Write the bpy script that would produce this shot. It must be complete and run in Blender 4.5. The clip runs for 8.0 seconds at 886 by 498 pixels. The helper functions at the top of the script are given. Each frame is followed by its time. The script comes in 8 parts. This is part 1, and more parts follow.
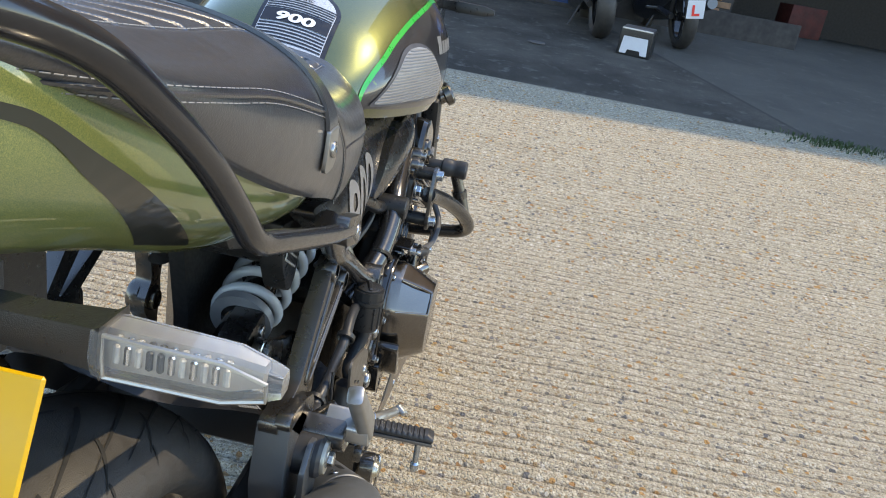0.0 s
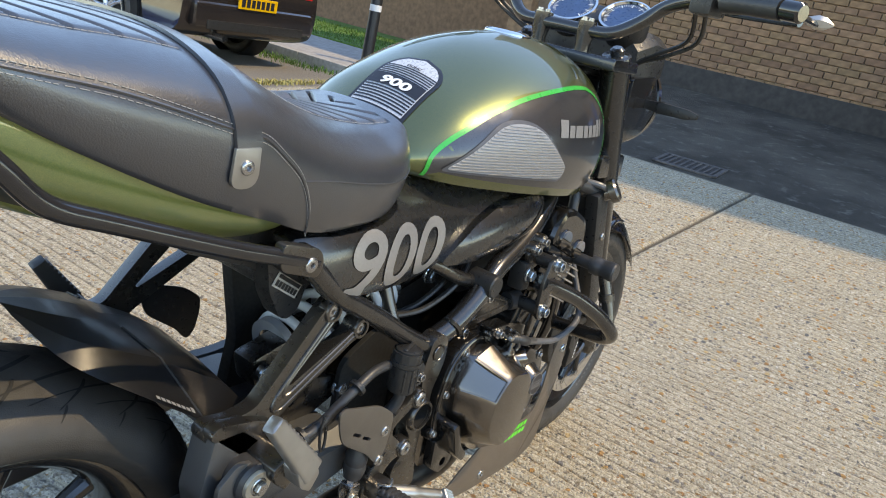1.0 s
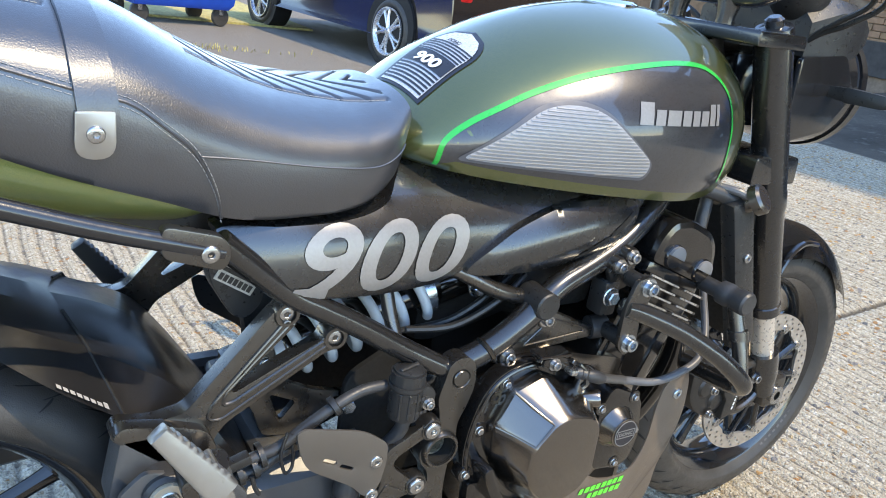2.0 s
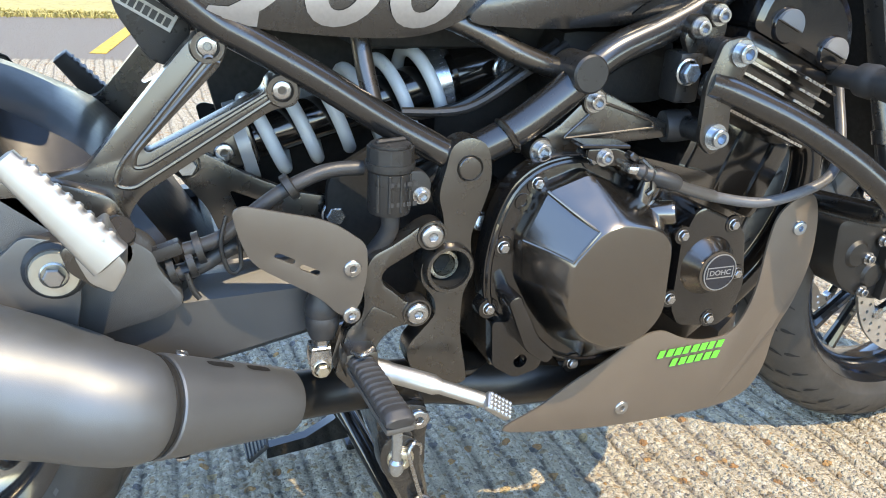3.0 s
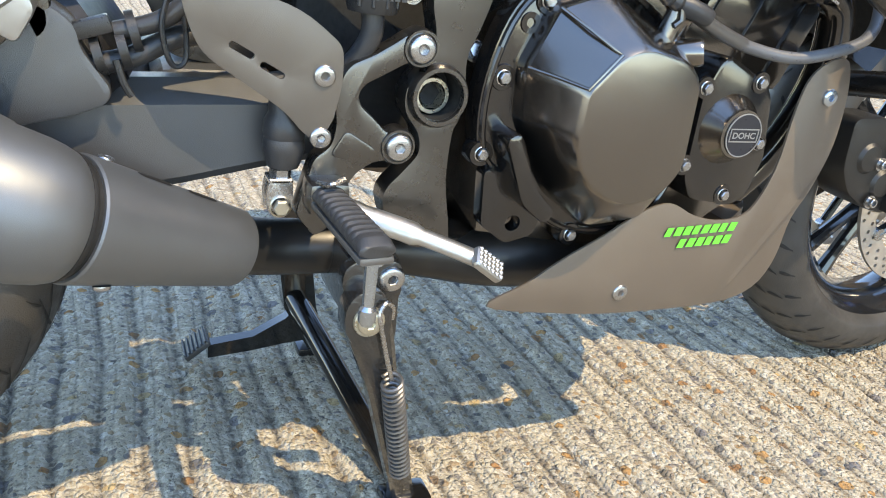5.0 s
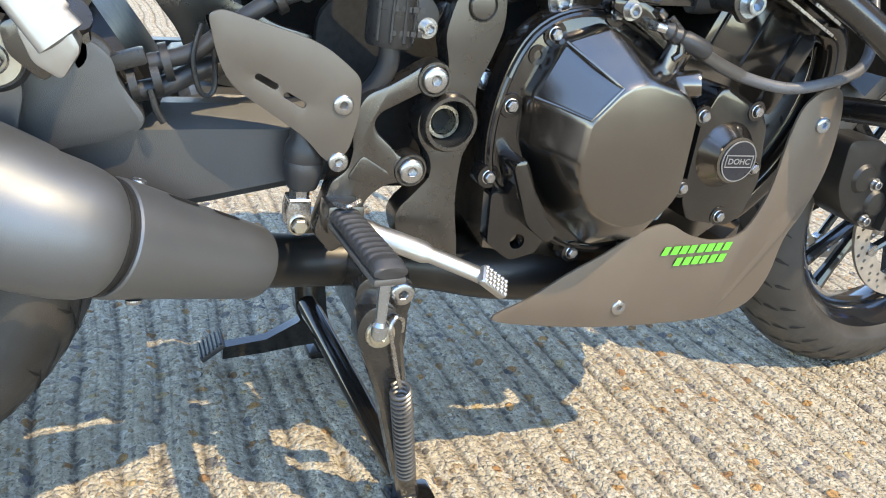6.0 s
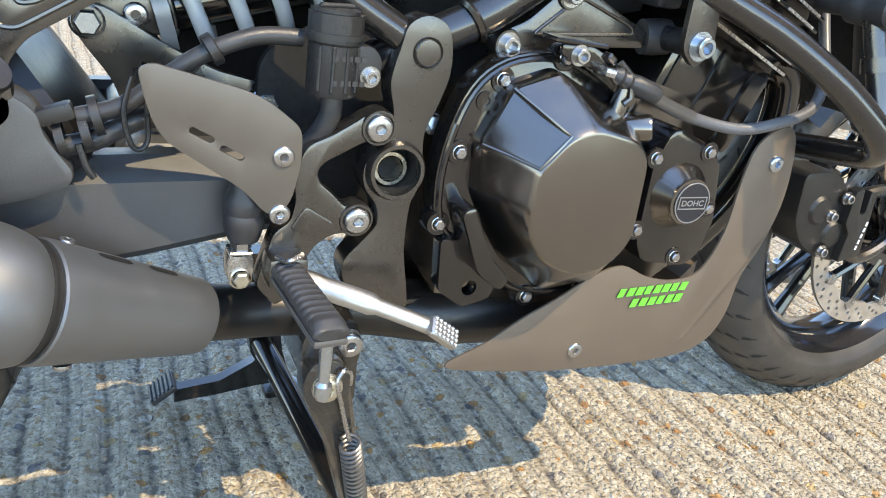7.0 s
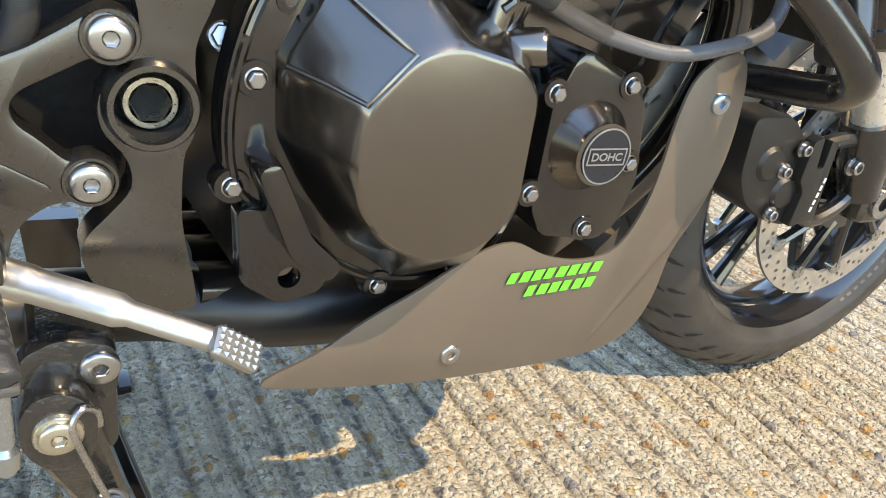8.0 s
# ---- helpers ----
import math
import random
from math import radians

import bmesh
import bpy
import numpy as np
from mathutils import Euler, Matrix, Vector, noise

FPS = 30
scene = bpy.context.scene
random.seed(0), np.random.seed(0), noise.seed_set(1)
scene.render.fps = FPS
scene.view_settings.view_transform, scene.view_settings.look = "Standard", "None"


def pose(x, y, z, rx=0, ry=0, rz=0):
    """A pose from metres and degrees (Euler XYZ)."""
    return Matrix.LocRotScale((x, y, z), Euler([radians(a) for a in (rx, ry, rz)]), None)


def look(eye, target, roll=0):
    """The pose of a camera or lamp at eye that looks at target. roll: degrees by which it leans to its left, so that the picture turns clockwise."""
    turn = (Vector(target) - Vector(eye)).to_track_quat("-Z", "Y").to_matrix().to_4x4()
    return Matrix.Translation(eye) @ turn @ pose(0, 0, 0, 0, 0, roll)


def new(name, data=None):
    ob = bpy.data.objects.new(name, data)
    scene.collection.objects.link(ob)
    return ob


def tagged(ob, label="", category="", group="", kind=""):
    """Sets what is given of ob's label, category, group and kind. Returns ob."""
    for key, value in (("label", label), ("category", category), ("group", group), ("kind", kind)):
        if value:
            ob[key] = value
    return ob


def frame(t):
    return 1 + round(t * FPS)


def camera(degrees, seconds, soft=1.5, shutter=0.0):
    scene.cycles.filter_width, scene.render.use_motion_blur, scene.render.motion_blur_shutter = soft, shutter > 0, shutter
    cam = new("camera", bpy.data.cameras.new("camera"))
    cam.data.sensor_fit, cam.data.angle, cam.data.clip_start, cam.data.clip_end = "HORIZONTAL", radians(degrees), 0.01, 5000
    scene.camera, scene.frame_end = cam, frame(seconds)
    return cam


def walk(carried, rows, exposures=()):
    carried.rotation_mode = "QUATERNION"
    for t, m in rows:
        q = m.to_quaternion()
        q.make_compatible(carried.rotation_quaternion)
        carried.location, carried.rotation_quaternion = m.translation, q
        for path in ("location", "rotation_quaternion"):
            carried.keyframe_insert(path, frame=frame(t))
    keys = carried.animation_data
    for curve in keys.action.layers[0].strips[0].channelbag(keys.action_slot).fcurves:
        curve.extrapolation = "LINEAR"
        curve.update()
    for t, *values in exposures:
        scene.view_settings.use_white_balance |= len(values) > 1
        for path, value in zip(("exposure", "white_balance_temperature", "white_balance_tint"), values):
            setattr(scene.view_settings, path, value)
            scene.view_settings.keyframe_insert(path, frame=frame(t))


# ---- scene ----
cam = camera(60.1, 8.0, 1.0)
PATH = [
    (0, (-0.376, -0.342, 0.988), (1.487, -0.202, 0.272), 10.4),
    (0.5, (-0.342, -0.554, 1.009), (1.453, 0.083, 0.399), 11.6),
    (1, (-0.214, -0.702, 0.993), (1.392, 0.327, 0.39), 12.7),
    (1.2, (-0.142, -0.752, 1.005), (1.422, 0.333, 0.392), 12.6),
    (2.3, (0.242, -0.826, 0.94), (1.113, 0.819, 0.208), 6.4),
    (2.5, (0.3, -0.805, 0.871), (1.089, 0.867, 0.108), 4.8),
    (2.7, (0.339, -0.807, 0.799), (1.062, 0.894, 0.034), 3.9),
    (3, (0.379, -0.8, 0.713), (1.061, 0.925, -0.036), 3.2),
    (3.5, (0.4, -0.754, 0.636), (1.122, 0.983, -0.045), 3.9),
    (4, (0.384, -0.741, 0.562), (1.136, 0.969, -0.152), 6.2),
    (4.5, (0.396, -0.738, 0.556), (1.165, 0.935, -0.224), 7.4),
    (4.7, (0.393, -0.736, 0.549), (1.187, 0.927, -0.227), 7.4),
    (6, (0.369, -0.761, 0.584), (1.152, 0.9, -0.209), 8.5),
    (6.5, (0.384, -0.75, 0.598), (1.19, 0.909, -0.175), 8.4),
    (7, (0.397, -0.742, 0.611), (1.241, 0.904, -0.149), 8.6),
    (7.5, (0.451, -0.7, 0.636), (1.374, 0.869, -0.193), 10.6),
    (8, (0.563, -0.601, 0.561), (1.523, 0.924, -0.306), 10.6),
]
walk(cam, [(t, look(eye, target, roll)) for t, eye, target, roll in PATH],
     [(0.0, 0.72, 7350, 10), (0.5, 0.54, 7900, 10), (1.0, 0.66, 7700, 10), (2.5, 1.26, 6600, 10), (3.0, 1.36, 7100, 10), (4.0, 1.32, 7250, 10),
      (4.5, 1.28, 7250, 10), (6.0, 1.31, 7250, 10), (7.0, 1.34, 7250, 10), (7.5, 1.36, 7550, 10), (8.0, 1.28, 8000, 10)])

# ---- world, sun, exposure ----
SUN_WAY = Vector((0.32, -0.55, 1.0)).normalized()
world = bpy.data.worlds.new("sky")
scene.world = world
world.use_nodes = True
wn = world.node_tree.nodes
sky = wn.new("ShaderNodeTexSky")
sky.sky_type = 'NISHITA'
sky.sun_disc = False
sky.dust_density = 0.0
sky.ozone_density = 3.0
sky.sun_elevation = math.asin(SUN_WAY.z)
sky.sun_rotation = math.atan2(SUN_WAY.x, SUN_WAY.y)
world.node_tree.links.new(sky.outputs[0], wn["Background"].inputs[0])
wn["Background"].inputs[1].default_value = 0.32
sun_data = bpy.data.lights.new("sun", 'SUN')
sun_data.energy = 2.42
sun_data.angle = radians(0.48)
sun_data.color = (1.0, 0.84, 0.58)
sun = new("sun", sun_data)
sun.matrix_world = look((0, 0, 20), Vector((0, 0, 20)) - SUN_WAY)


# ---- materials ----
def nodes_of(name):
    m = bpy.data.materials.new(name)
    m.use_nodes = True
    return m, m.node_tree.nodes, m.node_tree.links, m.node_tree.nodes["Principled BSDF"]


def mat(name, color, rough=0.5, metal=0.0, vary=0.15, scale=30.0, bump=0.0, bump_scale=300.0, rough_vary=0.1,
        coat=0.0, spots=None, island=0.0, coat_rough=0.08):
    """Principled surface with two scales of variation in colour, gloss and fine relief."""
    m, n, l, p = nodes_of(name)
    tc = n.new("ShaderNodeTexCoord")
    big = n.new("ShaderNodeTexNoise")
    big.inputs["Scale"].default_value = scale
    big.inputs["Detail"].default_value = 6
    l.new(tc.outputs["Object"], big.inputs["Vector"])
    ramp = n.new("ShaderNodeMapRange")
    ramp.inputs["From Min"].default_value, ramp.inputs["From Max"].default_value = 0.3, 0.7
    ramp.inputs["To Min"].default_value, ramp.inputs["To Max"].default_value = 1 - vary, 1 + vary
    l.new(big.outputs["Fac"], ramp.inputs["Value"])
    mix = n.new("ShaderNodeMix")
    mix.data_type, mix.blend_type = 'RGBA', 'MULTIPLY'
    mix.inputs["Factor"].default_value = 1.0
    mix.inputs["A"].default_value = (*color, 1)
    l.new(ramp.outputs["Result"], mix.inputs["B"])
    out = mix.outputs["Result"]
    if island:
        oi = n.new("ShaderNodeObjectInfo")
        geo = n.new("ShaderNodeNewGeometry")
        add = n.new("ShaderNodeMath")
        add.operation = 'ADD'
        l.new(oi.outputs["Random"], add.inputs[0])
        l.new(geo.outputs["Random Per Island"], add.inputs[1])
        fr = n.new("ShaderNodeMath")
        fr.operation = 'FRACT'
        l.new(add.outputs[0], fr.inputs[0])
        rg = n.new("ShaderNodeValToRGB")
        cols = spots or [(0.6, 0.6, 0.6), (1.0, 1.0, 1.0), (1.3, 1.2, 1.1)]
        rg.color_ramp.interpolation = 'LINEAR'
        el = rg.color_ramp.elements
        el[0].color, el[1].color = (*cols[0], 1), (*cols[-1], 1)
        for i, cc in enumerate(cols[1:-1]):
            e = el.new((i + 1) / (len(cols) - 1))
            e.color = (*cc, 1)
        l.new(fr.outputs[0], rg.inputs["Fac"])
        mm = n.new("ShaderNodeMix")
        mm.data_type, mm.blend_type = 'RGBA', 'MULTIPLY'
        mm.inputs["Factor"].default_value = island
        l.new(out, mm.inputs["A"])
        l.new(rg.outputs["Color"], mm.inputs["B"])
        out = mm.outputs["Result"]
    l.new(out, p.inputs["Base Color"])
    p.inputs["Metallic"].default_value = metal
    p.inputs["Coat Weight"].default_value = coat
    p.inputs["Coat Roughness"].default_value = coat_rough
    fine = n.new("ShaderNodeTexNoise")
    fine.inputs["Scale"].default_value = scale * 4
    fine.inputs["Detail"].default_value = 5
    l.new(tc.outputs["Object"], fine.inputs["Vector"])
    rr = n.new("ShaderNodeMapRange")
    rr.inputs["From Min"].default_value, rr.inputs["From Max"].default_value = 0.3, 0.7
    rr.inputs["To Min"].default_value = max(0.02, rough - rough_vary)
    rr.inputs["To Max"].default_value = min(1.0, rough + rough_vary)
    l.new(fine.outputs["Fac"], rr.inputs["Value"])
    l.new(rr.outputs["Result"], p.inputs["Roughness"])
    if bump:
        bn = n.new("ShaderNodeTexNoise")
        bn.inputs["Scale"].default_value = bump_scale
        bn.inputs["Detail"].default_value = 3
        l.new(tc.outputs["Object"], bn.inputs["Vector"])
        b = n.new("ShaderNodeBump")
        b.inputs["Strength"].default_value = bump
        b.inputs["Distance"].default_value = 0.001
        l.new(bn.outputs["Fac"], b.inputs["Height"])
        l.new(b.outputs["Normal"], p.inputs["Normal"])
    return m


FRAME_BLACK = mat("satin_black_frame_paint", (0.118, 0.112, 0.105), 0.28, 0.92, 0.03, 20, 0.03, 1300, 0.02, 0.25, coat_rough=0.14)
TUBE_BLACK = mat("semi_gloss_black_tube_paint", (0.048, 0.047, 0.047), 0.26, 0.75, 0.03, 30, 0.02, 1400, 0.02, 0.8, coat_rough=0.14)
GLOSS_BLACK = mat("gloss_black_enamel", (0.050, 0.047, 0.045), 0.16, 0.85, 0.1, 30, 0.03, 300, 0.03, 0.7)
DEEP_BLACK = mat("deep_gloss_black_paint", (0.013, 0.013, 0.014), 0.14, 0.0, 0.1, 30, 0.03, 200, 0.04, 0.6)
CALIPER_BLACK = mat("satin_black_caliper_paint", (0.020, 0.019, 0.018), 0.36, 0.2, 0.1, 40, 0.3, 900, 0.03)
ENGINE_BLACK = mat("engine_black_paint", (0.170, 0.155, 0.140), 0.22, 0.97, 0.02, 20, 0.02, 1600, 0.02, 0.6, coat_rough=0.10)
MATT_BLACK = mat("matt_black_plastic", (0.020, 0.020, 0.020), 0.34, 0.0, 0.15, 30, 0.3, 1500)
PAN_GREY = mat("satin_grey_pan_paint", (0.174, 0.140, 0.109), 0.38, 0.45, 0.04, 20, 0.20, 1800, 0.03)
ALLOY_GREY = mat("grey_cast_alloy", (0.155, 0.152, 0.148), 0.34, 0.65, 0.05, 40, 0.1, 1500, 0.04)
SWING_GREY = mat("dark_grey_swingarm_paint", (0.098, 0.099, 0.101), 0.38, 0.5, 0.05, 20, 0.2, 1600, 0.03)
GUARD_GREY = mat("brown_grey_guard_paint", (0.128, 0.114, 0.098), 0.38, 0.45, 0.04, 20, 0.1, 1800, 0.03)
SILENCER = mat("satin_dark_steel", (0.160, 0.168, 0.176), 0.48, 0.75, 0.04, 14, 0.08, 1800, 0.03)
SILVER = mat("bare_cast_aluminium", (0.42, 0.415, 0.40), 0.38, 0.92, 0.06, 60, 0.03, 1400, 0.05)
STEEL = mat("zinc_plated_steel", (0.41, 0.41, 0.41), 0.25, 0.95, 0.05, 90, 0.04, 500)
BLUE_ZINC = mat("blue_zinc_steel", (0.44, 0.49, 0.54), 0.24, 0.95, 0.05, 90, 0.03, 500, 0.04)
DISC = mat("drilled_brake_steel", (0.52, 0.48, 0.43), 0.38, 0.8, 0.12, 60, 0.2, 700)
RUBBER = mat("tyre_rubber", (0.041, 0.037, 0.033), 0.5, 0.0, 0.25, 22, 0.35, 700, 0.1)
SOFT_RUBBER = mat("soft_black_rubber", (0.032, 0.032, 0.033), 0.42, 0.0, 0.15, 60, 0.2, 900)
HOSE = mat("grey_rubber_hose", (0.10, 0.10, 0.104), 0.35, 0.0, 0.1, 60, 0.1, 900)
SPRING = mat("pale_grey_spring_paint", (0.52, 0.56, 0.58), 0.35, 0.0, 0.06, 40, 0.05, 500, 0.08, 0.3)
STITCH = mat("pale_thread", (0.30, 0.29, 0.28), 0.8, 0.0, 0.2, 200)
VINYL = mat("black_grained_vinyl", (0.021, 0.023, 0.029), 0.36, 0.0, 0.08, 20, 0.35, 650, 0.05, 1.0, coat_rough=0.24)
for _n in VINYL.node_tree.nodes:
    if _n.type == "BSDF_PRINCIPLED":
        _n.inputs["Specular IOR Level"].default_value = 1.0
GREEN_LINE = mat("bright_green_pinstripe", (0.012, 0.38, 0.045), 0.3, 0.0, 0.05, 20, 0, 1, 0.05, 0.6)
GREEN_INK = mat("lime_green_print", (0.12, 0.75, 0.05), 0.4, 0.0, 0.05)
CHARCOAL = mat("charcoal_metallic_paint", (0.060, 0.060, 0.065), 0.30, 0.6, 0.1, 250, 0, 1, 0.04, 0.9, coat_rough=0.04)
SILVER_INK = mat("silver_grey_print", (0.30, 0.295, 0.29), 0.40, 0.5, 0.05, 300)
WHITE_INK = mat("white_print", (0.75, 0.75, 0.74), 0.4, 0.0, 0.05)
PAD = mat("grey_knee_pad_rubber", (0.30, 0.30, 0.31), 0.5, 0.1, 0.08, 60, 0.1, 500)
PAD_RIM = mat("dark_knee_pad_rim", (0.10, 0.10, 0.11), 0.4, 0.2, 0.08, 60)
BLACK_INK = mat("black_print", (0.015, 0.016, 0.022), 0.35, 0.0, 0.05)
YELLOW_PLATE = mat("yellow_reflective_sheet", (0.66, 0.36, 0.001), 0.4, 0.0, 0.06, 12)
CHROME = mat("chrome", (0.75, 0.75, 0.75), 0.1, 1.0, 0.05, 30)
DIAL = mat("blue_black_dial", (0.02, 0.05, 0.13), 0.3, 0.0, 0.2, 40, 0, 1, 0.05, 0.5)
LENS = mat("clear_lens_plastic", (0.92, 0.93, 0.94), 0.08, 0.0, 0.03, 40, 0.1, 90, 0.04, 0.3)
for _n in LENS.node_tree.nodes:
    if _n.type == "BSDF_PRINCIPLED":
        _n.inputs["Transmission Weight"].default_value = 0.93
        _n.inputs["IOR"].default_value = 1.35
PAPER = mat("worn_silver_label", (0.42, 0.41, 0.38), 0.5, 0.3, 0.2, 200)
BRASS = mat("yellow_zinc", (0.52, 0.49, 0.40), 0.32, 0.9, 0.15, 90)
# near-black that puts the shade of gaps, slots and bores into the colour
DARK = mat("unlit_recess_black", (0.006, 0.006, 0.006), 0.7, 0.0, 0.3, 40, 0.2, 300)
STAND_BLACK = mat("thick_gloss_black_coating", (0.013, 0.013, 0.013), 0.2, 0.0, 0.1, 40, 0.8, 380, 0.05, 1.0)
PIPE_BLACK = mat("satin_black_exhaust_coating", (0.042, 0.041, 0.040), 0.36, 0.7, 0.1, 25, 0.05, 900, 0.05)


def paint_green(name, metal=0.72, light=0.85):
    """Metallic olive paint over a gold flake; light scales its brightness."""
    m, n, l, p = nodes_of(name)
    tc = n.new("ShaderNodeTexCoord")
    fl = n.new("ShaderNodeTexNoise")
    fl.inputs["Scale"].default_value = 1800
    l.new(tc.outputs["Object"], fl.inputs["Vector"])
    rg = n.new("ShaderNodeValToRGB")
    rg.color_ramp.elements[0].position, rg.color_ramp.elements[1].position = 0.35, 0.7
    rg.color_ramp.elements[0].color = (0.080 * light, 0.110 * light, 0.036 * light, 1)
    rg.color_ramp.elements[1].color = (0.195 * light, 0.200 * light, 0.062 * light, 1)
    l.new(fl.outputs["Fac"], rg.inputs["Fac"])
    l.new(rg.outputs["Color"], p.inputs["Base Color"])
    p.inputs["Metallic"].default_value = metal
    p.inputs["Roughness"].default_value = 0.32
    p.inputs["Coat Weight"].default_value = 1.0
    p.inputs["Coat Roughness"].default_value = 0.025
    p.inputs["Coat IOR"].default_value = 1.65
    return m


OLIVE = paint_green("metallic_olive_paint")
# the olive again, lightened for the sun that falls on the tail
OLIVE_TAIL = paint_green("sunlit_olive_paint", 0.3, 1.75)
STRIPE_DARK = mat("dark_olive_stripe_paint", (0.018, 0.024, 0.018), 0.3, 0.3, 0.05, 20, 0.0, 1, 0.02, 1.0)
SIDE_BLACK = mat("semi_gloss_black_cover_paint", (0.075, 0.076, 0.078), 0.27, 0.85, 0.03, 20, 0.0, 1, 0.015, 0.6, coat_rough=0.12)


# ---- geometry helpers ----
def obj(name, bm, material, parent=None, label="", sharp=35):
    """Links a bmesh as ONE mesh object, under a thing or a part if given."""
    me = bpy.data.meshes.new(name)
    bmesh.ops.recalc_face_normals(bm, faces=bm.faces[:])
    for f in bm.faces:
        f.smooth = True
    bm.to_mesh(me)
    bm.free()
    me.set_sharp_from_angle(angle=radians(sharp))
    for m in (material if isinstance(material, (list, tuple)) else [material]):
        me.materials.append(m)
    ob = new(name, me)
    if parent:
        ob.parent = parent
    if label:
        ob["label"] = label
    return ob


part = obj


def holder(name, parent=None, at=(0, 0, 0)):
    ob = new(name)
    ob.location = at
    ob.empty_display_size = 0.05
    if parent:
        ob.parent = parent
    return ob


def lerp_table(table, x):
    if x <= table[0][0]:
        return table[0][1]
    for (a, va), (b, vb) in zip(table, table[1:]):
        if x <= b:
            t = (x - a) / (b - a)
            return va + (vb - va) * t
    return table[-1][1]


def curve_table(table, x):
    """Smooth (monotone-ish) interpolation through a short table."""
    n = len(table)
    if x <= table[0][0]:
        return table[0][1]
    if x >= table[-1][0]:
        return table[-1][1]
    i = max(k for k in range(n - 1) if table[k][0] <= x)
    x0, y0 = table[i]
    x1, y1 = table[i + 1]
    h = x1 - x0
    def slope(k):
        a, b = table[max(k - 1, 0)], table[min(k + 1, n - 1)]
        return (b[1] - a[1]) / (b[0] - a[0])
    t = (x - x0) / h
    m0, m1 = slope(i) * h, slope(i + 1) * h
    return (2 * t**3 - 3 * t**2 + 1) * y0 + (t**3 - 2 * t**2 + t) * m0 + (-2 * t**3 + 3 * t**2) * y1 + (t**3 - t**2) * m1


def spline(pts, per=8, closed=False):
    """Catmull-Rom through points of any dimension."""
    pts = [Vector(p) for p in pts]
    n = len(pts)
    out = []
    for i in range(n if closed else n - 1):
        if closed:
            p0, p1, p2, p3 = (pts[(i + k) % n] for k in (-1, 0, 1, 2))
        else:
            p0, p1, p2, p3 = pts[max(i - 1, 0)], pts[i], pts[i + 1], pts[min(i + 2, n - 1)]
        for k in range(per):
            t = k / per
            out.append(0.5 * ((2 * p1) + (p2 - p0) * t + (2 * p0 - 5 * p1 + 4 * p2 - p3) * t * t + (3 * p1 - p0 - 3 * p2 + p3) * t**3))
    if not closed:
        out.append(pts[-1])
    return out


def rounded(pts, r, seg=4):
    """A closed outline with its corners rounded to radius r (or a list of radii)."""
    out = []
    n = len(pts)
    for i in range(n):
        p, a, b = Vector(pts[i]), Vector(pts[i - 1]), Vector(pts[(i + 1) % n])
        rr = r[i] if isinstance(r, (list, tuple)) else r
        da, db = (a - p), (b - p)
        k = min(rr, da.length * 0.48, db.length * 0.48)
        s, e = p + da.normalized() * k, p + db.normalized() * k
        for j in range(seg + 1):
            t = j / seg
            out.append((1 - t) ** 2 * s + 2 * t * (1 - t) * p + t * t * e)
    return out


def disc_loop(cx, cz, r, n=20):
    return [(cx + r * math.cos(2 * math.pi * i / n), cz + r * math.sin(2 * math.pi * i / n)) for i in range(n)]


def plate(outline, y0, y1, bevel=0.0, holes=(), bm=None, bend=None):
    """A plate in the x-z plane between y0 (outer) and y1; holes go through; bend moves each point."""
    bm = bm or bmesh.new()
    start = set(bm.faces)
    edges = []
    for loop in (outline, *holes):
        vs = [bm.verts.new((p[0], y0, p[1])) for p in loop]
        edges += [bm.edges.new((vs[i], vs[(i + 1) % len(vs)])) for i in range(len(vs))]
    if holes:
        res = bmesh.ops.triangle_fill(bm, use_beauty=True, use_dissolve=False, edges=edges)
        faces = [g for g in res["geom"] if isinstance(g, bmesh.types.BMFace)]
    else:
        vs = [e.verts[0] for e in edges]
        faces = [bm.faces.new([edges[i].verts[0] if edges[i].verts[0] not in edges[i - 1].verts or len(edges) < 3 else
                               next(v for v in edges[i].verts if v in edges[i - 1].verts) for i in range(len(edges))])]
    ex = bmesh.ops.extrude_face_region(bm, geom=faces)
    moved = [g for g in ex["geom"] if isinstance(g, bmesh.types.BMVert)]
    bmesh.ops.translate(bm, verts=moved, vec=(0, y1 - y0, 0))
    bmesh.ops.recalc_face_normals(bm, faces=bm.faces[:])
    if bevel:
        own = [f for f in bm.faces if f not in start]
        sharp = {e for f in own for e in f.edges if len(e.link_faces) == 2 and e.calc_face_angle(0) > 0.9
                 and all(abs(v.co.y - y0) < 1e-5 for v in e.verts)}
        bmesh.ops.bevel(bm, geom=list(sharp), offset=bevel, segments=2, profile=0.6, affect='EDGES', clamp_overlap=True)
    if bend:
        for v in bm.verts:
            v.co = bend(v.co)
    return bm


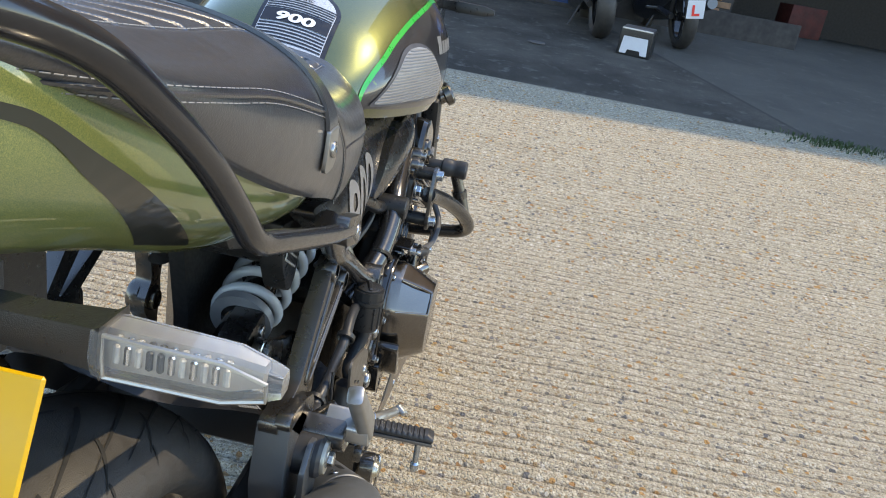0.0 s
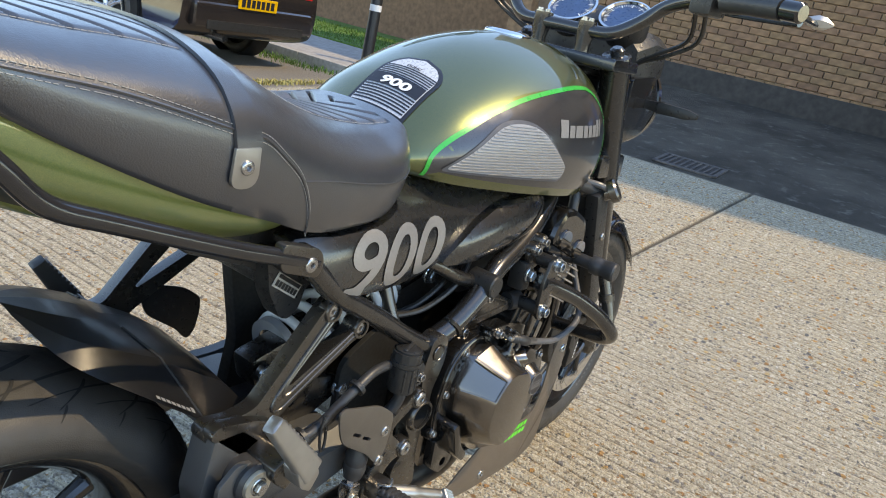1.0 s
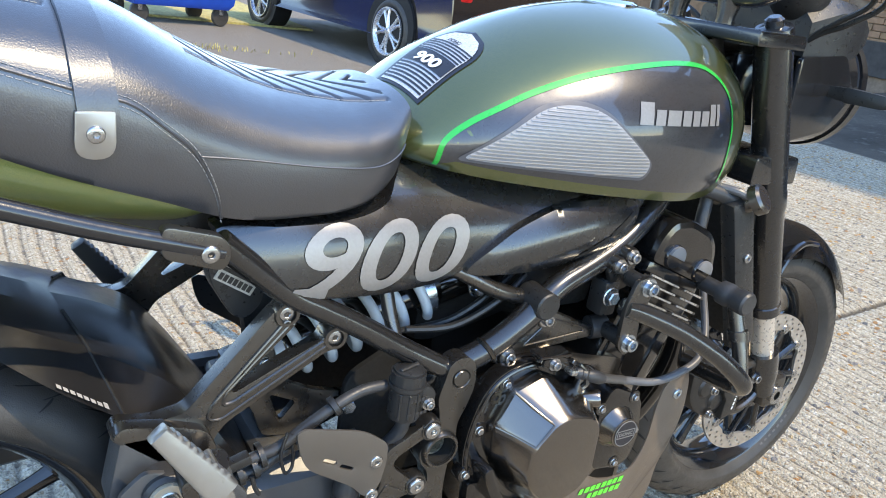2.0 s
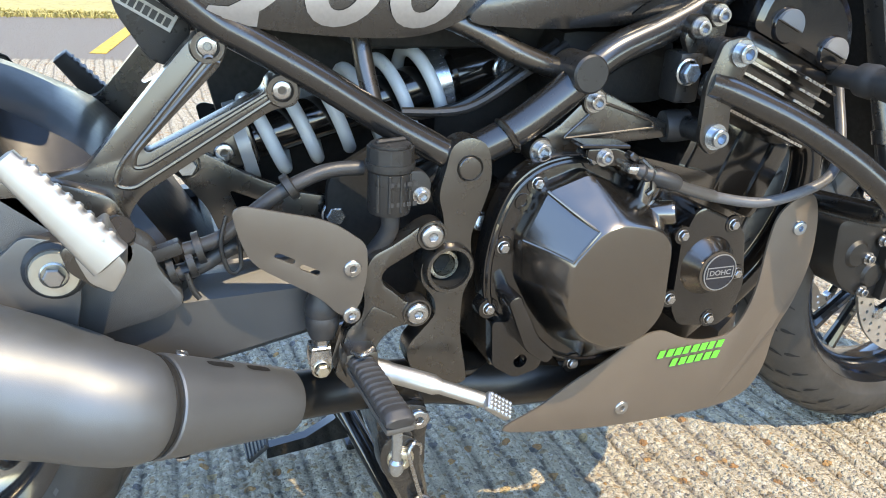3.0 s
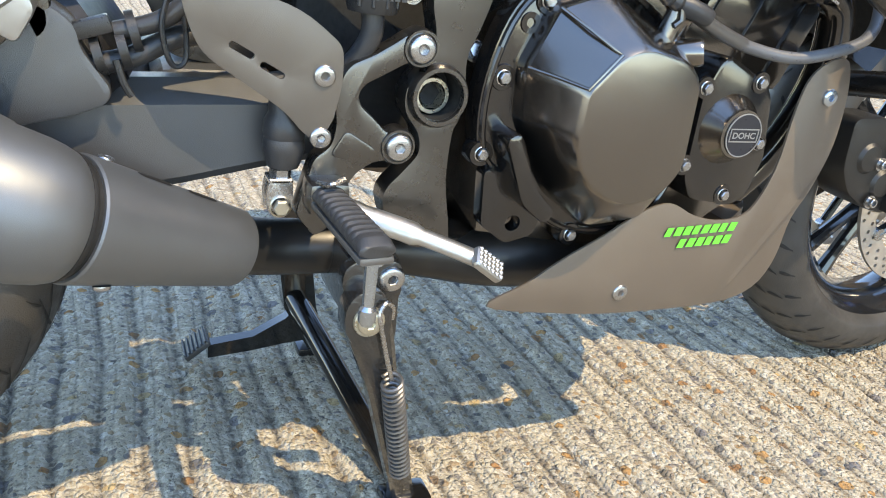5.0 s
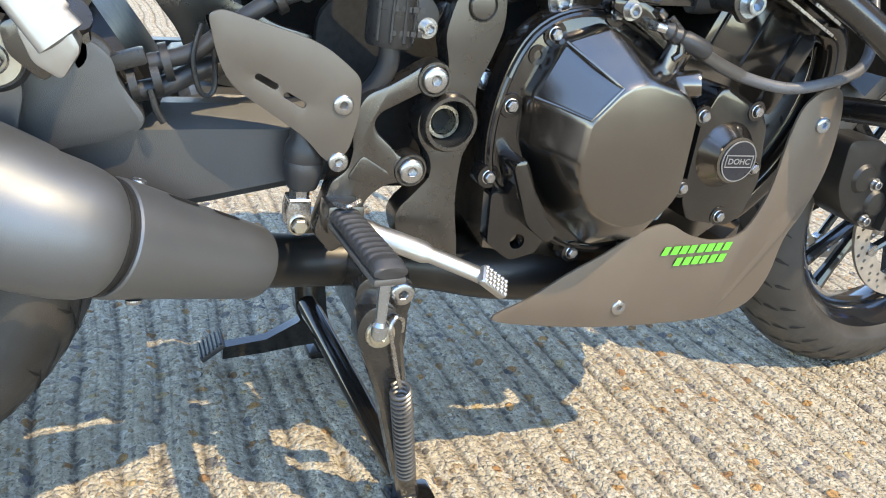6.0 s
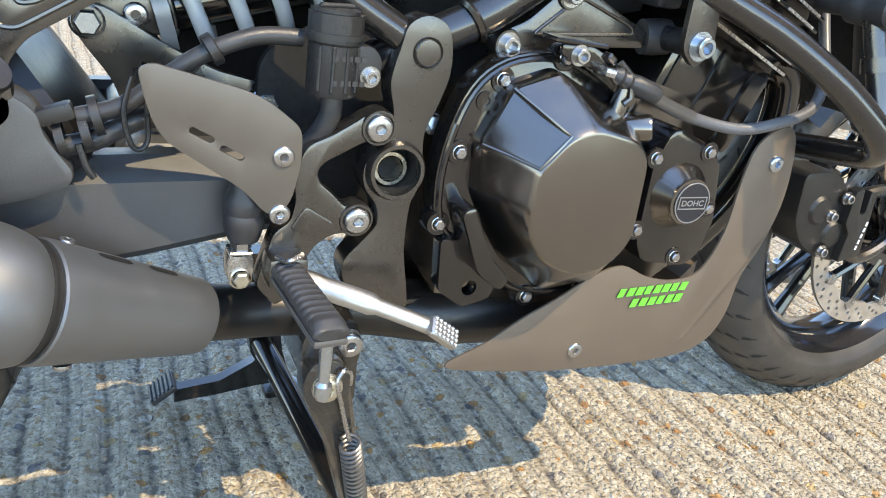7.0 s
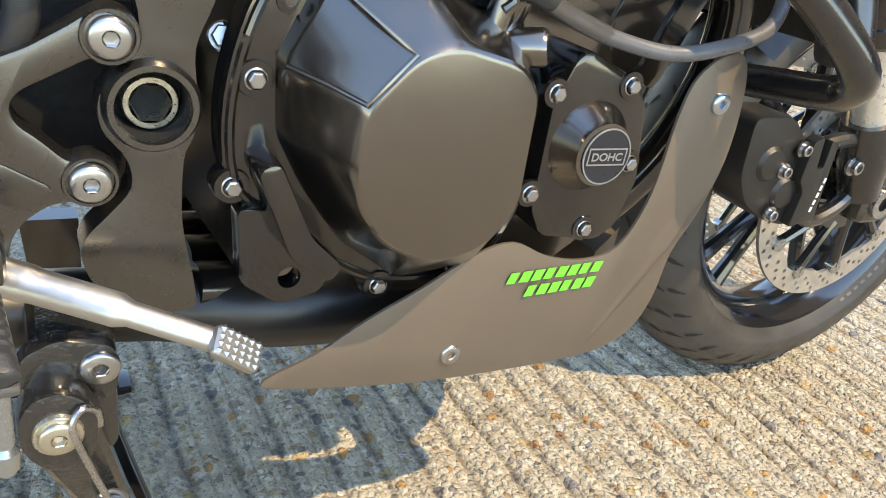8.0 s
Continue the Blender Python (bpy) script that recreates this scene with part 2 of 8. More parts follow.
def tube(path, r, seg=14, bm=None, caps=True, flat=1.0):
    """A round bar along points; r: one radius or one for each point."""
    bm = bm or bmesh.new()
    pts = [Vector(p) for p in path]
    rings = []
    side = None
    for i, p in enumerate(pts):
        d = (pts[min(i + 1, len(pts) - 1)] - pts[max(i - 1, 0)]).normalized()
        if side is None:
            side = d.orthogonal().normalized()
        side = (side - d * side.dot(d)).normalized()
        up = d.cross(side)
        rr = r[i] if isinstance(r, (list, tuple)) else r
        rings.append([bm.verts.new(p + (side * math.cos(a) + up * math.sin(a) * flat) * rr)
                      for a in (2 * math.pi * k / seg for k in range(seg))])
    for a, b in zip(rings, rings[1:]):
        for k in range(seg):
            bm.faces.new((a[k], a[(k + 1) % seg], b[(k + 1) % seg], b[k]))
    if caps:
        bm.faces.new(rings[0][::-1])
        bm.faces.new(rings[-1])
    return bm


def lathe(profile, at=(0, 0, 0), axis='Y', seg=32, bm=None, turn=None):
    """Turns (radius, along) pairs about an axis through at; turn: a matrix instead of the axis (along its z)."""
    bm = bm or bmesh.new()
    if turn is None:
        turn = {'Z': Matrix.Identity(3), 'Y': Matrix.Rotation(radians(90), 3, 'X'), 'X': Matrix.Rotation(radians(90), 3, 'Y')}[axis]
    at = Vector(at)
    rings = []
    for r, h in profile:
        if r < 1e-6:
            rings.append([bm.verts.new(at + turn @ Vector((0, 0, h)))])
        else:
            rings.append([bm.verts.new(at + turn @ Vector((r * math.cos(2 * math.pi * k / seg), r * math.sin(2 * math.pi * k / seg), h)))
                          for k in range(seg)])
    for a, b in zip(rings, rings[1:]):
        for k in range(seg):
            q = (k + 1) % seg
            if len(a) == 1 and len(b) == 1:
                continue
            if len(a) == 1:
                bm.faces.new((a[0], b[q], b[k]))
            elif len(b) == 1:
                bm.faces.new((a[k], a[q], b[0]))
            else:
                bm.faces.new((a[k], a[q], b[q], b[k]))
    return bm


def loft(rings, bm=None, caps=True, closed=True):
    bm = bm or bmesh.new()
    vs = [[bm.verts.new(p) for p in ring] for ring in rings]
    n = len(vs[0])
    for a, b in zip(vs, vs[1:]):
        for k in range(n if closed else n - 1):
            bm.faces.new((a[k], a[(k + 1) % n], b[(k + 1) % n], b[k]))
    if caps and closed:
        bm.faces.new(vs[0][::-1])
        bm.faces.new(vs[-1])
    return bm


def block(size, at=(0, 0, 0), turn=None, bevel=0.004, seg=2, bm=None):
    """A box with softened edges."""
    own = bmesh.new()
    bmesh.ops.create_cube(own, size=1)
    bmesh.ops.scale(own, vec=size, verts=own.verts)
    if bevel:
        bmesh.ops.bevel(own, geom=own.edges[:], offset=bevel, segments=seg, profile=0.6, affect='EDGES')
    m = Matrix.Translation(at) @ (turn.to_4x4() if turn else Matrix.Identity(4))
    bmesh.ops.transform(own, matrix=m, verts=own.verts)
    if bm is None:
        return own
    tmp = bpy.data.meshes.new("tmp")
    own.to_mesh(tmp)
    own.free()
    bm.from_mesh(tmp)
    bpy.data.meshes.remove(tmp)
    return bm


def along(d):
    """A turn whose z axis points along d."""
    return Vector(d).to_track_quat('Z', 'Y').to_matrix()


BOLTS = {}


def bolt(parent, at, r=0.008, kind="button", way=(0, -1, 0), material=None, name="bolt"):
    """A bolt head on a surface: button (hex socket), hex (flanged), cap (tall socket)."""
    material = material or STEEL
    key = (kind, material.name)
    if key not in BOLTS:
        bm = bmesh.new()
        if kind == "hex":
            lathe([(0, -0.2), (1.25, -0.2), (1.25, 0.1), (1.1, 0.2)], axis='Z', seg=20, bm=bm)
            lathe([(0.95, 0.15), (0.95, 0.75), (0.8, 0.9), (0, 0.9)], axis='Z', seg=6, bm=bm)
        elif kind == "cap":
            lathe([(0, -0.2), (1.35, -0.2), (1.35, 0.15), (0.95, 0.15), (0.95, 1.0), (0.85, 1.1), (0.55, 1.1)], axis='Z', seg=20, bm=bm)
            lathe([(0.55, 1.1), (0.55, 0.5), (0, 0.5)], axis='Z', seg=6, bm=bm)
        else:
            lathe([(0, -0.2), (1.0, -0.2), (1.0, 0.10), (0.93, 0.22), (0.80, 0.28), (0.40, 0.30)], axis='Z', seg=24, bm=bm)
            lathe([(0.40, 0.30), (0.36, 0.26), (0.36, -0.12), (0, -0.15)], axis='Z', seg=6, bm=bm)
        o = obj("bolt", bm, material)
        BOLTS[key] = o.data
        bpy.data.objects.remove(o)
    ob = new(name, BOLTS[key])
    ob.parent = parent
    ob.matrix_basis = Matrix.Translation(at) @ along(way).to_4x4() @ Matrix.Diagonal((r, r, r, 1))
    return ob


def glyphs(words, size, shear=0.0, bold=0.0, squeeze=1.0, cut=0.012):
    """Letters of the built-in font as a flat mesh, cut fine enough to lie on a curved surface."""
    cu = bpy.data.curves.new("letters", 'FONT')
    cu.body, cu.size, cu.shear, cu.offset, cu.resolution_u = words, size, shear, bold, 6
    ob = new("letters", cu)
    bpy.context.view_layer.update()
    me = bpy.data.meshes.new_from_object(ob.evaluated_get(bpy.context.evaluated_depsgraph_get()))
    bm = bmesh.new()
    bm.from_mesh(me)
    bpy.data.objects.remove(ob)
    bpy.data.curves.remove(cu)
    bpy.data.meshes.remove(me)
    bmesh.ops.scale(bm, vec=(squeeze, 1, 1), verts=bm.verts)
    lo = Vector((min(v.co.x for v in bm.verts), min(v.co.y for v in bm.verts)))
    hi = Vector((max(v.co.x for v in bm.verts), max(v.co.y for v in bm.verts)))
    for k, axis in ((0, (1, 0, 0)), (1, (0, 1, 0))):
        x = lo[k] + cut
        while x < hi[k]:
            p = [0, 0, 0]
            p[k] = x
            bmesh.ops.bisect_plane(bm, geom=bm.verts[:] + bm.edges[:] + bm.faces[:], plane_co=p, plane_no=axis)
            x += cut
    for v in bm.verts:
        v.co.x -= lo.x
        v.co.y -= lo.y
    return bm, hi - lo


def patch(outline, width, lift=0.0012, cut=0.012):
    """A thin sheet over an x-z outline, laid on the surface y = -width(x, z)."""
    bm = bmesh.new()
    vs = [bm.verts.new((p[0], 0, p[1])) for p in outline]
    bm.faces.new(vs)
    for k in (0, 2):
        lo, hi = min(p[k // 2] for p in outline), max(p[k // 2] for p in outline)
        x = lo + cut
        while x < hi:
            co, no = [0, 0, 0], [0, 0, 0]
            co[k], no[k] = x, 1
            bmesh.ops.bisect_plane(bm, geom=bm.verts[:] + bm.edges[:] + bm.faces[:], plane_co=co, plane_no=no)
            x += cut
    bmesh.ops.triangulate(bm, faces=bm.faces[:])
    for v in bm.verts:
        v.co.y = -width(v.co.x, v.co.z) - lift
    return bm


def ribbon(path_xz, wide, width, lift=0.0016):
    """A narrow stripe along an x-z curve, laid on the surface y = -width(x, z)."""
    pts = [Vector(p) for p in path_xz]
    rows = []
    for i, p in enumerate(pts):
        d = (pts[min(i + 1, len(pts) - 1)] - pts[max(i - 1, 0)]).normalized()
        nrm = Vector((-d.y, d.x))
        rows.append([Vector((q.x, -width(q.x, q.y) - lift, q.y)) for q in (p - nrm * wide / 2, p, p + nrm * wide / 2)])
    return loft(rows, closed=False)


# ---- ground ----
def ground_z(x, y):
    s = min(1.0, max(0.0, (y - 2.5) / 3.0))
    s = s * s * (3 - 2 * s)
    u = x - 2.5
    rise = 0.0 if u < -0.4 else (0.096 * (u + 0.4) ** 2 / 1.6 if u < 0.4 else 0.096 * u)
    return min(rise, 0.72) * (1 - s)


def concrete():
    """Ribbed yard concrete with exposed gravel; smoother and darker past the cross joint."""
    m, n, l, p = nodes_of("ribbed_concrete")
    tc = n.new("ShaderNodeTexCoord")
    sep = n.new("ShaderNodeSeparateXYZ")
    l.new(tc.outputs["Object"], sep.inputs[0])

    def noise(scale, detail=5, rough=0.6):
        q = n.new("ShaderNodeTexNoise")
        q.inputs["Scale"].default_value, q.inputs["Detail"].default_value = scale, detail
        q.inputs["Roughness"].default_value = rough
        l.new(tc.outputs["Object"], q.inputs["Vector"])
        return q

    def rng(src, a, b, c, d):
        q = n.new("ShaderNodeMapRange")
        q.inputs["From Min"].default_value, q.inputs["From Max"].default_value = a, b
        q.inputs["To Min"].default_value, q.inputs["To Max"].default_value = c, d
        l.new(src, q.inputs["Value"])
        return q.outputs["Result"]

    def mixc(fac, a, b, mode='MIX'):
        q = n.new("ShaderNodeMix")
        q.data_type, q.blend_type = 'RGBA', mode
        for sock, v in (("Factor", fac), ("A", a), ("B", b)):
            if isinstance(v, (int, float)):
                q.inputs[sock].default_value = v
            elif isinstance(v, tuple):
                q.inputs[sock].default_value = (*v, 1)
            else:
                l.new(v, q.inputs[sock])
        return q.outputs["Result"]

    def stones(scale, lo, hi):
        v = n.new("ShaderNodeTexVoronoi")
        v.inputs["Scale"].default_value = scale
        v.inputs["Randomness"].default_value = 1.0
        wob = n.new("ShaderNodeVectorMath")
        wob.operation = 'ADD'
        nz = noise(scale * 1.3, 2)
        sc = n.new("ShaderNodeVectorMath")
        sc.operation = 'SCALE'
        sc.inputs["Scale"].default_value = 0.35 / scale
        l.new(nz.outputs["Color"], sc.inputs[0])
        l.new(tc.outputs["Object"], wob.inputs[0])
        l.new(sc.outputs[0], wob.inputs[1])
        l.new(wob.outputs[0], v.inputs["Vector"])
        return v, rng(v.outputs["Distance"], lo, hi, 1.0, 0.0)

    # cement and small gravel as a mosaic
    def mosaic(scale, table, warp=0.5):
        v, near = stones(scale, 0.30, 0.60)
        r = n.new("ShaderNodeValToRGB")
        r.color_ramp.interpolation = 'CONSTANT'
        e_ = r.color_ramp.elements
        e_[0].position, e_[0].color = table[0][0], (*table[0][1], 1)
        e_[1].position, e_[1].color = table[-1][0], (*table[-1][1], 1)
        for pos, cc in table[1:-1]:
            k_ = e_.new(pos)
            k_.color = (*cc, 1)
        sc_ = n.new("ShaderNodeSeparateColor")
        l.new(v.outputs["Color"], sc_.inputs[0])
        l.new(sc_.outputs[0], r.inputs["Fac"])
        return r.outputs["Color"], near, sc_
    cream = mixc(rng(noise(2.2).outputs["Fac"], 0.35, 0.65, 0, 1), (0.49, 0.42, 0.297), (0.575, 0.495, 0.354))
    cream = mixc(rng(noise(420, 3).outputs["Fac"], 0.38, 0.66, 0, 0.75), cream, (0.36, 0.305, 0.225))
    small, near_s, sep_s = mosaic(150, [(0.0, (0.62, 0.55, 0.42)), (0.30, (0.50, 0.43, 0.31)), (0.55, (0.40, 0.34, 0.26)), (0.68, (0.36, 0.26, 0.15)), (0.78, (0.60, 0.53, 0.41)), (0.94, (0.25, 0.22, 0.19))])
    col = mixc(rng(sep_s.outputs[1], 0.42, 0.46, 0, 0.85), cream, small)
    # broken gravel of middle size, pale, rusty and black
    middle, near_m, sep_m = mosaic(88, [(0.0, (0.60, 0.53, 0.41)), (0.22, (0.33, 0.29, 0.24)), (0.42, (0.17, 0.155, 0.14)), (0.60, (0.72, 0.67, 0.57)), (0.74, (0.42, 0.27, 0.13)), (0.84, (0.10, 0.10, 0.105))])
    f0 = n.new("ShaderNodeMath")
    f0.operation = 'MULTIPLY'
    l.new(rng(near_m, 0.30, 0.42, 0, 1), f0.inputs[0])
    l.new(rng(sep_m.outputs[2], 0.76, 0.78, 0, 0.75), f0.inputs[1])
    col = mixc(f0.outputs[0], col, middle)
    # sparse larger pebbles
    big, near_b, sep_b = mosaic(52, [(0.0, (0.50, 0.27, 0.09)), (0.22, (0.40, 0.20, 0.07)), (0.36, (0.30, 0.24, 0.17)), (0.55, (0.22, 0.205, 0.20)), (0.66, (0.56, 0.40, 0.19)), (0.80, (0.68, 0.62, 0.50)), (0.93, (0.13, 0.13, 0.14))])
    f1 = n.new("ShaderNodeMath")
    f1.operation = 'MULTIPLY'
    l.new(rng(near_b, 0.45, 0.55, 0, 1), f1.inputs[0])
    l.new(rng(sep_b.outputs[2], 0.76, 0.78, 0, 0.9), f1.inputs[1])
    col = mixc(f1.outputs[0], col, big)
    # dirt held in the grooves between the ribs
    def math_(op, a, b=None, c=None):
        q = n.new("ShaderNodeMath")
        q.operation = op
        for k_, v in enumerate((a, b, c)):
            if v is None:
                continue
            if isinstance(v, (int, float)):
                q.inputs[k_].default_value = v
            else:
                l.new(v, q.inputs[k_])
        return q.outputs[0]
    X, Y = sep.outputs["X"], sep.outputs["Y"]
    w1 = math_('SINE', math_('ADD', math_('MULTIPLY', X, 3.1), math_('MULTIPLY_ADD', Y, 9.0, 0.4)))
    w2 = math_('SINE', math_('ADD', math_('MULTIPLY', X, -11.0), math_('MULTIPLY_ADD', Y, 7.0, 1.0)))
    w3 = math_('SINE', math_('ADD', math_('MULTIPLY', X, 17.0), math_('MULTIPLY_ADD', Y, 19.0, 2.0)))
    wob_ = math_('ADD', math_('MULTIPLY', w1, 0.5), math_('ADD', math_('MULTIPLY', w2, 0.6), math_('MULTIPLY', w3, 0.35)))
    ph = math_('ADD', math_('MULTIPLY', math_('MULTIPLY_ADD', Y, 0.03, X), math.pi / 0.046), math_('MULTIPLY', wob_, 0.5))
    rib = math_('ABSOLUTE', math_('SINE', ph))
    rib2 = math_('ABSOLUTE', math_('SINE', math_('MULTIPLY_ADD', ph, 2.13, 0.7)))
    dirt = math_('MAXIMUM', rng(rib, 0.05, 0.45, 1.0, 0.0), math_('MULTIPLY', rng(rib2, 0.02, 0.35, 1.0, 0.0), 0.6))
    dirt = math_('MULTIPLY', dirt, rng(noise(26, 4).outputs["Fac"], 0.35, 0.6, 0.70, 1.0))
    dirt = math_('MULTIPLY', dirt, rng(noise(130, 3, 0.7).outputs["Fac"], 0.40, 0.58, 0.45, 1.0))
    col = mixc(math_('MULTIPLY', dirt, 0.86), col, (0.095, 0.082, 0.064))
    pits = rng(noise(240, 2, 0.5).outputs["Fac"], 0.60, 0.68, 0.0, 0.75)
    col = mixc(pits, col, (0.15, 0.13, 0.10))
    seam_ = math_('ABSOLUTE', math_('ADD', math_('MULTIPLY_ADD', X, 0.02, Y), -0.51))
    seam_ = math_('MULTIPLY', rng(seam_, 0.006, 0.016, 0.85, 0.0), rng(X, 1.98, 2.02, 0.0, 1.0))
    col = mixc(seam_, col, (0.085, 0.072, 0.055))
    # the far apron: smooth, dark, stained
    apron = mixc(rng(noise(1.4, 8).outputs["Fac"], 0.4, 0.62, 0, 1), (0.062, 0.055, 0.046), (0.125, 0.110, 0.090))
    apron = mixc(rng(noise(9, 8, 0.7).outputs["Fac"], 0.55, 0.72, 0, 0.7), apron, (0.27, 0.25, 0.215))
    apron = mixc(rng(noise(60, 5).outputs["Fac"], 0.45, 0.7, 0, 0.6), apron, (0.075, 0.070, 0.064))
    slab = math_('MULTIPLY_ADD', X, -0.417, math_('ADD', Y, 4.352))
    apron = mixc(rng(slab, -0.02, 0.02, 0.55, 0.0), apron, (0.155, 0.142, 0.122))
    apron = mixc(math_('MULTIPLY', rng(math_('ABSOLUTE', slab), 0.012, 0.03, 1.0, 0.0), 0.8), apron, (0.07, 0.065, 0.055))
    far = rng(sep.outputs["X"], 5.03, 5.06, 0, 1)
    col = mixc(far, col, apron)
    # asphalt lane on the far side of the yard
    lane = mixc(rng(noise(220, 3).outputs["Fac"], 0.4, 0.65, 0, 1), (0.20, 0.178, 0.148), (0.29, 0.258, 0.215))
    wob = n.new("ShaderNodeMath")
    wob.operation = 'MULTIPLY_ADD'
    wob.inputs[1].default_value = 0.25
    l.new(noise(3).outputs["Fac"], wob.inputs[0])
    l.new(sep.outputs["Y"], wob.inputs[2])
    col = mixc(rng(wob.outputs[0], 3.95, 4.03, 0, 1), col, lane)
    l.new(col, p.inputs["Base Color"])
    p.inputs["Roughness"].default_value = 0.92
    p.inputs["Specular IOR Level"].default_value = 0.25
    h = n.new("ShaderNodeMath")
    h.operation = 'MULTIPLY_ADD'
    h.inputs[1].default_value = 0.7
    l.new(near_s, h.inputs[0])
    l.new(math_("ADD", noise(330, 4).outputs["Fac"], math_("ADD", math_("MULTIPLY", f1.outputs[0], 0.8), math_("MULTIPLY", f0.outputs[0], 0.6))), h.inputs[2])
    b = n.new("ShaderNodeBump")
    b.inputs["Strength"].default_value = 1.0
    b.inputs["Distance"].default_value = 0.0046
    l.new(h.outputs[0], b.inputs["Height"])
    l.new(b.outputs["Normal"], p.inputs["Normal"])
    return m


def build_ground():
    """One sheet: fine cross ribs in the yard, coarse further off, out to the horizon."""
    xs = np.unique(np.round(np.concatenate([[-400, -150, -60, -25, -12, -6, -3, -1.5], np.arange(-0.8, 3.0, 0.0055), np.arange(3.0, 5.05, 0.0075),
                                            np.arange(5.05, 9.2, 0.12), [9.5, 10, 12, 16, 25, 60, 150, 400]]), 4))
    ys = np.unique(np.round(np.concatenate([[-400, -150, -60, -25, -12, -8, -5], np.arange(-4, -1.2, 0.08), np.arange(-1.2, -0.5, 0.022), np.arange(-0.5, 0.36, 0.011), np.arange(0.36, 1.2, 0.022), np.arange(0.36, 0.50, 0.007),
                                            np.arange(1.2, 4.0, 0.06), np.arange(4.0, 9.0, 0.25), [10, 12, 16, 25, 60, 150, 400]]), 4))
    X, Y = np.meshgrid(xs, ys, indexing="ij")
    Z = np.array([[ground_z(a, b) for b in ys] for a in xs])
    rng_ = np.random.RandomState(4)
    # slow wobble of the ribs, so that no two run quite alike
    wob = 0.5 * np.sin(3.1 * X + 9 * Y + 0.4) + 0.6 * np.sin(-11 * X + 7 * Y + 1) + 0.35 * np.sin(17 * X + 19 * Y + 2)
    ph = (X + 0.03 * Y) * np.pi / 0.046 + 0.5 * wob
    amp = np.zeros_like(X)
    for k in range(22):
        fx, fy, f0 = rng_.uniform(-60, 60), rng_.uniform(-35, 35), rng_.uniform(0, 6.28)
        amp += np.sin(fx * X + fy * Y + f0)
    amp = np.clip(0.80 + 0.065 * amp, 0.3, 1.2)
    ribs = ((np.abs(np.sin(ph)) ** 0.7 - 0.65) * 0.0080 + (np.abs(np.sin(2.13 * ph + 0.7)) ** 0.7 - 0.6) * 0.0022) * amp
    ribs += (rng_.rand(*X.shape) - 0.5) * 0.0030
    mask = (X > -0.8) & (X < 4.99) & (Y > -4) & (Y < 4.0)
    Z = Z + np.where(mask, ribs, 0)
    # slab joints
    joint = np.exp(-((Y - 0.43 + 0.02 * (X - 4)) / 0.016) ** 2) * ((X > 2.0) & (X < 4.99)) * 0.014
    Z = Z - joint
    Z = Z - np.exp(-((X - 5.04) / 0.05) ** 2) * (np.abs(Y) < 4) * 0.006
    nx, ny = X.shape
    me = bpy.data.meshes.new("ground")
    co = np.stack([X, Y, Z], -1).reshape(-1, 3)
    idx = np.arange(nx * ny).reshape(nx, ny)
    quads = np.stack([idx[:-1, :-1], idx[1:, :-1], idx[1:, 1:], idx[:-1, 1:]], -1).reshape(-1, 4)
    me.vertices.add(len(co))
    me.vertices.foreach_set("co", co.ravel())
    me.loops.add(quads.size)
    me.loops.foreach_set("vertex_index", quads.ravel().astype(np.int32))
    me.polygons.add(len(quads))
    me.polygons.foreach_set("loop_start", (np.arange(len(quads)) * 4).astype(np.int32))
    me.polygons.foreach_set("use_smooth", np.ones(len(quads), bool))
    me.update(calc_edges=True)
    me.validate()
    me.materials.append(concrete())
    return tagged(new("ground", me), "tan ribbed concrete yard with exposed gravel, sunlit", "ground", kind="structure")


build_ground()


# ---- the motorcycle ----
bike = holder("motorcycle")
tagged(bike, "olive green and black retro motorcycle parked on its centre stand", "motorcycle")

TANK_W = [(0.565, 0.085), (0.60, 0.120), (0.65, 0.147), (0.72, 0.168), (0.80, 0.186), (0.87, 0.194), (0.95, 0.192),
          (1.02, 0.178), (1.08, 0.155), (1.13, 0.124), (1.17, 0.085), (1.195, 0.04)]
TANK_T = [(0.565, 0.805), (0.60, 0.838), (0.65, 0.880), (0.70, 0.908), (0.76, 0.934), (0.82, 0.952), (0.90, 0.966), (0.98, 0.968),
          (1.06, 0.955), (1.12, 0.925), (1.17, 0.870), (1.195, 0.82)]
TANK_B = [(0.565, 0.772), (0.65, 0.760), (0.74, 0.751), (0.85, 0.742), (0.99, 0.731), (1.08, 0.737), (1.15, 0.752), (1.195, 0.775)]


def tank_w(x, z):
    """Half the tank's width at a place along it and a height."""
    w, t, b = curve_table(TANK_W, x), curve_table(TANK_T, x), curve_table(TANK_B, x)
    m = b + 0.30 * (t - b)
    if z >= m:
        q = min(1.0, (z - m) / (t - m))
        return w * max(0.0, 1 - q ** 2.3) ** 0.56
    q = min(1.0, (m - z) / (m - b))
    return w * (1 - 0.09 * q ** 2.5)


BADGE_GREY = mat("silver_grey_badge", (0.52, 0.53, 0.55), 0.3, 0.2, 0.04, 60)


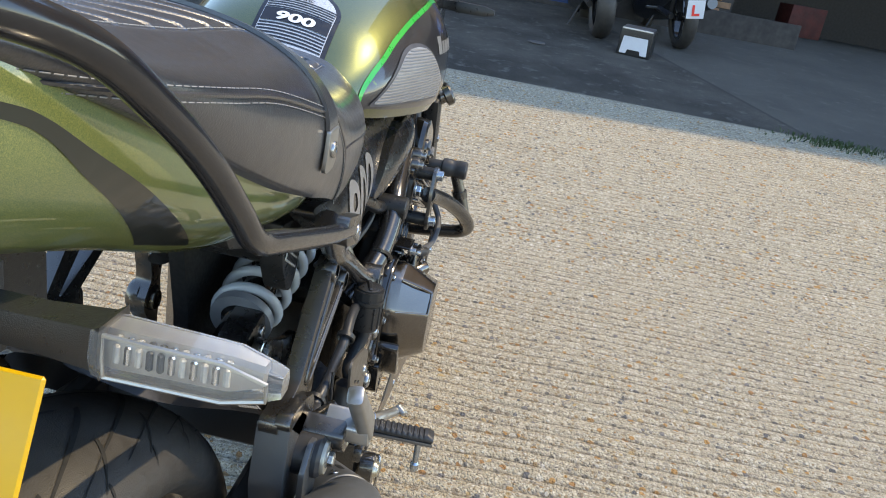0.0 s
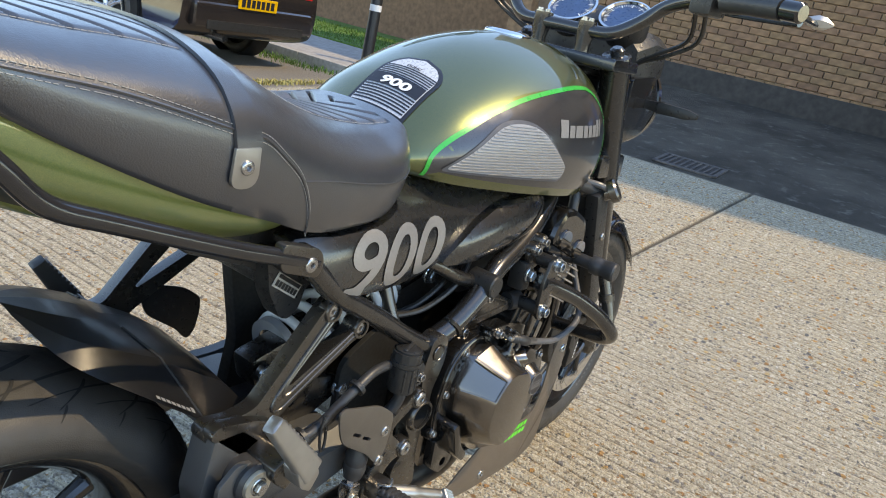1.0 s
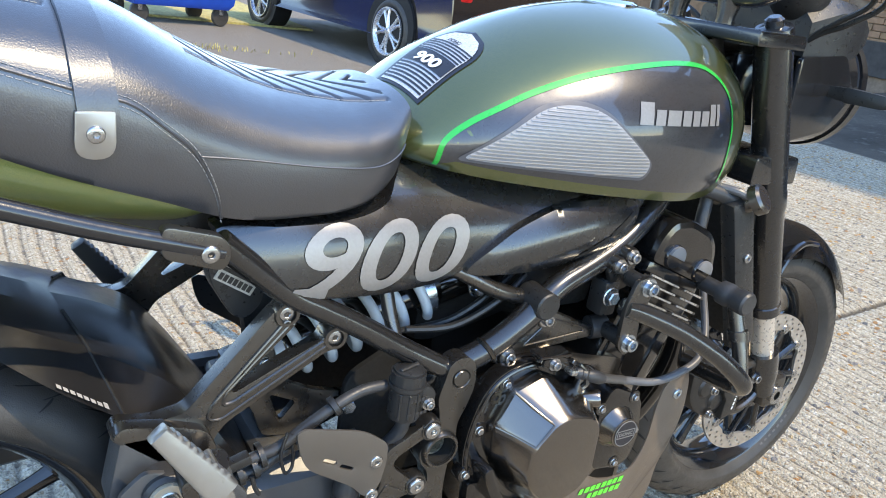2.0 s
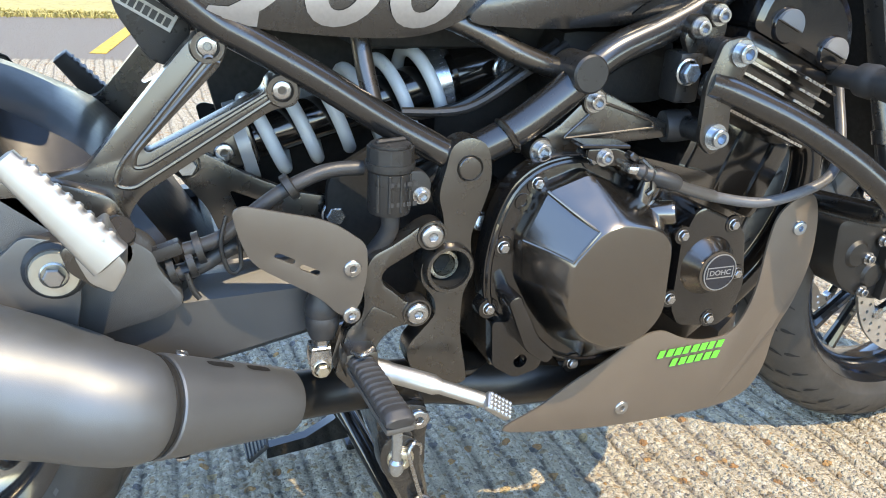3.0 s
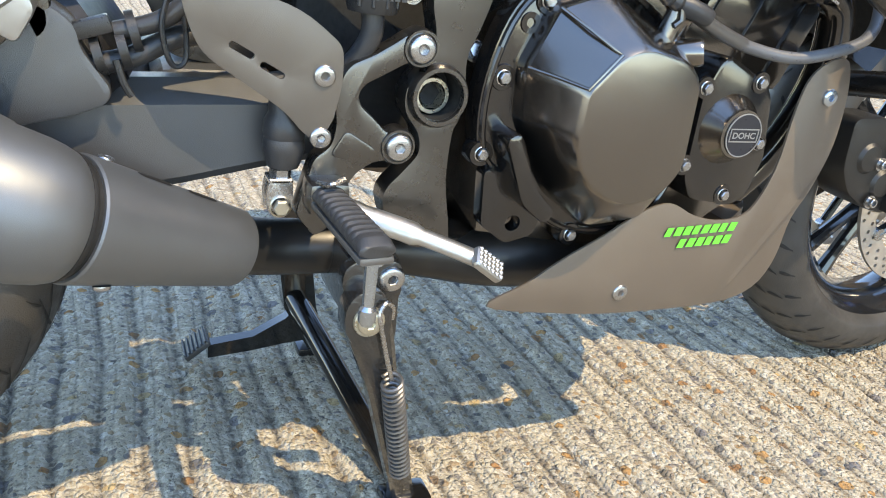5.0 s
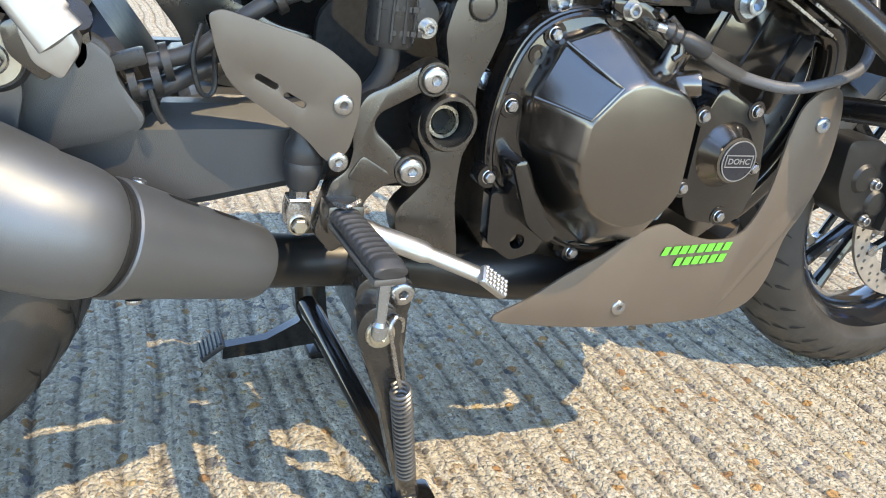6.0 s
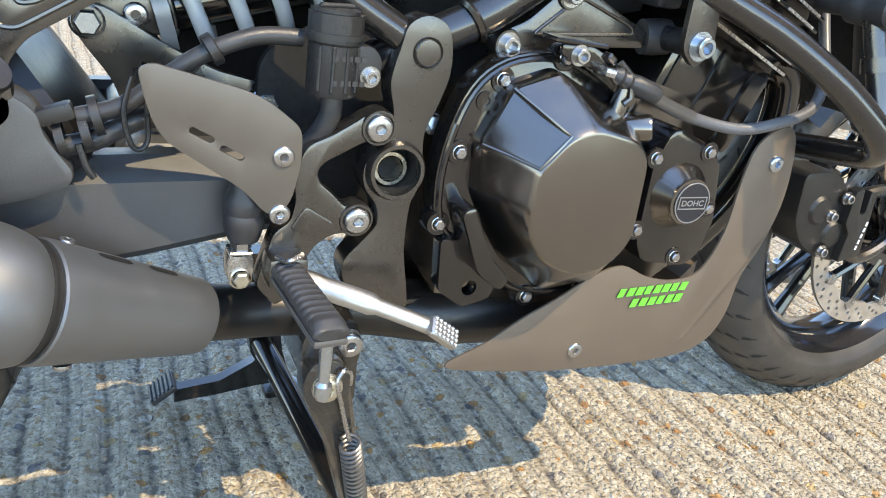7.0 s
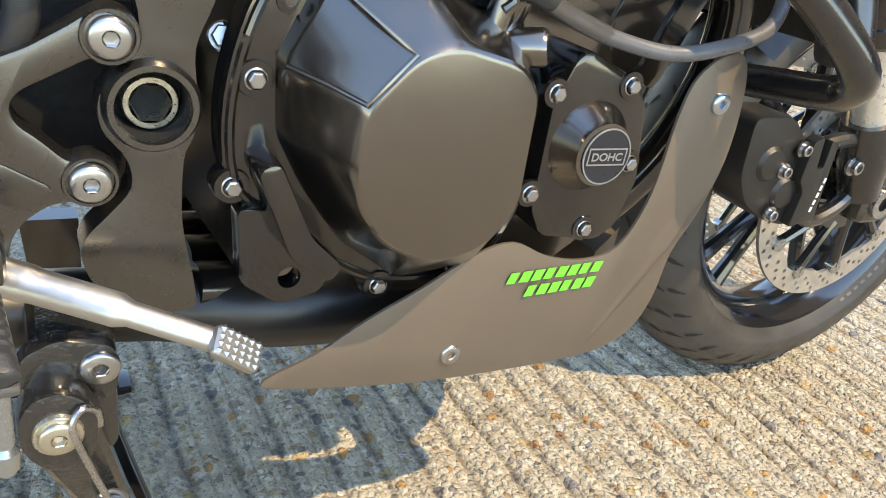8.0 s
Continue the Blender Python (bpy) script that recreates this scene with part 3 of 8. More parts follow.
def build_tank():
    rings = []
    n = 26
    for i in range(61):
        s = i / 60
        x = 0.565 + 0.63 * (1 - math.cos(math.pi * s)) / 2 if s > 0.5 else 0.565 + 0.63 * s * s * 2
        t, b = curve_table(TANK_T, x), curve_table(TANK_B, x)
        half = []
        for k in range(n + 1):
            a = k / n
            z = b + (t - b) * (math.sin(a * math.pi / 2) ** 0.8)
            half.append((x, tank_w(x, z), z))
        ring = [(p[0], -p[1], p[2]) for p in half[:-1]] + [(x, 0, t)] + [(p[0], p[1], p[2]) for p in reversed(half[:-1])]
        rings.append(ring)
    tank = part("fuel_tank", loft(rings), OLIVE, bike, "metallic olive green fuel tank", sharp=50)
    stripe = spline(STRIPE, 10)
    edge = [tuple(p) for p in stripe]
    low = [(x, curve_table(TANK_B, x) + 0.014) for x in np.linspace(edge[-1][0], edge[0][0], 24)][1:-1]
    part("side_panel", patch(edge + low, tank_w, 0.0008), CHARCOAL, tank, "charcoal side panel")
    part("pinstripe", ribbon(edge, 0.0052, tank_w, 0.0018), GREEN_LINE, tank, "bright green pinstripe")
    pad = rounded(KNEE, [0.012, 0.02, 0.02, 0.05, 0.05][:len(KNEE)], 6)
    part("knee_pad_rim", patch(pad, tank_w, 0.0024), PAD_RIM, tank, "dark rim of the knee pad")
    cx, cz = sum(p[0] for p in pad) / len(pad), sum(p[1] for p in pad) / len(pad)
    inner = [(cx + (p[0] - cx) * 0.955, cz + (p[1] - cz) * 0.90) for p in pad]
    part("knee_pad", patch(inner, tank_w, 0.0034), PAD, tank, "grey ribbed knee pad")
    ribs = bmesh.new()
    zlo, zhi = min(p[1] for p in inner), max(p[1] for p in inner)
    z = zlo + 0.003
    while z < zhi - 0.002:
        hits = []
        for a, b in zip(inner, inner[1:] + inner[:1]):
            if (a[1] - z) * (b[1] - z) < 0:
                hits.append(a[0] + (z - a[1]) / (b[1] - a[1]) * (b[0] - a[0]))
        if len(hits) >= 2:
            x0, x1 = min(hits) + 0.002, max(hits) - 0.002
            if x1 - x0 > 0.01:
                rows = []
                for x in np.linspace(x0, x1, 12):
                    rows.append([(x, -tank_w(x, z + dz) - lift, z + dz) for dz, lift in ((-0.0013, 0.0034), (-0.0006, 0.0046), (0.0006, 0.0046), (0.0013, 0.0034))])
                loft(rows, bm=ribs, closed=False)
        z += 0.0041
    part("knee_pad_ribs", ribs, SILVER_INK, tank, "pale ribs of the knee pad")
    # maker's mark as plain slanted shapes
    x = MARK[0]
    bars = bmesh.new()
    for wide, high in ((0.021, 1.0), (0.016, 0.7), (0.024, 0.7), (0.016, 0.7), (0.014, 0.7), (0.016, 0.7), (0.013, 1.0), (0.007, 1.0)):
        o = [(x, MARK[1]), (x + wide, MARK[1]), (x + wide + 0.002, MARK[1] + 0.026 * high), (x + 0.002, MARK[1] + 0.026 * high)]
        tmp = patch(o, tank_w, 0.002)
        tm = bpy.data.meshes.new("t")
        tmp.to_mesh(tm)
        tmp.free()
        bars.from_mesh(tm)
        bpy.data.meshes.remove(tm)
        x += wide + 0.0035
    part("maker_mark", bars, SILVER_INK, tank, "silver white maker's mark")
    # round-topped badge on the back slope of the tank
    def on_back(u, v, lift):
        """u across, v up the back slope, in metres from the badge's foot."""
        xx = 0.600 + v * 0.80
        u = u - 0.020
        t = curve_table(TANK_T, xx)
        w = max(curve_table(TANK_W, xx), 1e-3)
        q = min(0.98, abs(u) / w)
        b = curve_table(TANK_B, xx)
        m = b + 0.30 * (t - b)
        z = m + (t - m) * (1 - q ** (1 / 0.56)) ** (1 / 2.3)
        return Vector((xx - lift * 0.7, u, z + lift * 0.7))
    def badge(name, half, v0, v1, arch, lift, material, label, inset=0.0):
        bm = bmesh.new()
        rows = []
        for j in range(15):
            v = v0 + (v1 - v0) * j / 14
            h = half if v < v1 - arch else half * math.sqrt(max(0.0, 1 - ((v - (v1 - arch)) / arch) ** 2))
            rows.append([on_back(-h + 2 * h * k / 12, v, lift) for k in range(13)])
        loft(rows, bm=bm, closed=False)
        return part(name, bm, material, tank, label)
    badge("badge_base", 0.053, 0.000, 0.128, 0.05, 0.0012, BLACK_INK, "black round-topped tank badge")
    badge("badge_face", 0.047, 0.004, 0.121, 0.045, 0.0018, BADGE_GREY, "silver grey face of the badge")
    for j in range(16):
        v = 0.008 + j * 0.0052
        if 0.038 < v < 0.062:
            continue
        lines = bmesh.new()
        loft([[on_back(-0.046 + 0.092 * k / 8, v + d, 0.0024) for d in (0, 0.0028)] for k in range(9)], bm=lines, closed=False)
        part("badge_line", lines, BLACK_INK, tank)
    band = bmesh.new()
    loft([[on_back(-0.046 + 0.092 * k / 8, v, 0.0028) for v in (0.0392, 0.0635)] for k in range(9)], bm=band, closed=False)
    part("badge_band", band, BLACK_INK, tank)
    bm, size = glyphs("900", 0.0205, 0.1, 0.0008, 1.75)
    for v in bm.verts:
        v.co = on_back(size.x / 2 - v.co.x, 0.0412 + v.co.y, 0.0036)
    part("badge_number", bm, WHITE_INK, tank, "white model number on the badge")
    bm, size = glyphs("DOHC", 0.008, 0, 0.0003, 1.1)
    for v in bm.verts:
        v.co = on_back(size.x / 2 - v.co.x, 0.090 + v.co.y, 0.0036)
    part("badge_words", bm, BLACK_INK, tank)
    # chrome-edged filler cap
    part("filler_cap", lathe([(0, 0.012), (0.034, 0.012), (0.040, 0.008), (0.042, 0.0)], (0.93, 0.0, 0.9585), 'Z', 32), CHROME, tank, "chrome filler cap")
    return tank


SEAT_W = [(-0.20, 0.10), (-0.12, 0.140), (0.0, 0.166), (0.12, 0.180), (0.24, 0.184), (0.34, 0.178), (0.42, 0.172), (0.50, 0.160), (0.545, 0.140), (0.575, 0.105)]
SEAT_B = [(-0.20, 0.940), (-0.12, 0.924), (0.0, 0.876), (0.10, 0.828), (0.20, 0.786), (0.30, 0.754), (0.36, 0.735), (0.42, 0.731), (0.50, 0.737), (0.545, 0.762), (0.575, 0.80)]
SEAT_T = [(-0.20, 0.955), (-0.12, 0.945), (0.0, 0.932), (0.10, 0.924), (0.165, 0.922), (0.22, 0.917), (0.28, 0.903), (0.35, 0.872), (0.42, 0.848), (0.50, 0.838), (0.545, 0.840), (0.575, 0.845)]


def seat_w(x, z):
    w, t, b = curve_table(SEAT_W, x), curve_table(SEAT_T, x), curve_table(SEAT_B, x)
    m = b + 0.35 * (t - b)
    if z >= m:
        q = min(1.0, (z - m) / max(1e-4, t - m))
        return w * max(0.0, 1 - q ** 2.6) ** 0.42
    q = min(1.0, (m - z) / max(1e-4, m - b))
    return w * (1 - 0.05 * q ** 2)


def seat_top(x, y):
    """Height of the seat over a place in plan."""
    w, t, b = curve_table(SEAT_W, x), curve_table(SEAT_T, x), curve_table(SEAT_B, x)
    m = b + 0.35 * (t - b)
    q = min(1.0, abs(y) / w)
    return m + (t - m) * max(0.0, 1 - q ** (1 / 0.42)) ** (1 / 2.6)


def groove(x, y):
    """Depth of the quilting: slanted channels in the two top panels."""
    d = 0.0
    a = abs(y)
    for lo, hi, half, k, gap in ((-0.19, 0.215, 0.112, 0.9, 0.042), (0.335, 0.556, 0.082, 0.8, 0.034)):
        if lo < x < hi and a < half:
            u = ((x - lo) - k * a) / gap
            f = u - math.floor(u)
            d = max(d, 0.0135 * math.exp(-((min(f, 1 - f)) * gap / 0.0024) ** 2) * min(1.0, (half - a) / 0.006))
        edge = abs(a - half) if lo < x < hi else 1
        d = max(d, 0.0028 * math.exp(-(edge / 0.004) ** 2))
    return d


def build_seat():
    rings = []
    for i in range(521):
        x = -0.20 + 0.775 * i / 520
        t, b = curve_table(SEAT_T, x), curve_table(SEAT_B, x)
        w = curve_table(SEAT_W, x)
        half = []
        for k in range(11):
            z = b + 0.45 * (t - b) * k / 11
            half.append((seat_w(x, z), z))
        y0 = seat_w(x, b + 0.45 * (t - b))
        for k in range(80):
            y = y0 * (1 - (k / 80) ** 1.2)
            half.append((y, seat_top(x, y) - groove(x, y)))
        ring = [(x, -y, z) for y, z in half] + [(x, 0, t - groove(x, 0))] + [(x, y, z) for y, z in reversed(half)]
        rings.append(ring)
    seat = part("seat", loft(rings), VINYL, bike, "black vinyl dual seat with quilted top panels", sharp=70)
    # rolled piping and stitches along the seams
    def seam(pts, name, stitched=True):
        path = []
        for p in spline(pts, 14):
            path.append((p.x, -seat_w(p.x, p.y) - 0.0006, p.y))
        part(name, tube(path, 0.0015 if stitched else 0.0011, 6), VINYL, seat)
        if not stitched:
            return
        dash = bmesh.new()
        for shift in (0.0042, -0.0042):
            acc = 0
            q = [Vector((a[0], -seat_w(a[0], a[2] + shift) - 0.0007, a[2] + shift)) for a in path]
            fine = []
            for a, b in zip(q, q[1:]):
                k = max(1, int((b - a).length / 0.0028))
                fine += [a.lerp(b, j / k) for j in range(k)]
            for j in range(0, len(fine) - 1, 2):
                tube([fine[j], fine[j].lerp(fine[j + 1], 1.45)], 0.00042, 5, dash)
        part("stitching", dash, STITCH, seat, "pale double stitching")
    seam([(-0.16, 0.925), (-0.05, 0.905), (0.05, 0.890), (0.13, 0.877), (0.236, 0.849), (0.269, 0.841), (0.294, 0.824), (0.322, 0.800), (0.341, 0.766), (0.350, 0.736)], "piping")
    seam([(0.327, 0.797), (0.37, 0.793), (0.45, 0.783), (0.517, 0.780), (0.56, 0.795)], "piping", False)
    for lo, hi, half in ((-0.19, 0.215, 0.112), (0.335, 0.556, 0.082)):
        for sy in (-1, 1):
            dash = bmesh.new()
            x = lo
            while x < hi - 0.006:
                tube([(xx, sy * (half + 0.004), seat_top(xx, half + 0.004) + 0.0004) for xx in (x, x + 0.0025, x + 0.005)], 0.00042, 5, dash)
                x += 0.0060
            part("panel_stitching", dash, STITCH, seat, "pale stitching beside the quilted panel")["kind"] = "stuff"
    # strap over the seat
    rows = []
    for k in range(49):
        a = -1 + 2 * k / 48
        row = []
        for dx in (-0.016, -0.0155, 0.0155, 0.016):
            x = 0.246 + dx + 0.012 * (1 - abs(a)) * -1
            if abs(a) > 0.55:
                z = seat_top(0.235, 0.165) - (abs(a) - 0.55) / 0.45 * 0.055
                y = math.copysign(max(seat_w(x, z), 0.160), a)
                n = Vector((0, math.copysign(1, a), 0.15))
            else:
                y = a / 0.55 * 0.165
                z = seat_top(x, y)
                n = Vector((0, y * 2.5, 1)).normalized()
            lift = 0.0005 if abs(dx) > 0.0157 else 0.004
            row.append(Vector((x, y, z)) + n * lift)
        rows.append(row)
    part("strap", loft(rows, closed=False), VINYL, seat, "black vinyl passenger strap")
    br = rounded([(0.226, 0.797), (0.257, 0.797), (0.257, 0.836), (0.227, 0.836)], [0.015, 0.015, 0.002, 0.002], 5)
    part("strap_bracket", plate(br, -0.1905, -0.187, 0.001, (), None, lambda c: Vector((c.x, c.y + 0.187 - seat_w(c.x, c.z) - 0.002, c.z))), SILVER, seat, "bright aluminium strap bracket")
    bolt(seat, (0.242, -seat_w(0.242, 0.818) - 0.0055, 0.818), 0.0072, "button")
    return seat


def build_tail():
    rows = []
    TW = [(-0.30, 0.085), (-0.20, 0.125), (-0.10, 0.150), (0.05, 0.160), (0.20, 0.164), (0.30, 0.160), (0.365, 0.140)]
    TT = [(-0.30, 0.945), (-0.20, 0.940), (-0.10, 0.925), (0.0, 0.880), (0.12, 0.835), (0.22, 0.800), (0.30, 0.770), (0.365, 0.745)]
    TB = [(-0.30, 0.865), (-0.20, 0.848), (-0.10, 0.828), (0.0, 0.797), (0.10, 0.759), (0.20, 0.731), (0.30, 0.716), (0.345, 0.716), (0.365, 0.730)]
    for i in range(49):
        x = -0.30 + 0.665 * i / 48
        w, t, b = curve_table(TW, x), curve_table(TT, x), curve_table(TB, x)
        half = []
        for k in range(17):
            q = k / 16
            z = b + (t - b) * q
            half.append((w * (1 - 0.30 * (1 - q) ** 2.4 - 0.06 * q ** 3), z))
        rows.append([(x, -y, z) for y, z in half] + [(x, y, z) for y, z in reversed(half)])
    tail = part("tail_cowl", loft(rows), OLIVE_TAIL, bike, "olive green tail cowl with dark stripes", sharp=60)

    def tail_w(x, z):
        t, b = curve_table(TT, x), curve_table(TB, x)
        q = min(1.0, max(0.0, (z - b) / (t - b)))
        return curve_table(TW, x) * (1 - 0.30 * (1 - q) ** 2.4 - 0.06 * q ** 3)
    upper = [(-0.16, 0.922), (-0.106, 0.906), (-0.083, 0.896), (-0.050, 0.874), (0.009, 0.836), (0.095, 0.775), (0.108, 0.764)]
    lower = [(-0.16, 0.917), (-0.106, 0.899), (-0.083, 0.887), (-0.055, 0.863), (-0.025, 0.840), (0.030, 0.797), (0.040, 0.788)]
    band = patch(spline(upper, 5) + list(reversed(spline(lower, 5))), tail_w, 0.0009)
    part("cowl_stripe", band, STRIPE_DARK, tail, "dark olive stripe")
    return tail


GRAB_PAINT = mat("semi_gloss_black_rail_paint", (0.013, 0.013, 0.015), 0.22, 0.0, 0.1, 40, 0.05, 900, 0.04, 0.5)


def build_rail():
    pts = [(0.345, -0.193, 0.713), (0.30, -0.194, 0.725), (0.229, -0.193, 0.744), (0.115, -0.192, 0.780), (0.062, -0.191, 0.799), (0.030, -0.190, 0.828),
           (-0.012, -0.187, 0.868), (-0.060, -0.183, 0.905), (-0.105, -0.176, 0.934), (-0.16, -0.155, 0.952), (-0.215, -0.10, 0.962), (-0.235, 0.0, 0.965)]
    pts = pts + [(x, -y, z) for x, y, z in reversed(pts[:-1])]
    path = spline(pts, 8)
    n = len(path)
    rail = part("grab_rail", tube(path, 0.0090, 16), GRAB_PAINT, bike, "satin black tubular grab rail")
    for sy in (-1, 1):
        o = rounded([(0.29, 0.713), (0.345, 0.697), (0.352, 0.712), (0.345, 0.730), (0.29, 0.743)], 0.01)
        part("rail_lug", plate(o, sy * 0.201, sy * 0.188, 0.0015), FRAME_BLACK, rail)
    bolt(rail, (0.332, -0.201, 0.7145), 0.0085, "button")
    return rail


def build_side_cover():
    def cov_w(x, z):
        base = curve_table([(0.34, 0.160), (0.42, 0.172), (0.52, 0.166), (0.62, 0.152), (0.72, 0.150), (0.80, 0.160), (0.87, 0.168)], x)
        return base - 0.9 * max(0.0, z - 0.735) - 6.0 * max(0.0, 0.665 - z) ** 2 - 0.011 * ((z - 0.662) / 0.055) ** 2 - 0.006 * math.exp(-((z - 0.732) / 0.012) ** 2)
    o = spline(COVER, 6, True)
    def solid(outline, wfun, name, material, label, depth=0.03):
        bm = patch([tuple(p) for p in outline], wfun, 0.0, 0.010)
        geom = bmesh.ops.extrude_face_region(bm, geom=bm.faces[:])
        vs = [g for g in geom["geom"] if isinstance(g, bmesh.types.BMVert)]
        front = [v for v in bm.verts if v not in set(vs)]
        bmesh.ops.translate(bm, verts=vs, vec=(0, depth, 0))
        return part(name, bm, material, bike, label, sharp=50)
    cover = solid(o, cov_w, "side_cover", SIDE_BLACK, "semi-gloss black side cover")
    bm, size = glyphs("900", 0.110, 0.26, 0.0018, 0.90)
    lo_y, lo_x = min(v.co.y for v in bm.verts), min(v.co.x for v in bm.verts)
    for k in range(1, 16):
        bmesh.ops.bisect_plane(bm, geom=bm.verts[:] + bm.edges[:] + bm.faces[:], plane_co=(0, lo_y + size.y * k / 16, 0), plane_no=(0, 1, 0))
        bmesh.ops.bisect_plane(bm, geom=bm.verts[:] + bm.edges[:] + bm.faces[:], plane_co=(lo_x + size.x * k / 16, 0, 0), plane_no=(1, 0, 0))
    for v in bm.verts:
        x = NINE[0] + v.co.x / size.x * NINE[2]
        z = NINE[1] + v.co.y / size.y * NINE[3] - 0.02 * (x - NINE[0])
        v.co = Vector((x, -cov_w(x, z) - 0.0012, z))
    part("number_decal", bm, SILVER_INK, cover, "silver grey 900 number decal")
    part_o = [(NINE[0] - 0.014, NINE[1] + 0.002), (NINE[0] + 0.030, NINE[1] - 0.001), (NINE[0] + 0.032, NINE[1] + 0.013), (NINE[0] - 0.006, NINE[1] + 0.015)]
    part("number_tail", patch(part_o, cov_w, 0.0011), SILVER_INK, cover)
    def duct_w(x, z):
        return curve_table([(0.63, 0.150), (0.68, 0.162), (0.74, 0.170), (0.82, 0.172), (0.88, 0.166), (0.93, 0.150)], x) - 11.0 * (z - curve_table([(0.63, 0.650), (0.78, 0.684), (0.93, 0.704)], x)) ** 2
    duct = solid(spline(DUCT, 6, True), duct_w, "side_duct", SIDE_BLACK, "black air duct cover")
    for cx, cz in ((0.833, 0.671), (0.879, 0.700)):
        a = radians(32)
        o = [(cx + math.cos(a) * u - math.sin(a) * v, cz + math.sin(a) * u + math.cos(a) * v) for u, v in
             [(0.020 * math.cos(t) + (0.008 if math.cos(t) > 0 else -0.008), 0.0042 * math.sin(t)) for t in np.linspace(0, 2 * math.pi, 20, endpoint=False)]]
        part("duct_slot", patch(o, duct_w, 0.001), DARK, duct, "dark slot")
    return cover


# measured lines of the tank and covers
STRIPE = [(0.604, 0.770), (0.608, 0.798), (0.632, 0.821), (0.668, 0.842), (0.715, 0.864), (0.779, 0.886), (0.850, 0.901), (0.925, 0.909), (0.980, 0.904), (1.020, 0.878), (1.033, 0.830), (1.037, 0.780), (1.036, 0.756)]
KNEE = [(0.618, 0.780), (0.866, 0.768), (0.872, 0.790), (0.785, 0.858), (0.722, 0.858)]
MARK = (0.838, 0.838)
COVER = [(0.352, 0.718), (0.38, 0.684), (0.412, 0.654), (0.46, 0.641), (0.54, 0.633), (0.60, 0.633), (0.640, 0.646), (0.672, 0.673), (0.73, 0.700), (0.79, 0.724), (0.848, 0.742),
         (0.80, 0.747), (0.69, 0.758), (0.59, 0.766), (0.562, 0.755), (0.535, 0.732), (0.49, 0.722), (0.42, 0.720)]
DUCT = [(0.648, 0.650), (0.695, 0.690), (0.74, 0.712), (0.79, 0.727), (0.85, 0.733), (0.905, 0.728), (0.917, 0.721), (0.895, 0.682), (0.835, 0.651), (0.77, 0.644), (0.70, 0.643)]
NINE = (0.432, 0.643, 0.216, 0.079)

build_tank()
build_seat()
build_tail()
build_rail()
build_side_cover()


# ---- wheels ----
SIDEWALL_GREY = mat("worn_sidewall_grey", (0.085, 0.080, 0.074), 0.6, 0.0, 0.3, 60)


def tyre_profile(R, w, rim, h=0.06):
    """(radius, across) from one bead round the crown, of height h, to the other."""
    pts = []
    for k in range(33):
        a = radians(-100 + 200 * k / 32)
        y = w / 2 * math.sin(a)
        r = R - h + h * math.cos(a) if abs(a) <= math.pi / 2 else R - h - w * 0.36 * (abs(a) - math.pi / 2)
        pts.append((r, y))
    return [(rim, -w * 0.36)] + pts + [(rim, w * 0.36)]


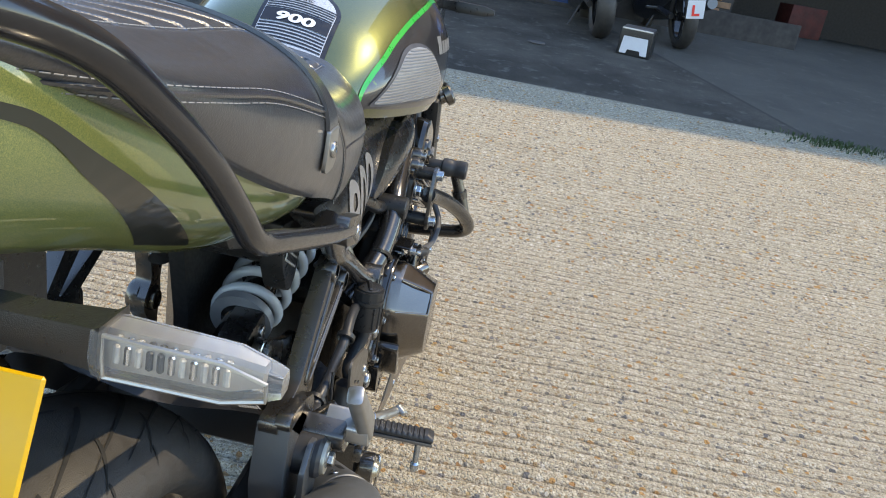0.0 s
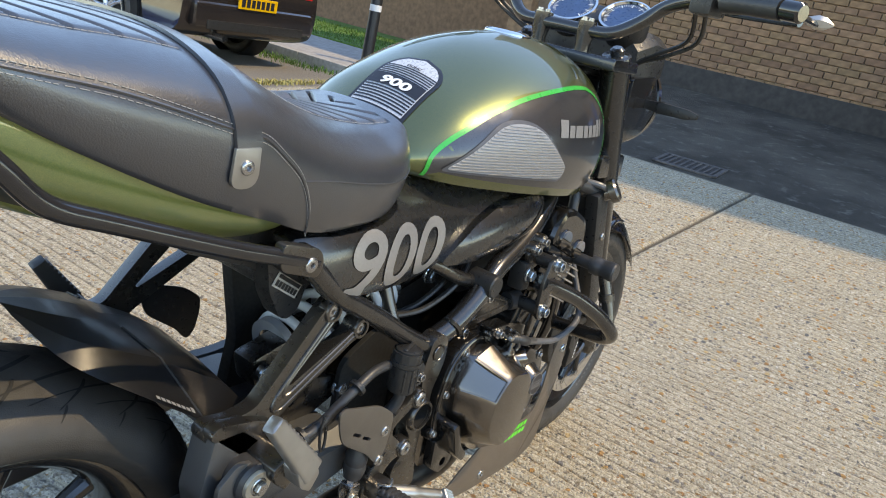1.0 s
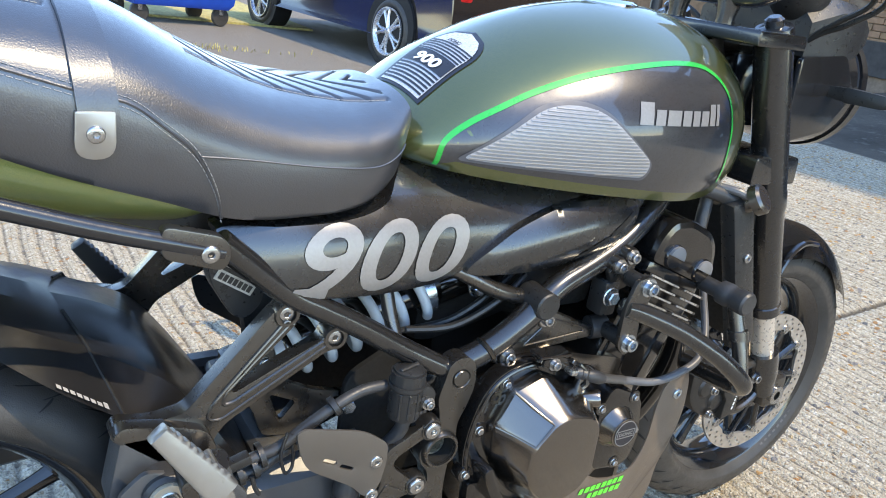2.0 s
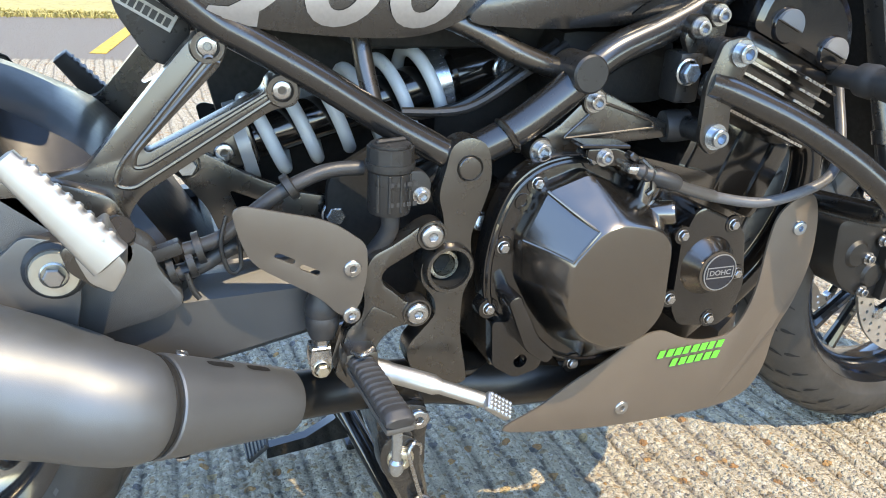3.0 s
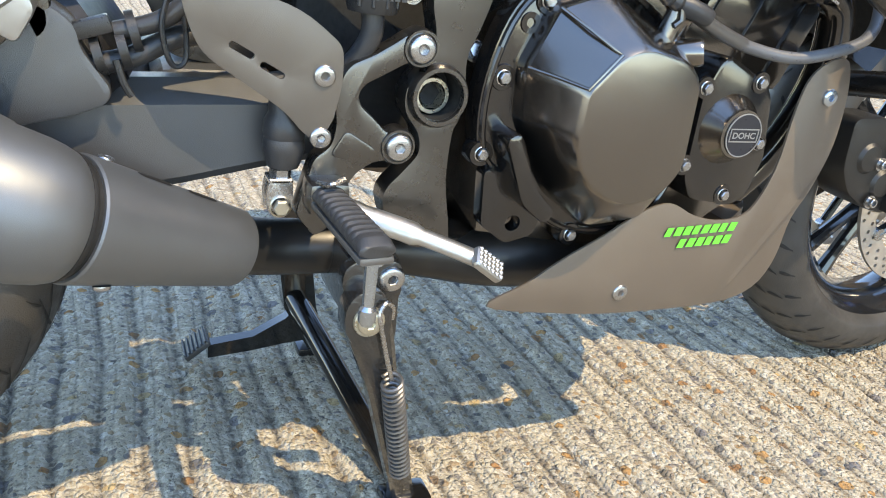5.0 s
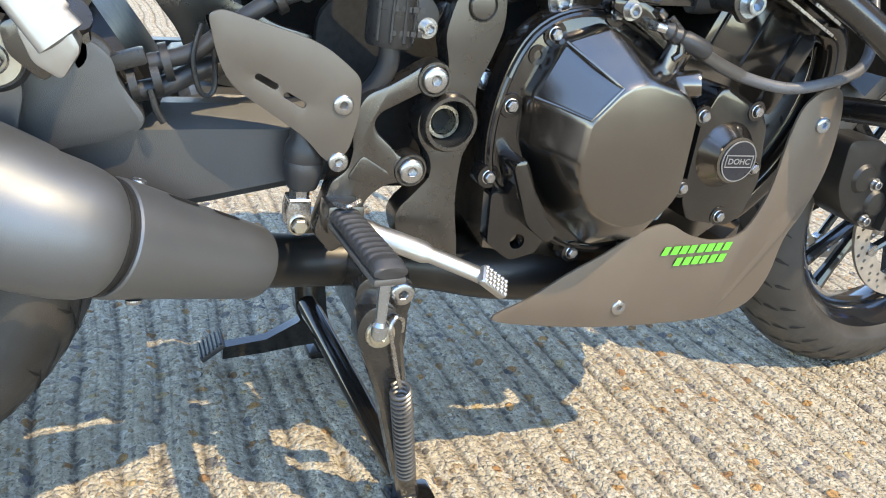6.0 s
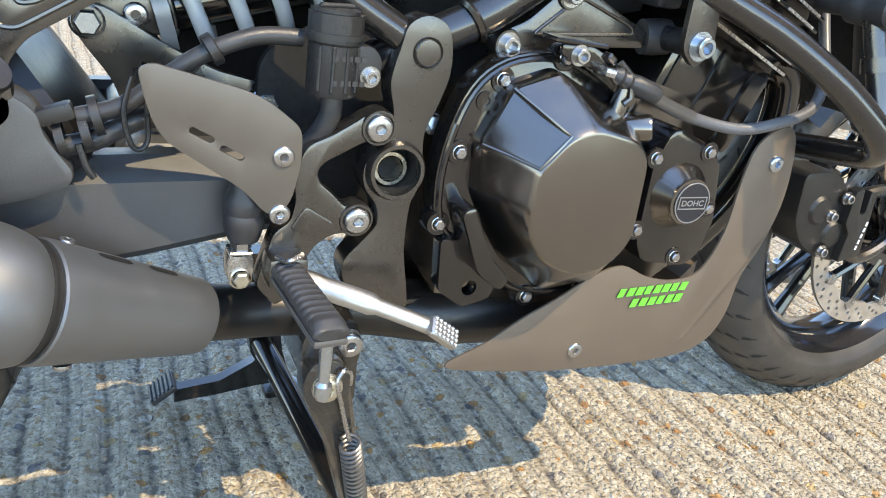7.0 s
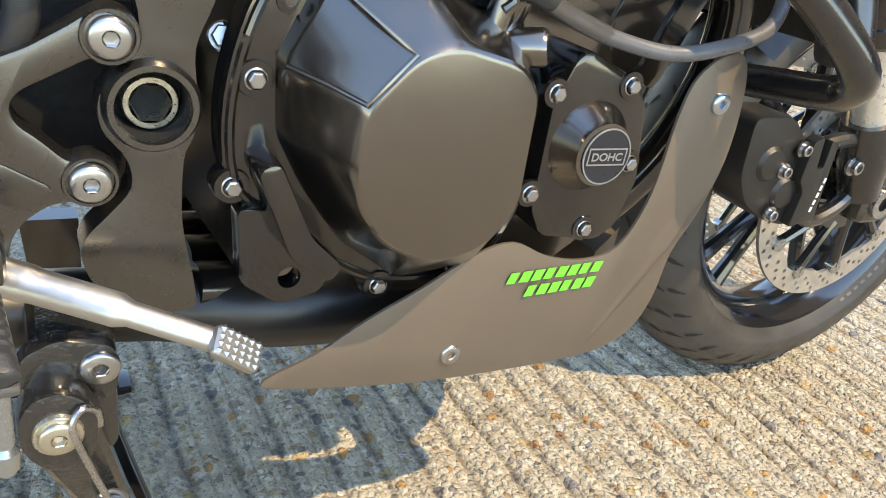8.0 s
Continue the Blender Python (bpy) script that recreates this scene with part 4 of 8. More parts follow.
def build_wheel(name, at, R, w, rim, disc, label):
    wheel = holder(name, bike, at)
    big = w > 0.15
    h = w * (0.30 if big else 0.50)
    tyre = part("tyre", lathe(tyre_profile(R, w, rim - 0.004, h), (0, 0, 0), 'Y', 96), RUBBER, wheel, "black road tyre", sharp=60)
    # tread slots
    sip = bmesh.new()
    def surf(a, yy, lift):
        q = max(-1.0, min(1.0, yy / (w / 2)))
        dr = h * math.sqrt(1 - q * q)
        nr, ny = dr / h ** 2, yy / (0.5 * w) ** 2
        k = lift / math.hypot(nr, ny)
        r = R - h + dr + nr * k
        return Vector((r * math.cos(a), yy + ny * k, r * math.sin(a)))
    turns = 24 if big else 36
    for k in range(turns):
        a0 = 2 * math.pi * k / turns
        for s in (-1, 1):
            kinds = ((0.05, 0.78, 0.62, 0.0058), (0.46, 0.84, 0.14, 0.0024), (0.80, 0.93, 0.03, 0.0016)) if big else ((0.08, 0.30, 0.06, 0.0032), (0.35, 0.56, 0.06, 0.0038), (0.60, 0.79, 0.06, 0.0040), (0.83, 0.965, 0.055, 0.0038))
            for j, (y0, y1, da, thick) in enumerate(kinds):
                rows = []
                for t in np.linspace(0, 1, 13):
                    yy = s * w / 2 * (y0 + (y1 - y0) * t)
                    aa = a0 + da * (t * t * 0.6 + t * 0.4) + (0.05 if s > 0 else 0) + j * (0.11 if big else 0.05)
                    hw = thick * (0.30 + 0.70 * math.sin(math.pi * min(0.95, t + 0.12))) / R
                    rows.append([surf(aa - hw, yy, 0.0008), surf(aa, yy, 0.0010), surf(aa + hw, yy, 0.0008)])
                loft(rows, bm=sip, closed=False)
    part("tread_groove", sip, DARK, tyre, "dark slots of the tread")["kind"] = "stuff"
    # raised grey marks round the sidewall, as plain bars
    bars_ = bmesh.new()
    ra, ya_, rb, yb_ = R - h - w * 0.063, w * 0.492, rim - 0.004, w * 0.36
    for a0, count in ((2.98, 7), (5.3, 8)):
        for k in range(count):
            a = a0 + k * 0.062
            for r0_, r1_, wa in ((0.40, 0.58, 0.017),):
                q = [(ra + (rb - ra) * f, -(ya_ + (yb_ - ya_) * f) - 0.0012, a + da) for f, da in ((r0_, -wa), (r1_, -wa), (r1_, wa), (r0_, wa))]
                bars_.faces.new([bars_.verts.new((r_ * math.cos(g), y_, r_ * math.sin(g))) for r_, y_, g in q])
    part("sidewall_mark", bars_, SIDEWALL_GREY, tyre, "worn grey sidewall marks")["kind"] = "stuff"
    p = w * 0.36
    rimb = lathe([(rim - 0.001, -p - 0.004), (rim + 0.004, -p - 0.002), (rim + 0.003, -p + 0.004), (rim - 0.012, -p + 0.010), (rim - 0.020, -p * 0.45), (rim - 0.020, p * 0.45),
                  (rim - 0.012, p - 0.010), (rim + 0.003, p - 0.004), (rim + 0.004, p + 0.002), (rim - 0.001, p + 0.004),
                  (rim - 0.012, p - 0.002), (rim - 0.030, p * 0.5), (rim - 0.032, 0), (rim - 0.030, -p * 0.5), (rim - 0.012, -p + 0.002), (rim - 0.001, -p - 0.004)], (0, 0, 0), 'Y', 72)
    part("rim", rimb, DEEP_BLACK, wheel, "gloss black cast rim", sharp=50)
    part("hub", lathe([(0.012, -0.07), (0.030, -0.07), (0.036, -0.05), (0.030, -0.03), (0.030, 0.03), (0.036, 0.05), (0.030, 0.07), (0.012, 0.07)], (0, 0, 0), 'Y', 32), DEEP_BLACK, wheel)
    for k in range(5):
        a0 = 2 * math.pi * k / 5 + 0.25
        for s in (-1, 1):
            a1 = a0 + s * 0.24
            i0, i1 = Vector((0.030 * math.cos(a0 + s * 0.25), s * 0.006, 0.030 * math.sin(a0 + s * 0.25))), Vector(((rim - 0.026) * math.cos(a1), s * 0.010, (rim - 0.026) * math.sin(a1)))
            path = [i0.lerp(i1, t) for t in (0, 0.25, 0.5, 0.75, 1)]
            part("spoke", tube(path, [0.013, 0.011, 0.010, 0.010, 0.013], 10), DEEP_BLACK, wheel)
    for y, r0 in disc:
        rotor = bmesh.new()
        holes = []
        for k in range(30):
            a = 2 * math.pi * k / 30
            for j, rr in enumerate((0.128, 0.136, 0.1435)):
                if rr + 0.004 < r0:
                    holes.append(disc_loop((r0 - 0.150 + rr) * math.cos(a + j * 0.07 + (k % 2) * 0.02), (r0 - 0.150 + rr) * math.sin(a + j * 0.07 + (k % 2) * 0.02), 0.0032, 7))
        inner = [((r0 - 0.034 + (0.006 if k % 6 < 3 else 0)) * math.cos(-2 * math.pi * k / 60), (r0 - 0.034 + (0.006 if k % 6 < 3 else 0)) * math.sin(-2 * math.pi * k / 60)) for k in range(60)]
        outer = [(r0 * math.cos(2 * math.pi * k / 90), r0 * math.sin(2 * math.pi * k / 90)) for k in range(90)]
        plate(outer, -0.0025, 0.0025, 0, [inner] + holes, rotor)
        ob = obj("rotor", rotor, DISC, wheel, "drilled steel brake rotor")
        ob.location = (0, y, 0)
        part("disc_carrier", lathe([(0.030, -0.004), (0.055, -0.004), (0.055, 0.004), (0.030, 0.004)], (0, y, 0), 'Y', 30), DEEP_BLACK, wheel, "black disc carrier")
        for k in range(10):
            a = 2 * math.pi * k / 10
            part("carrier_arm", tube([(0.045 * math.cos(a + 0.25), y, 0.045 * math.sin(a + 0.25)), ((r0 - 0.030) * math.cos(a), y, (r0 - 0.030) * math.sin(a))], 0.0065, 8), DEEP_BLACK, wheel)
            part("disc_button", lathe([(0, -0.006), (0.009, -0.006), (0.009, 0.006), (0, 0.006)], ((r0 - 0.030) * math.cos(a), y, (r0 - 0.030) * math.sin(a)), 'Y', 14), STEEL, wheel)
    return wheel


FRONT, REAR = Vector((1.470, 0.0, 0.298)), Vector((0.070, -0.012, 0.292))
front_wheel = build_wheel("front_wheel", FRONT, 0.299, 0.120, 0.2195, [(-0.068, 0.150), (0.068, 0.150)], "front")
rear_wheel = build_wheel("rear_wheel", REAR, 0.2925, 0.180, 0.2130, [(-0.082, 0.110)], "rear")

# ---- front end ----
fork = holder("front_fork", bike)
for s in (-1, 1):
    top, low = Vector((1.168, s * 0.098, 0.966)), Vector((1.438, s * 0.098, 0.312))
    d = (low - top).normalized()
    part("fork_tube", lathe([(0, 0), (0.027, 0.0), (0.0285, 0.01), (0.0285, 0.27), (0.0295, 0.275), (0.0295, 0.30), (0.027, 0.31), (0.0265, 0.50), (0.0285, 0.502), (0.0285, 0.520), (0.024, 0.525), (0, 0.525)],
                            top, turn=along(d), seg=28), TUBE_BLACK, fork, "satin black upper fork tube")
    part("fork_slider", lathe([(0.0205, 0.52), (0.0205, 0.64)], top, turn=along(d), seg=24), mat("pale_gold_chrome", (0.66, 0.60, 0.52), 0.32, 0.6, 0.05, 40) if s < 0 else bpy.data.materials["pale_gold_chrome"], fork, "bright pale gold fork slider")
    part("fork_foot", lathe([(0.0, 0.615), (0.029, 0.615), (0.030, 0.625), (0.030, 0.665), (0.026, 0.690), (0.024, 0.715), (0, 0.72)], top, turn=along(d), seg=24), TUBE_BLACK, fork, "black fork foot")
    part("fork_cap", lathe([(0.018, -0.004), (0.021, -0.004), (0.021, 0.0), (0.014, 0.002), (0.014, 0.012), (0.009, 0.016), (0, 0.016)], top, turn=along(-d), seg=20), TUBE_BLACK, fork)
    part("caliper", plate(rounded([(1.205, 0.400), (1.265, 0.402), (1.312, 0.362), (1.326, 0.294), (1.315, 0.272), (1.270, 0.284), (1.234, 0.303), (1.212, 0.335)], 0.014), s * 0.108, s * 0.050, 0.007), CALIPER_BLACK, fork, "black front brake caliper")
    part("caliper_lobe", lathe([(0, 0.006), (0.016, 0.004), (0.020, 0.0), (0.021, -0.02), (0, -0.02)], (1.250, s * 0.108, 0.350), turn=along((0, s, 0)), seg=24), CALIPER_BLACK, fork)
    part("caliper_lobe", lathe([(0, 0.006), (0.016, 0.004), (0.020, 0.0), (0.021, -0.02), (0, -0.02)], (1.288, s * 0.108, 0.316), turn=along((0, s, 0)), seg=24), CALIPER_BLACK, fork)
    for cx, cz in ((1.272, 0.294), (1.268, 0.344), (1.287, 0.368)):
        bolt(fork, (cx, s * 0.113, cz), 0.0065, "cap", (0, s, 0))
    part("caliper_bridge", plate(rounded([(1.302, 0.279), (1.341, 0.287), (1.337, 0.330), (1.333, 0.376), (1.320, 0.380), (1.322, 0.348), (1.312, 0.348), (1.306, 0.384), (1.292, 0.378), (1.292, 0.335), (1.304, 0.320)], 0.004), s * 0.120, s * 0.106, 0.002), CALIPER_BLACK, fork, "black caliper bridge")
    for k in range(5):
        part("bridge_mark", block((0.006, 0.0006, 0.0035), (1.3275 + 0.0012 * k, s * 0.1204, 0.300 + 0.0085 * k), Matrix.Rotation(radians(-80), 3, 'Y'), 0, 1), WHITE_INK, fork)
    part("caliper_arm", tube(spline([(1.335, s * 0.100, 0.290), (1.365, s * 0.100, 0.275), (1.405, s * 0.100, 0.290), (1.432, s * 0.098, 0.315)], 5), 0.009, 10), FRAME_BLACK, fork, "black caliper arm")
    part("caliper_arm", tube(spline([(1.325, s * 0.100, 0.365), (1.355, s * 0.100, 0.372), (1.395, s * 0.100, 0.375)], 5), 0.009, 10), FRAME_BLACK, fork, "black caliper arm")
    bolt(fork, (1.392, s * 0.108, 0.345), 0.0085, "cap", (0, s, 0))
part("axle_end", lathe([(0.009, 0.0), (0.019, 0.0), (0.019, 0.018), (0.009, 0.018)], (1.462, -0.104, 0.300), turn=along((0, -1, 0)), seg=24), STEEL, fork, "bright hollow front axle end")
part("axle_clamp", block((0.055, 0.04, 0.07), (1.462, -0.098, 0.306), None, 0.014, 3), FRAME_BLACK, fork)
part("axle_clamp", block((0.055, 0.04, 0.07), (1.462, 0.098, 0.306), None, 0.014, 3), FRAME_BLACK, fork)
rows = []
for k in range(19):
    a = radians(28 + 118 * k / 18)
    r = 0.322
    rows.append([(FRONT.x + (r - 0.055 * abs(q) ** 2.4) * math.cos(a), q * 0.070, FRONT.z + (r - 0.055 * abs(q) ** 2.4) * math.sin(a)) for q in np.linspace(-1, 1, 13)])
bm = loft(rows, closed=False)
bmesh.ops.solidify(bm, geom=bm.faces[:], thickness=0.003)
part("front_fender", bm, DEEP_BLACK, fork, "gloss black front mudguard", sharp=60)
for s in (-1, 1):
    part("fender_stay", tube(spline([(1.38, s * 0.086, 0.50), (1.42, s * 0.080, 0.57), (1.47, s * 0.072, 0.595), (1.52, s * 0.07, 0.59)], 5), 0.006, 8), DEEP_BLACK, fork)
part("top_clamp", plate(rounded([(1.10, 0.938), (1.215, 0.938), (1.21, 0.960), (1.10, 0.960)], 0.006), -0.128, 0.128, 0.004), TUBE_BLACK, fork, "black top fork clamp")
part("lower_clamp", plate(rounded([(1.19, 0.73), (1.305, 0.73), (1.30, 0.775), (1.19, 0.775)], 0.008), -0.118, 0.118, 0.004), TUBE_BLACK, fork)
steer = part("steering_head", lathe([(0, 0), (0.035, 0), (0.035, 0.20), (0, 0.20)], (1.13, 0, 0.94), turn=along((0.42, 0, -0.9)), seg=20), MATT_BLACK, fork)

bars = holder("handlebar", bike)
side = [(1.118, -0.05, 0.998), (1.124, -0.095, 1.002), (1.142, -0.135, 1.030), (1.150, -0.175, 1.066), (1.135, -0.235, 1.085), (1.088, -0.320, 1.088), (1.058, -0.388, 1.088)]
path = spline([(x, y, z) for x, y, z in reversed(side)] + [(1.118, 0.0, 0.998)] + [(x, -y, z) for x, y, z in side], 6)
part("bar", tube(path, 0.0125, 14), TUBE_BLACK, bars, "satin black handlebar")
for s in (-1, 1):
    part("riser", lathe([(0, 0), (0.016, 0), (0.014, 0.03), (0.018, 0.05), (0.018, 0.075), (0.0, 0.075)], (1.120, s * 0.047, 0.940), 'Z', 20), TUBE_BLACK, bars)
    for dx in (-0.014, 0.014):
        bolt(bars, (1.118 + dx, s * 0.047, 1.015), 0.0055, "cap", (0, 0, 1))
    part("grip", tube([(1.108, s * 0.285, 1.0865), (1.088, s * 0.325, 1.088), (1.058, s * 0.388, 1.088)], [0.0175, 0.0165, 0.0175], 18), SOFT_RUBBER, bars, "black rubber grip")
    part("bar_end", lathe([(0, 0), (0.016, 0), (0.016, 0.028), (0.012, 0.032), (0, 0.032)], (1.056, s * 0.391, 1.088), turn=along((-0.43, s, -0.05)), seg=18), DEEP_BLACK, bars)
    part("switch_box", block((0.045, 0.05, 0.05), (1.126, s * 0.252, 1.086), Matrix.Rotation(s * 0.4, 3, 'Z'), 0.01), MATT_BLACK, bars)
    lev = spline([(1.148, s * 0.235, 1.078), (1.172, s * 0.265, 1.076), (1.160, s * 0.340, 1.076), (1.135, s * 0.400, 1.078)], 6)
    part("lever", tube(lev, 0.0075, 10, flat=0.7), DEEP_BLACK, bars, "black lever")
    part("guard_arm", tube(spline([(1.055, s * 0.398, 1.088), (1.075, s * 0.412, 1.084), (1.115, s * 0.420, 1.082), (1.130, s * 0.424, 1.082)], 5), 0.008, 10, flat=0.6), DEEP_BLACK, bars, "black lever guard")
    part("lever_tip", tube([(1.126, s * 0.410, 1.084), (1.132, s * 0.424, 1.084), (1.136, s * 0.436, 1.084), (1.140, s * 0.448, 1.084)], [0.006, 0.0115, 0.010, 0.002], 6), SILVER, bars, "bright diamond lever guard tip")
    for q, dy in enumerate((0.0, 0.018)):
        cab = spline([(1.150, s * (0.225 + dy), 1.072), (1.215, s * (0.205 + dy), 1.020), (1.235, s * (0.150 + dy), 0.985), (1.25, s * 0.10, 0.95), (1.24, s * 0.06, 0.86)], 7)
        part("cable", tube(cab, 0.0042, 8), MATT_BLACK, bars, "black control cable")
for s, nm in ((-1, "dial"), (1, "dial")):
    turn = along((-0.62, 0, 0.78))
    at = Vector((1.250, s * 0.058, 1.036))
    g = part("dial_case", lathe([(0, -0.04), (0.042, -0.04), (0.050, -0.005), (0.050, 0.004)], at, turn=turn, seg=36), MATT_BLACK, bars)
    part("dial_ring", lathe([(0.050, 0.0), (0.0505, 0.007), (0.046, 0.008), (0.044, 0.003)], at, turn=turn, seg=48), CHROME, bars, "chrome dial ring")
    part("dial_face", lathe([(0.0455, 0.002), (0, 0.002)], at, turn=turn, seg=36), DIAL, bars, "dark blue instrument dial")
    ticks = bmesh.new()
    for k in range(40):
        a = radians(-40 + 260 * k / 39)
        p0, p1 = (Vector((r * math.cos(a), r * math.sin(a), 0.0032)) for r in ((0.035 if k % 5 else 0.031), 0.041))
        w = Vector((-math.sin(a), math.cos(a), 0)) * (0.0005 if k % 5 else 0.001)
        ticks.faces.new([ticks.verts.new(at + turn @ q) for q in (p0 - w, p0 + w, p1 + w, p1 - w)])
    part("dial_ticks", ticks, WHITE_INK, bars)
part("dial_centre", block((0.05, 0.05, 0.012), (1.250, 0, 1.032), Matrix.Rotation(radians(-38), 3, 'Y'), 0.004), MATT_BLACK, bars)
lamp = part("headlamp_shell", lathe([(0, 0), (0.05, 0.004), (0.085, 0.025), (0.100, 0.06), (0.104, 0.12), (0.102, 0.16)], (1.270, 0, 0.888), turn=along((1, 0, -0.08)), seg=40), DEEP_BLACK, bike, "gloss black round headlamp shell")
part("headlamp_rim", lathe([(0.100, 0.0), (0.106, 0.002), (0.106, 0.018), (0.096, 0.022)], (1.428, 0, 0.876), turn=along((1, 0, -0.08)), seg=40), DEEP_BLACK, lamp, "gloss black headlamp rim")
part("headlamp_glass", lathe([(0.098, 0.0), (0.07, 0.014), (0, 0.022)], (1.446, 0, 0.8745), turn=along((1, 0, -0.08)), seg=40), LENS, lamp, "clear headlamp glass")
part("dial_cowl", loft([[(x, y * w, z) for y, z in ((-1, z0), (1, z0), (1, z1 - 0.02), (0.8, z1), (-0.8, z1), (-1, z1 - 0.02))] for x, w, z0, z1 in ((1.245, 0.105, 0.93, 1.000), (1.30, 0.118, 0.91, 1.020), (1.36, 0.120, 0.94, 1.015), (1.41, 0.100, 0.96, 1.0))]), MATT_BLACK, lamp, "matt black cowl between dials and headlamp")
for s in (-1, 1):
    part("lamp_bracket", plate(rounded([(1.235, 0.80), (1.335, 0.82), (1.385, 0.88), (1.335, 0.94), (1.22, 0.93)], 0.012), s * 0.122, s * 0.114, 0.001), DEEP_BLACK, lamp, "black headlamp bracket")


def indicator(at, s, name, label, clear=True):
    """A slim tapering indicator lamp that points outwards along y: clear shell, dark well and bright facets."""
    h = part(name, loft([[(at[0] + 0.009 * a * k, at[1] + s * y, at[2] + 0.0095 * b * k) for a, b in ((-1, -1), (1, -1), (1.2, 0), (1, 1), (-1, 1), (-1.2, 0))]
                    for y, k in ((-0.075, 0.9), (-0.03, 0.9), (0.0, 1.1), (0.004, 1.35))]), MATT_BLACK, bike, label)
    sections = ((0.000, 1.05), (0.006, 1.12), (0.060, 1.0), (0.078, 0.62), (0.082, 0.5))
    rim_ = ((-1, -1), (0.8, -1), (1.1, 0), (0.8, 1), (-1, 1), (-1.25, 0))
    lens = loft([[(at[0] - 0.002 + 0.0095 * a * k, at[1] + s * y, at[2] + 0.0100 * b * k) for a, b in rim_] for y, k in sections])
    part("indicator_lens", lens, LENS if clear else MATT_BLACK, h, "clear indicator lens" if clear else "black indicator shell").visible_shadow = not clear
    if clear:
        well = loft([[(at[0] + 0.002 + 0.006 * a * k, at[1] + s * y, at[2] + 0.0072 * b * k) for a, b in rim_] for y, k in ((0.004, 1.0), (0.008, 1.05), (0.058, 0.95), (0.072, 0.5))])
        part("lamp_well", well, SILVER, h, "silvery lamp well")
        for k in range(11):
            part("reflector", block((0.003, 0.0030, 0.0085), (at[0] - 0.0058, at[1] + s * (0.010 + 0.0048 * k), at[2]), Matrix.Rotation(0.5 * (-1) ** k, 3, 'Z'), 0.0008, 1), MATT_BLACK if k in (3, 4) else (CHROME if k % 2 else PAPER), h, "bright reflector facet")
        edge = [(at[0] - 0.0125, at[1] + s * y, at[2] + z) for y, z in ((0.006, -0.010), (0.006, 0.010), (0.058, 0.0092), (0.077, 0.004), (0.077, -0.004), (0.058, -0.0092))]
        part("lens_rim", tube(edge + edge[:1], 0.0011, 6), SILVER, h, "pale moulded rim of the lens")
    return h


indicator((-0.100, -0.184, 0.808), -1, "rear_indicator", "black stalk of the rear indicator")
indicator((-0.100, 0.184, 0.808), 1, "rear_indicator", "black stalk of the rear indicator")
for s in (-1, 1):
    ob = indicator((1.322, s * 0.150, 0.884), s, "front_indicator", "black front indicator", False)

# ---- number plate and its holder ----
hold = part("plate_holder", loft([[(x, -w, z0), (x, w, z0), (x, w, z1), (x, -w, z1)] for x, w, z0, z1 in
            ((0.06, 0.05, 0.70, 0.76), (-0.02, 0.06, 0.735, 0.79), (-0.09, 0.13, 0.785, 0.83), (-0.125, 0.125, 0.785, 0.825), (-0.14, 0.06, 0.76, 0.80))]), MATT_BLACK, bike, "matt black plate holder under the tail")
turn = Matrix.Rotation(radians(24), 3, 'Y')
part("number_plate", block((0.003, 0.229, 0.165), (-0.154, -0.0555, 0.722), turn, 0.0012, 1), YELLOW_PLATE, bike, "yellow number plate")
for r in range(2):
    for k in range(4):
        part("plate_bar", block((0.0008, 0.030, 0.045), Vector((-0.154, -0.0555, 0.722)) + turn @ Vector((-0.0021, -0.050 + 0.042 * k, 0.036 - 0.072 * r)), turn, 0, 1), BLACK_INK, bike, "plain black bar on the plate")


# ---- frame ----
fr = holder("chassis", bike)
def both(name, path, r, material=FRAME_BLACK, label="", seg=16):
    for s in (-1, 1):
        part(name, tube([(x, s * y, z) for x, y, z in path], r, seg), material, fr, label)
both("rear_tube", spline([(0.350, 0.165, 0.712), (0.42, 0.160, 0.652), (0.457, 0.160, 0.630), (0.51, 0.160, 0.600), (0.575, 0.162, 0.560), (0.637, 0.168, 0.527)], 6), 0.0135, TUBE_BLACK, "satin black rear frame tube")
both("main_tube", spline([(0.610, 0.140, 0.503), (0.645, 0.158, 0.525), (0.690, 0.168, 0.550), (0.735, 0.170, 0.582), (0.765, 0.167, 0.606), (0.795, 0.163, 0.624), (0.840, 0.158, 0.641), (0.886, 0.152, 0.661), (0.930, 0.144, 0.688), (0.967, 0.134, 0.718), (1.005, 0.115, 0.758), (1.055, 0.06, 0.84)], 7), 0.0165, TUBE_BLACK, "thick satin black main frame tube")
both("cross_link", spline([(0.58, 0.105, 0.668), (0.652, 0.138, 0.642), (0.70, 0.150, 0.619), (0.745, 0.150, 0.604)], 5), 0.0105)
both("spring_stay", spline([(0.563, 0.160, 0.565), (0.556, 0.14, 0.61), (0.553, 0.12, 0.66)], 5), 0.0085)
for s in (-1, 1):
    part("tube_cap", lathe([(0, 0.0), (0.016, 0.0), (0.0180, -0.002), (0.0180, -0.045), (0, -0.045)], (0.7565, s * 0.190, 0.606), turn=along((0, s, 0)), seg=28), MATT_BLACK, fr, "round black frame cap")
    part("weld_bead", lathe([(0.0165, 0), (0.0195, 0.003), (0.0165, 0.006)], (0.683, s * 0.171, 0.546), turn=along((0.8, 0, 0.55)), seg=20), FRAME_BLACK, fr)
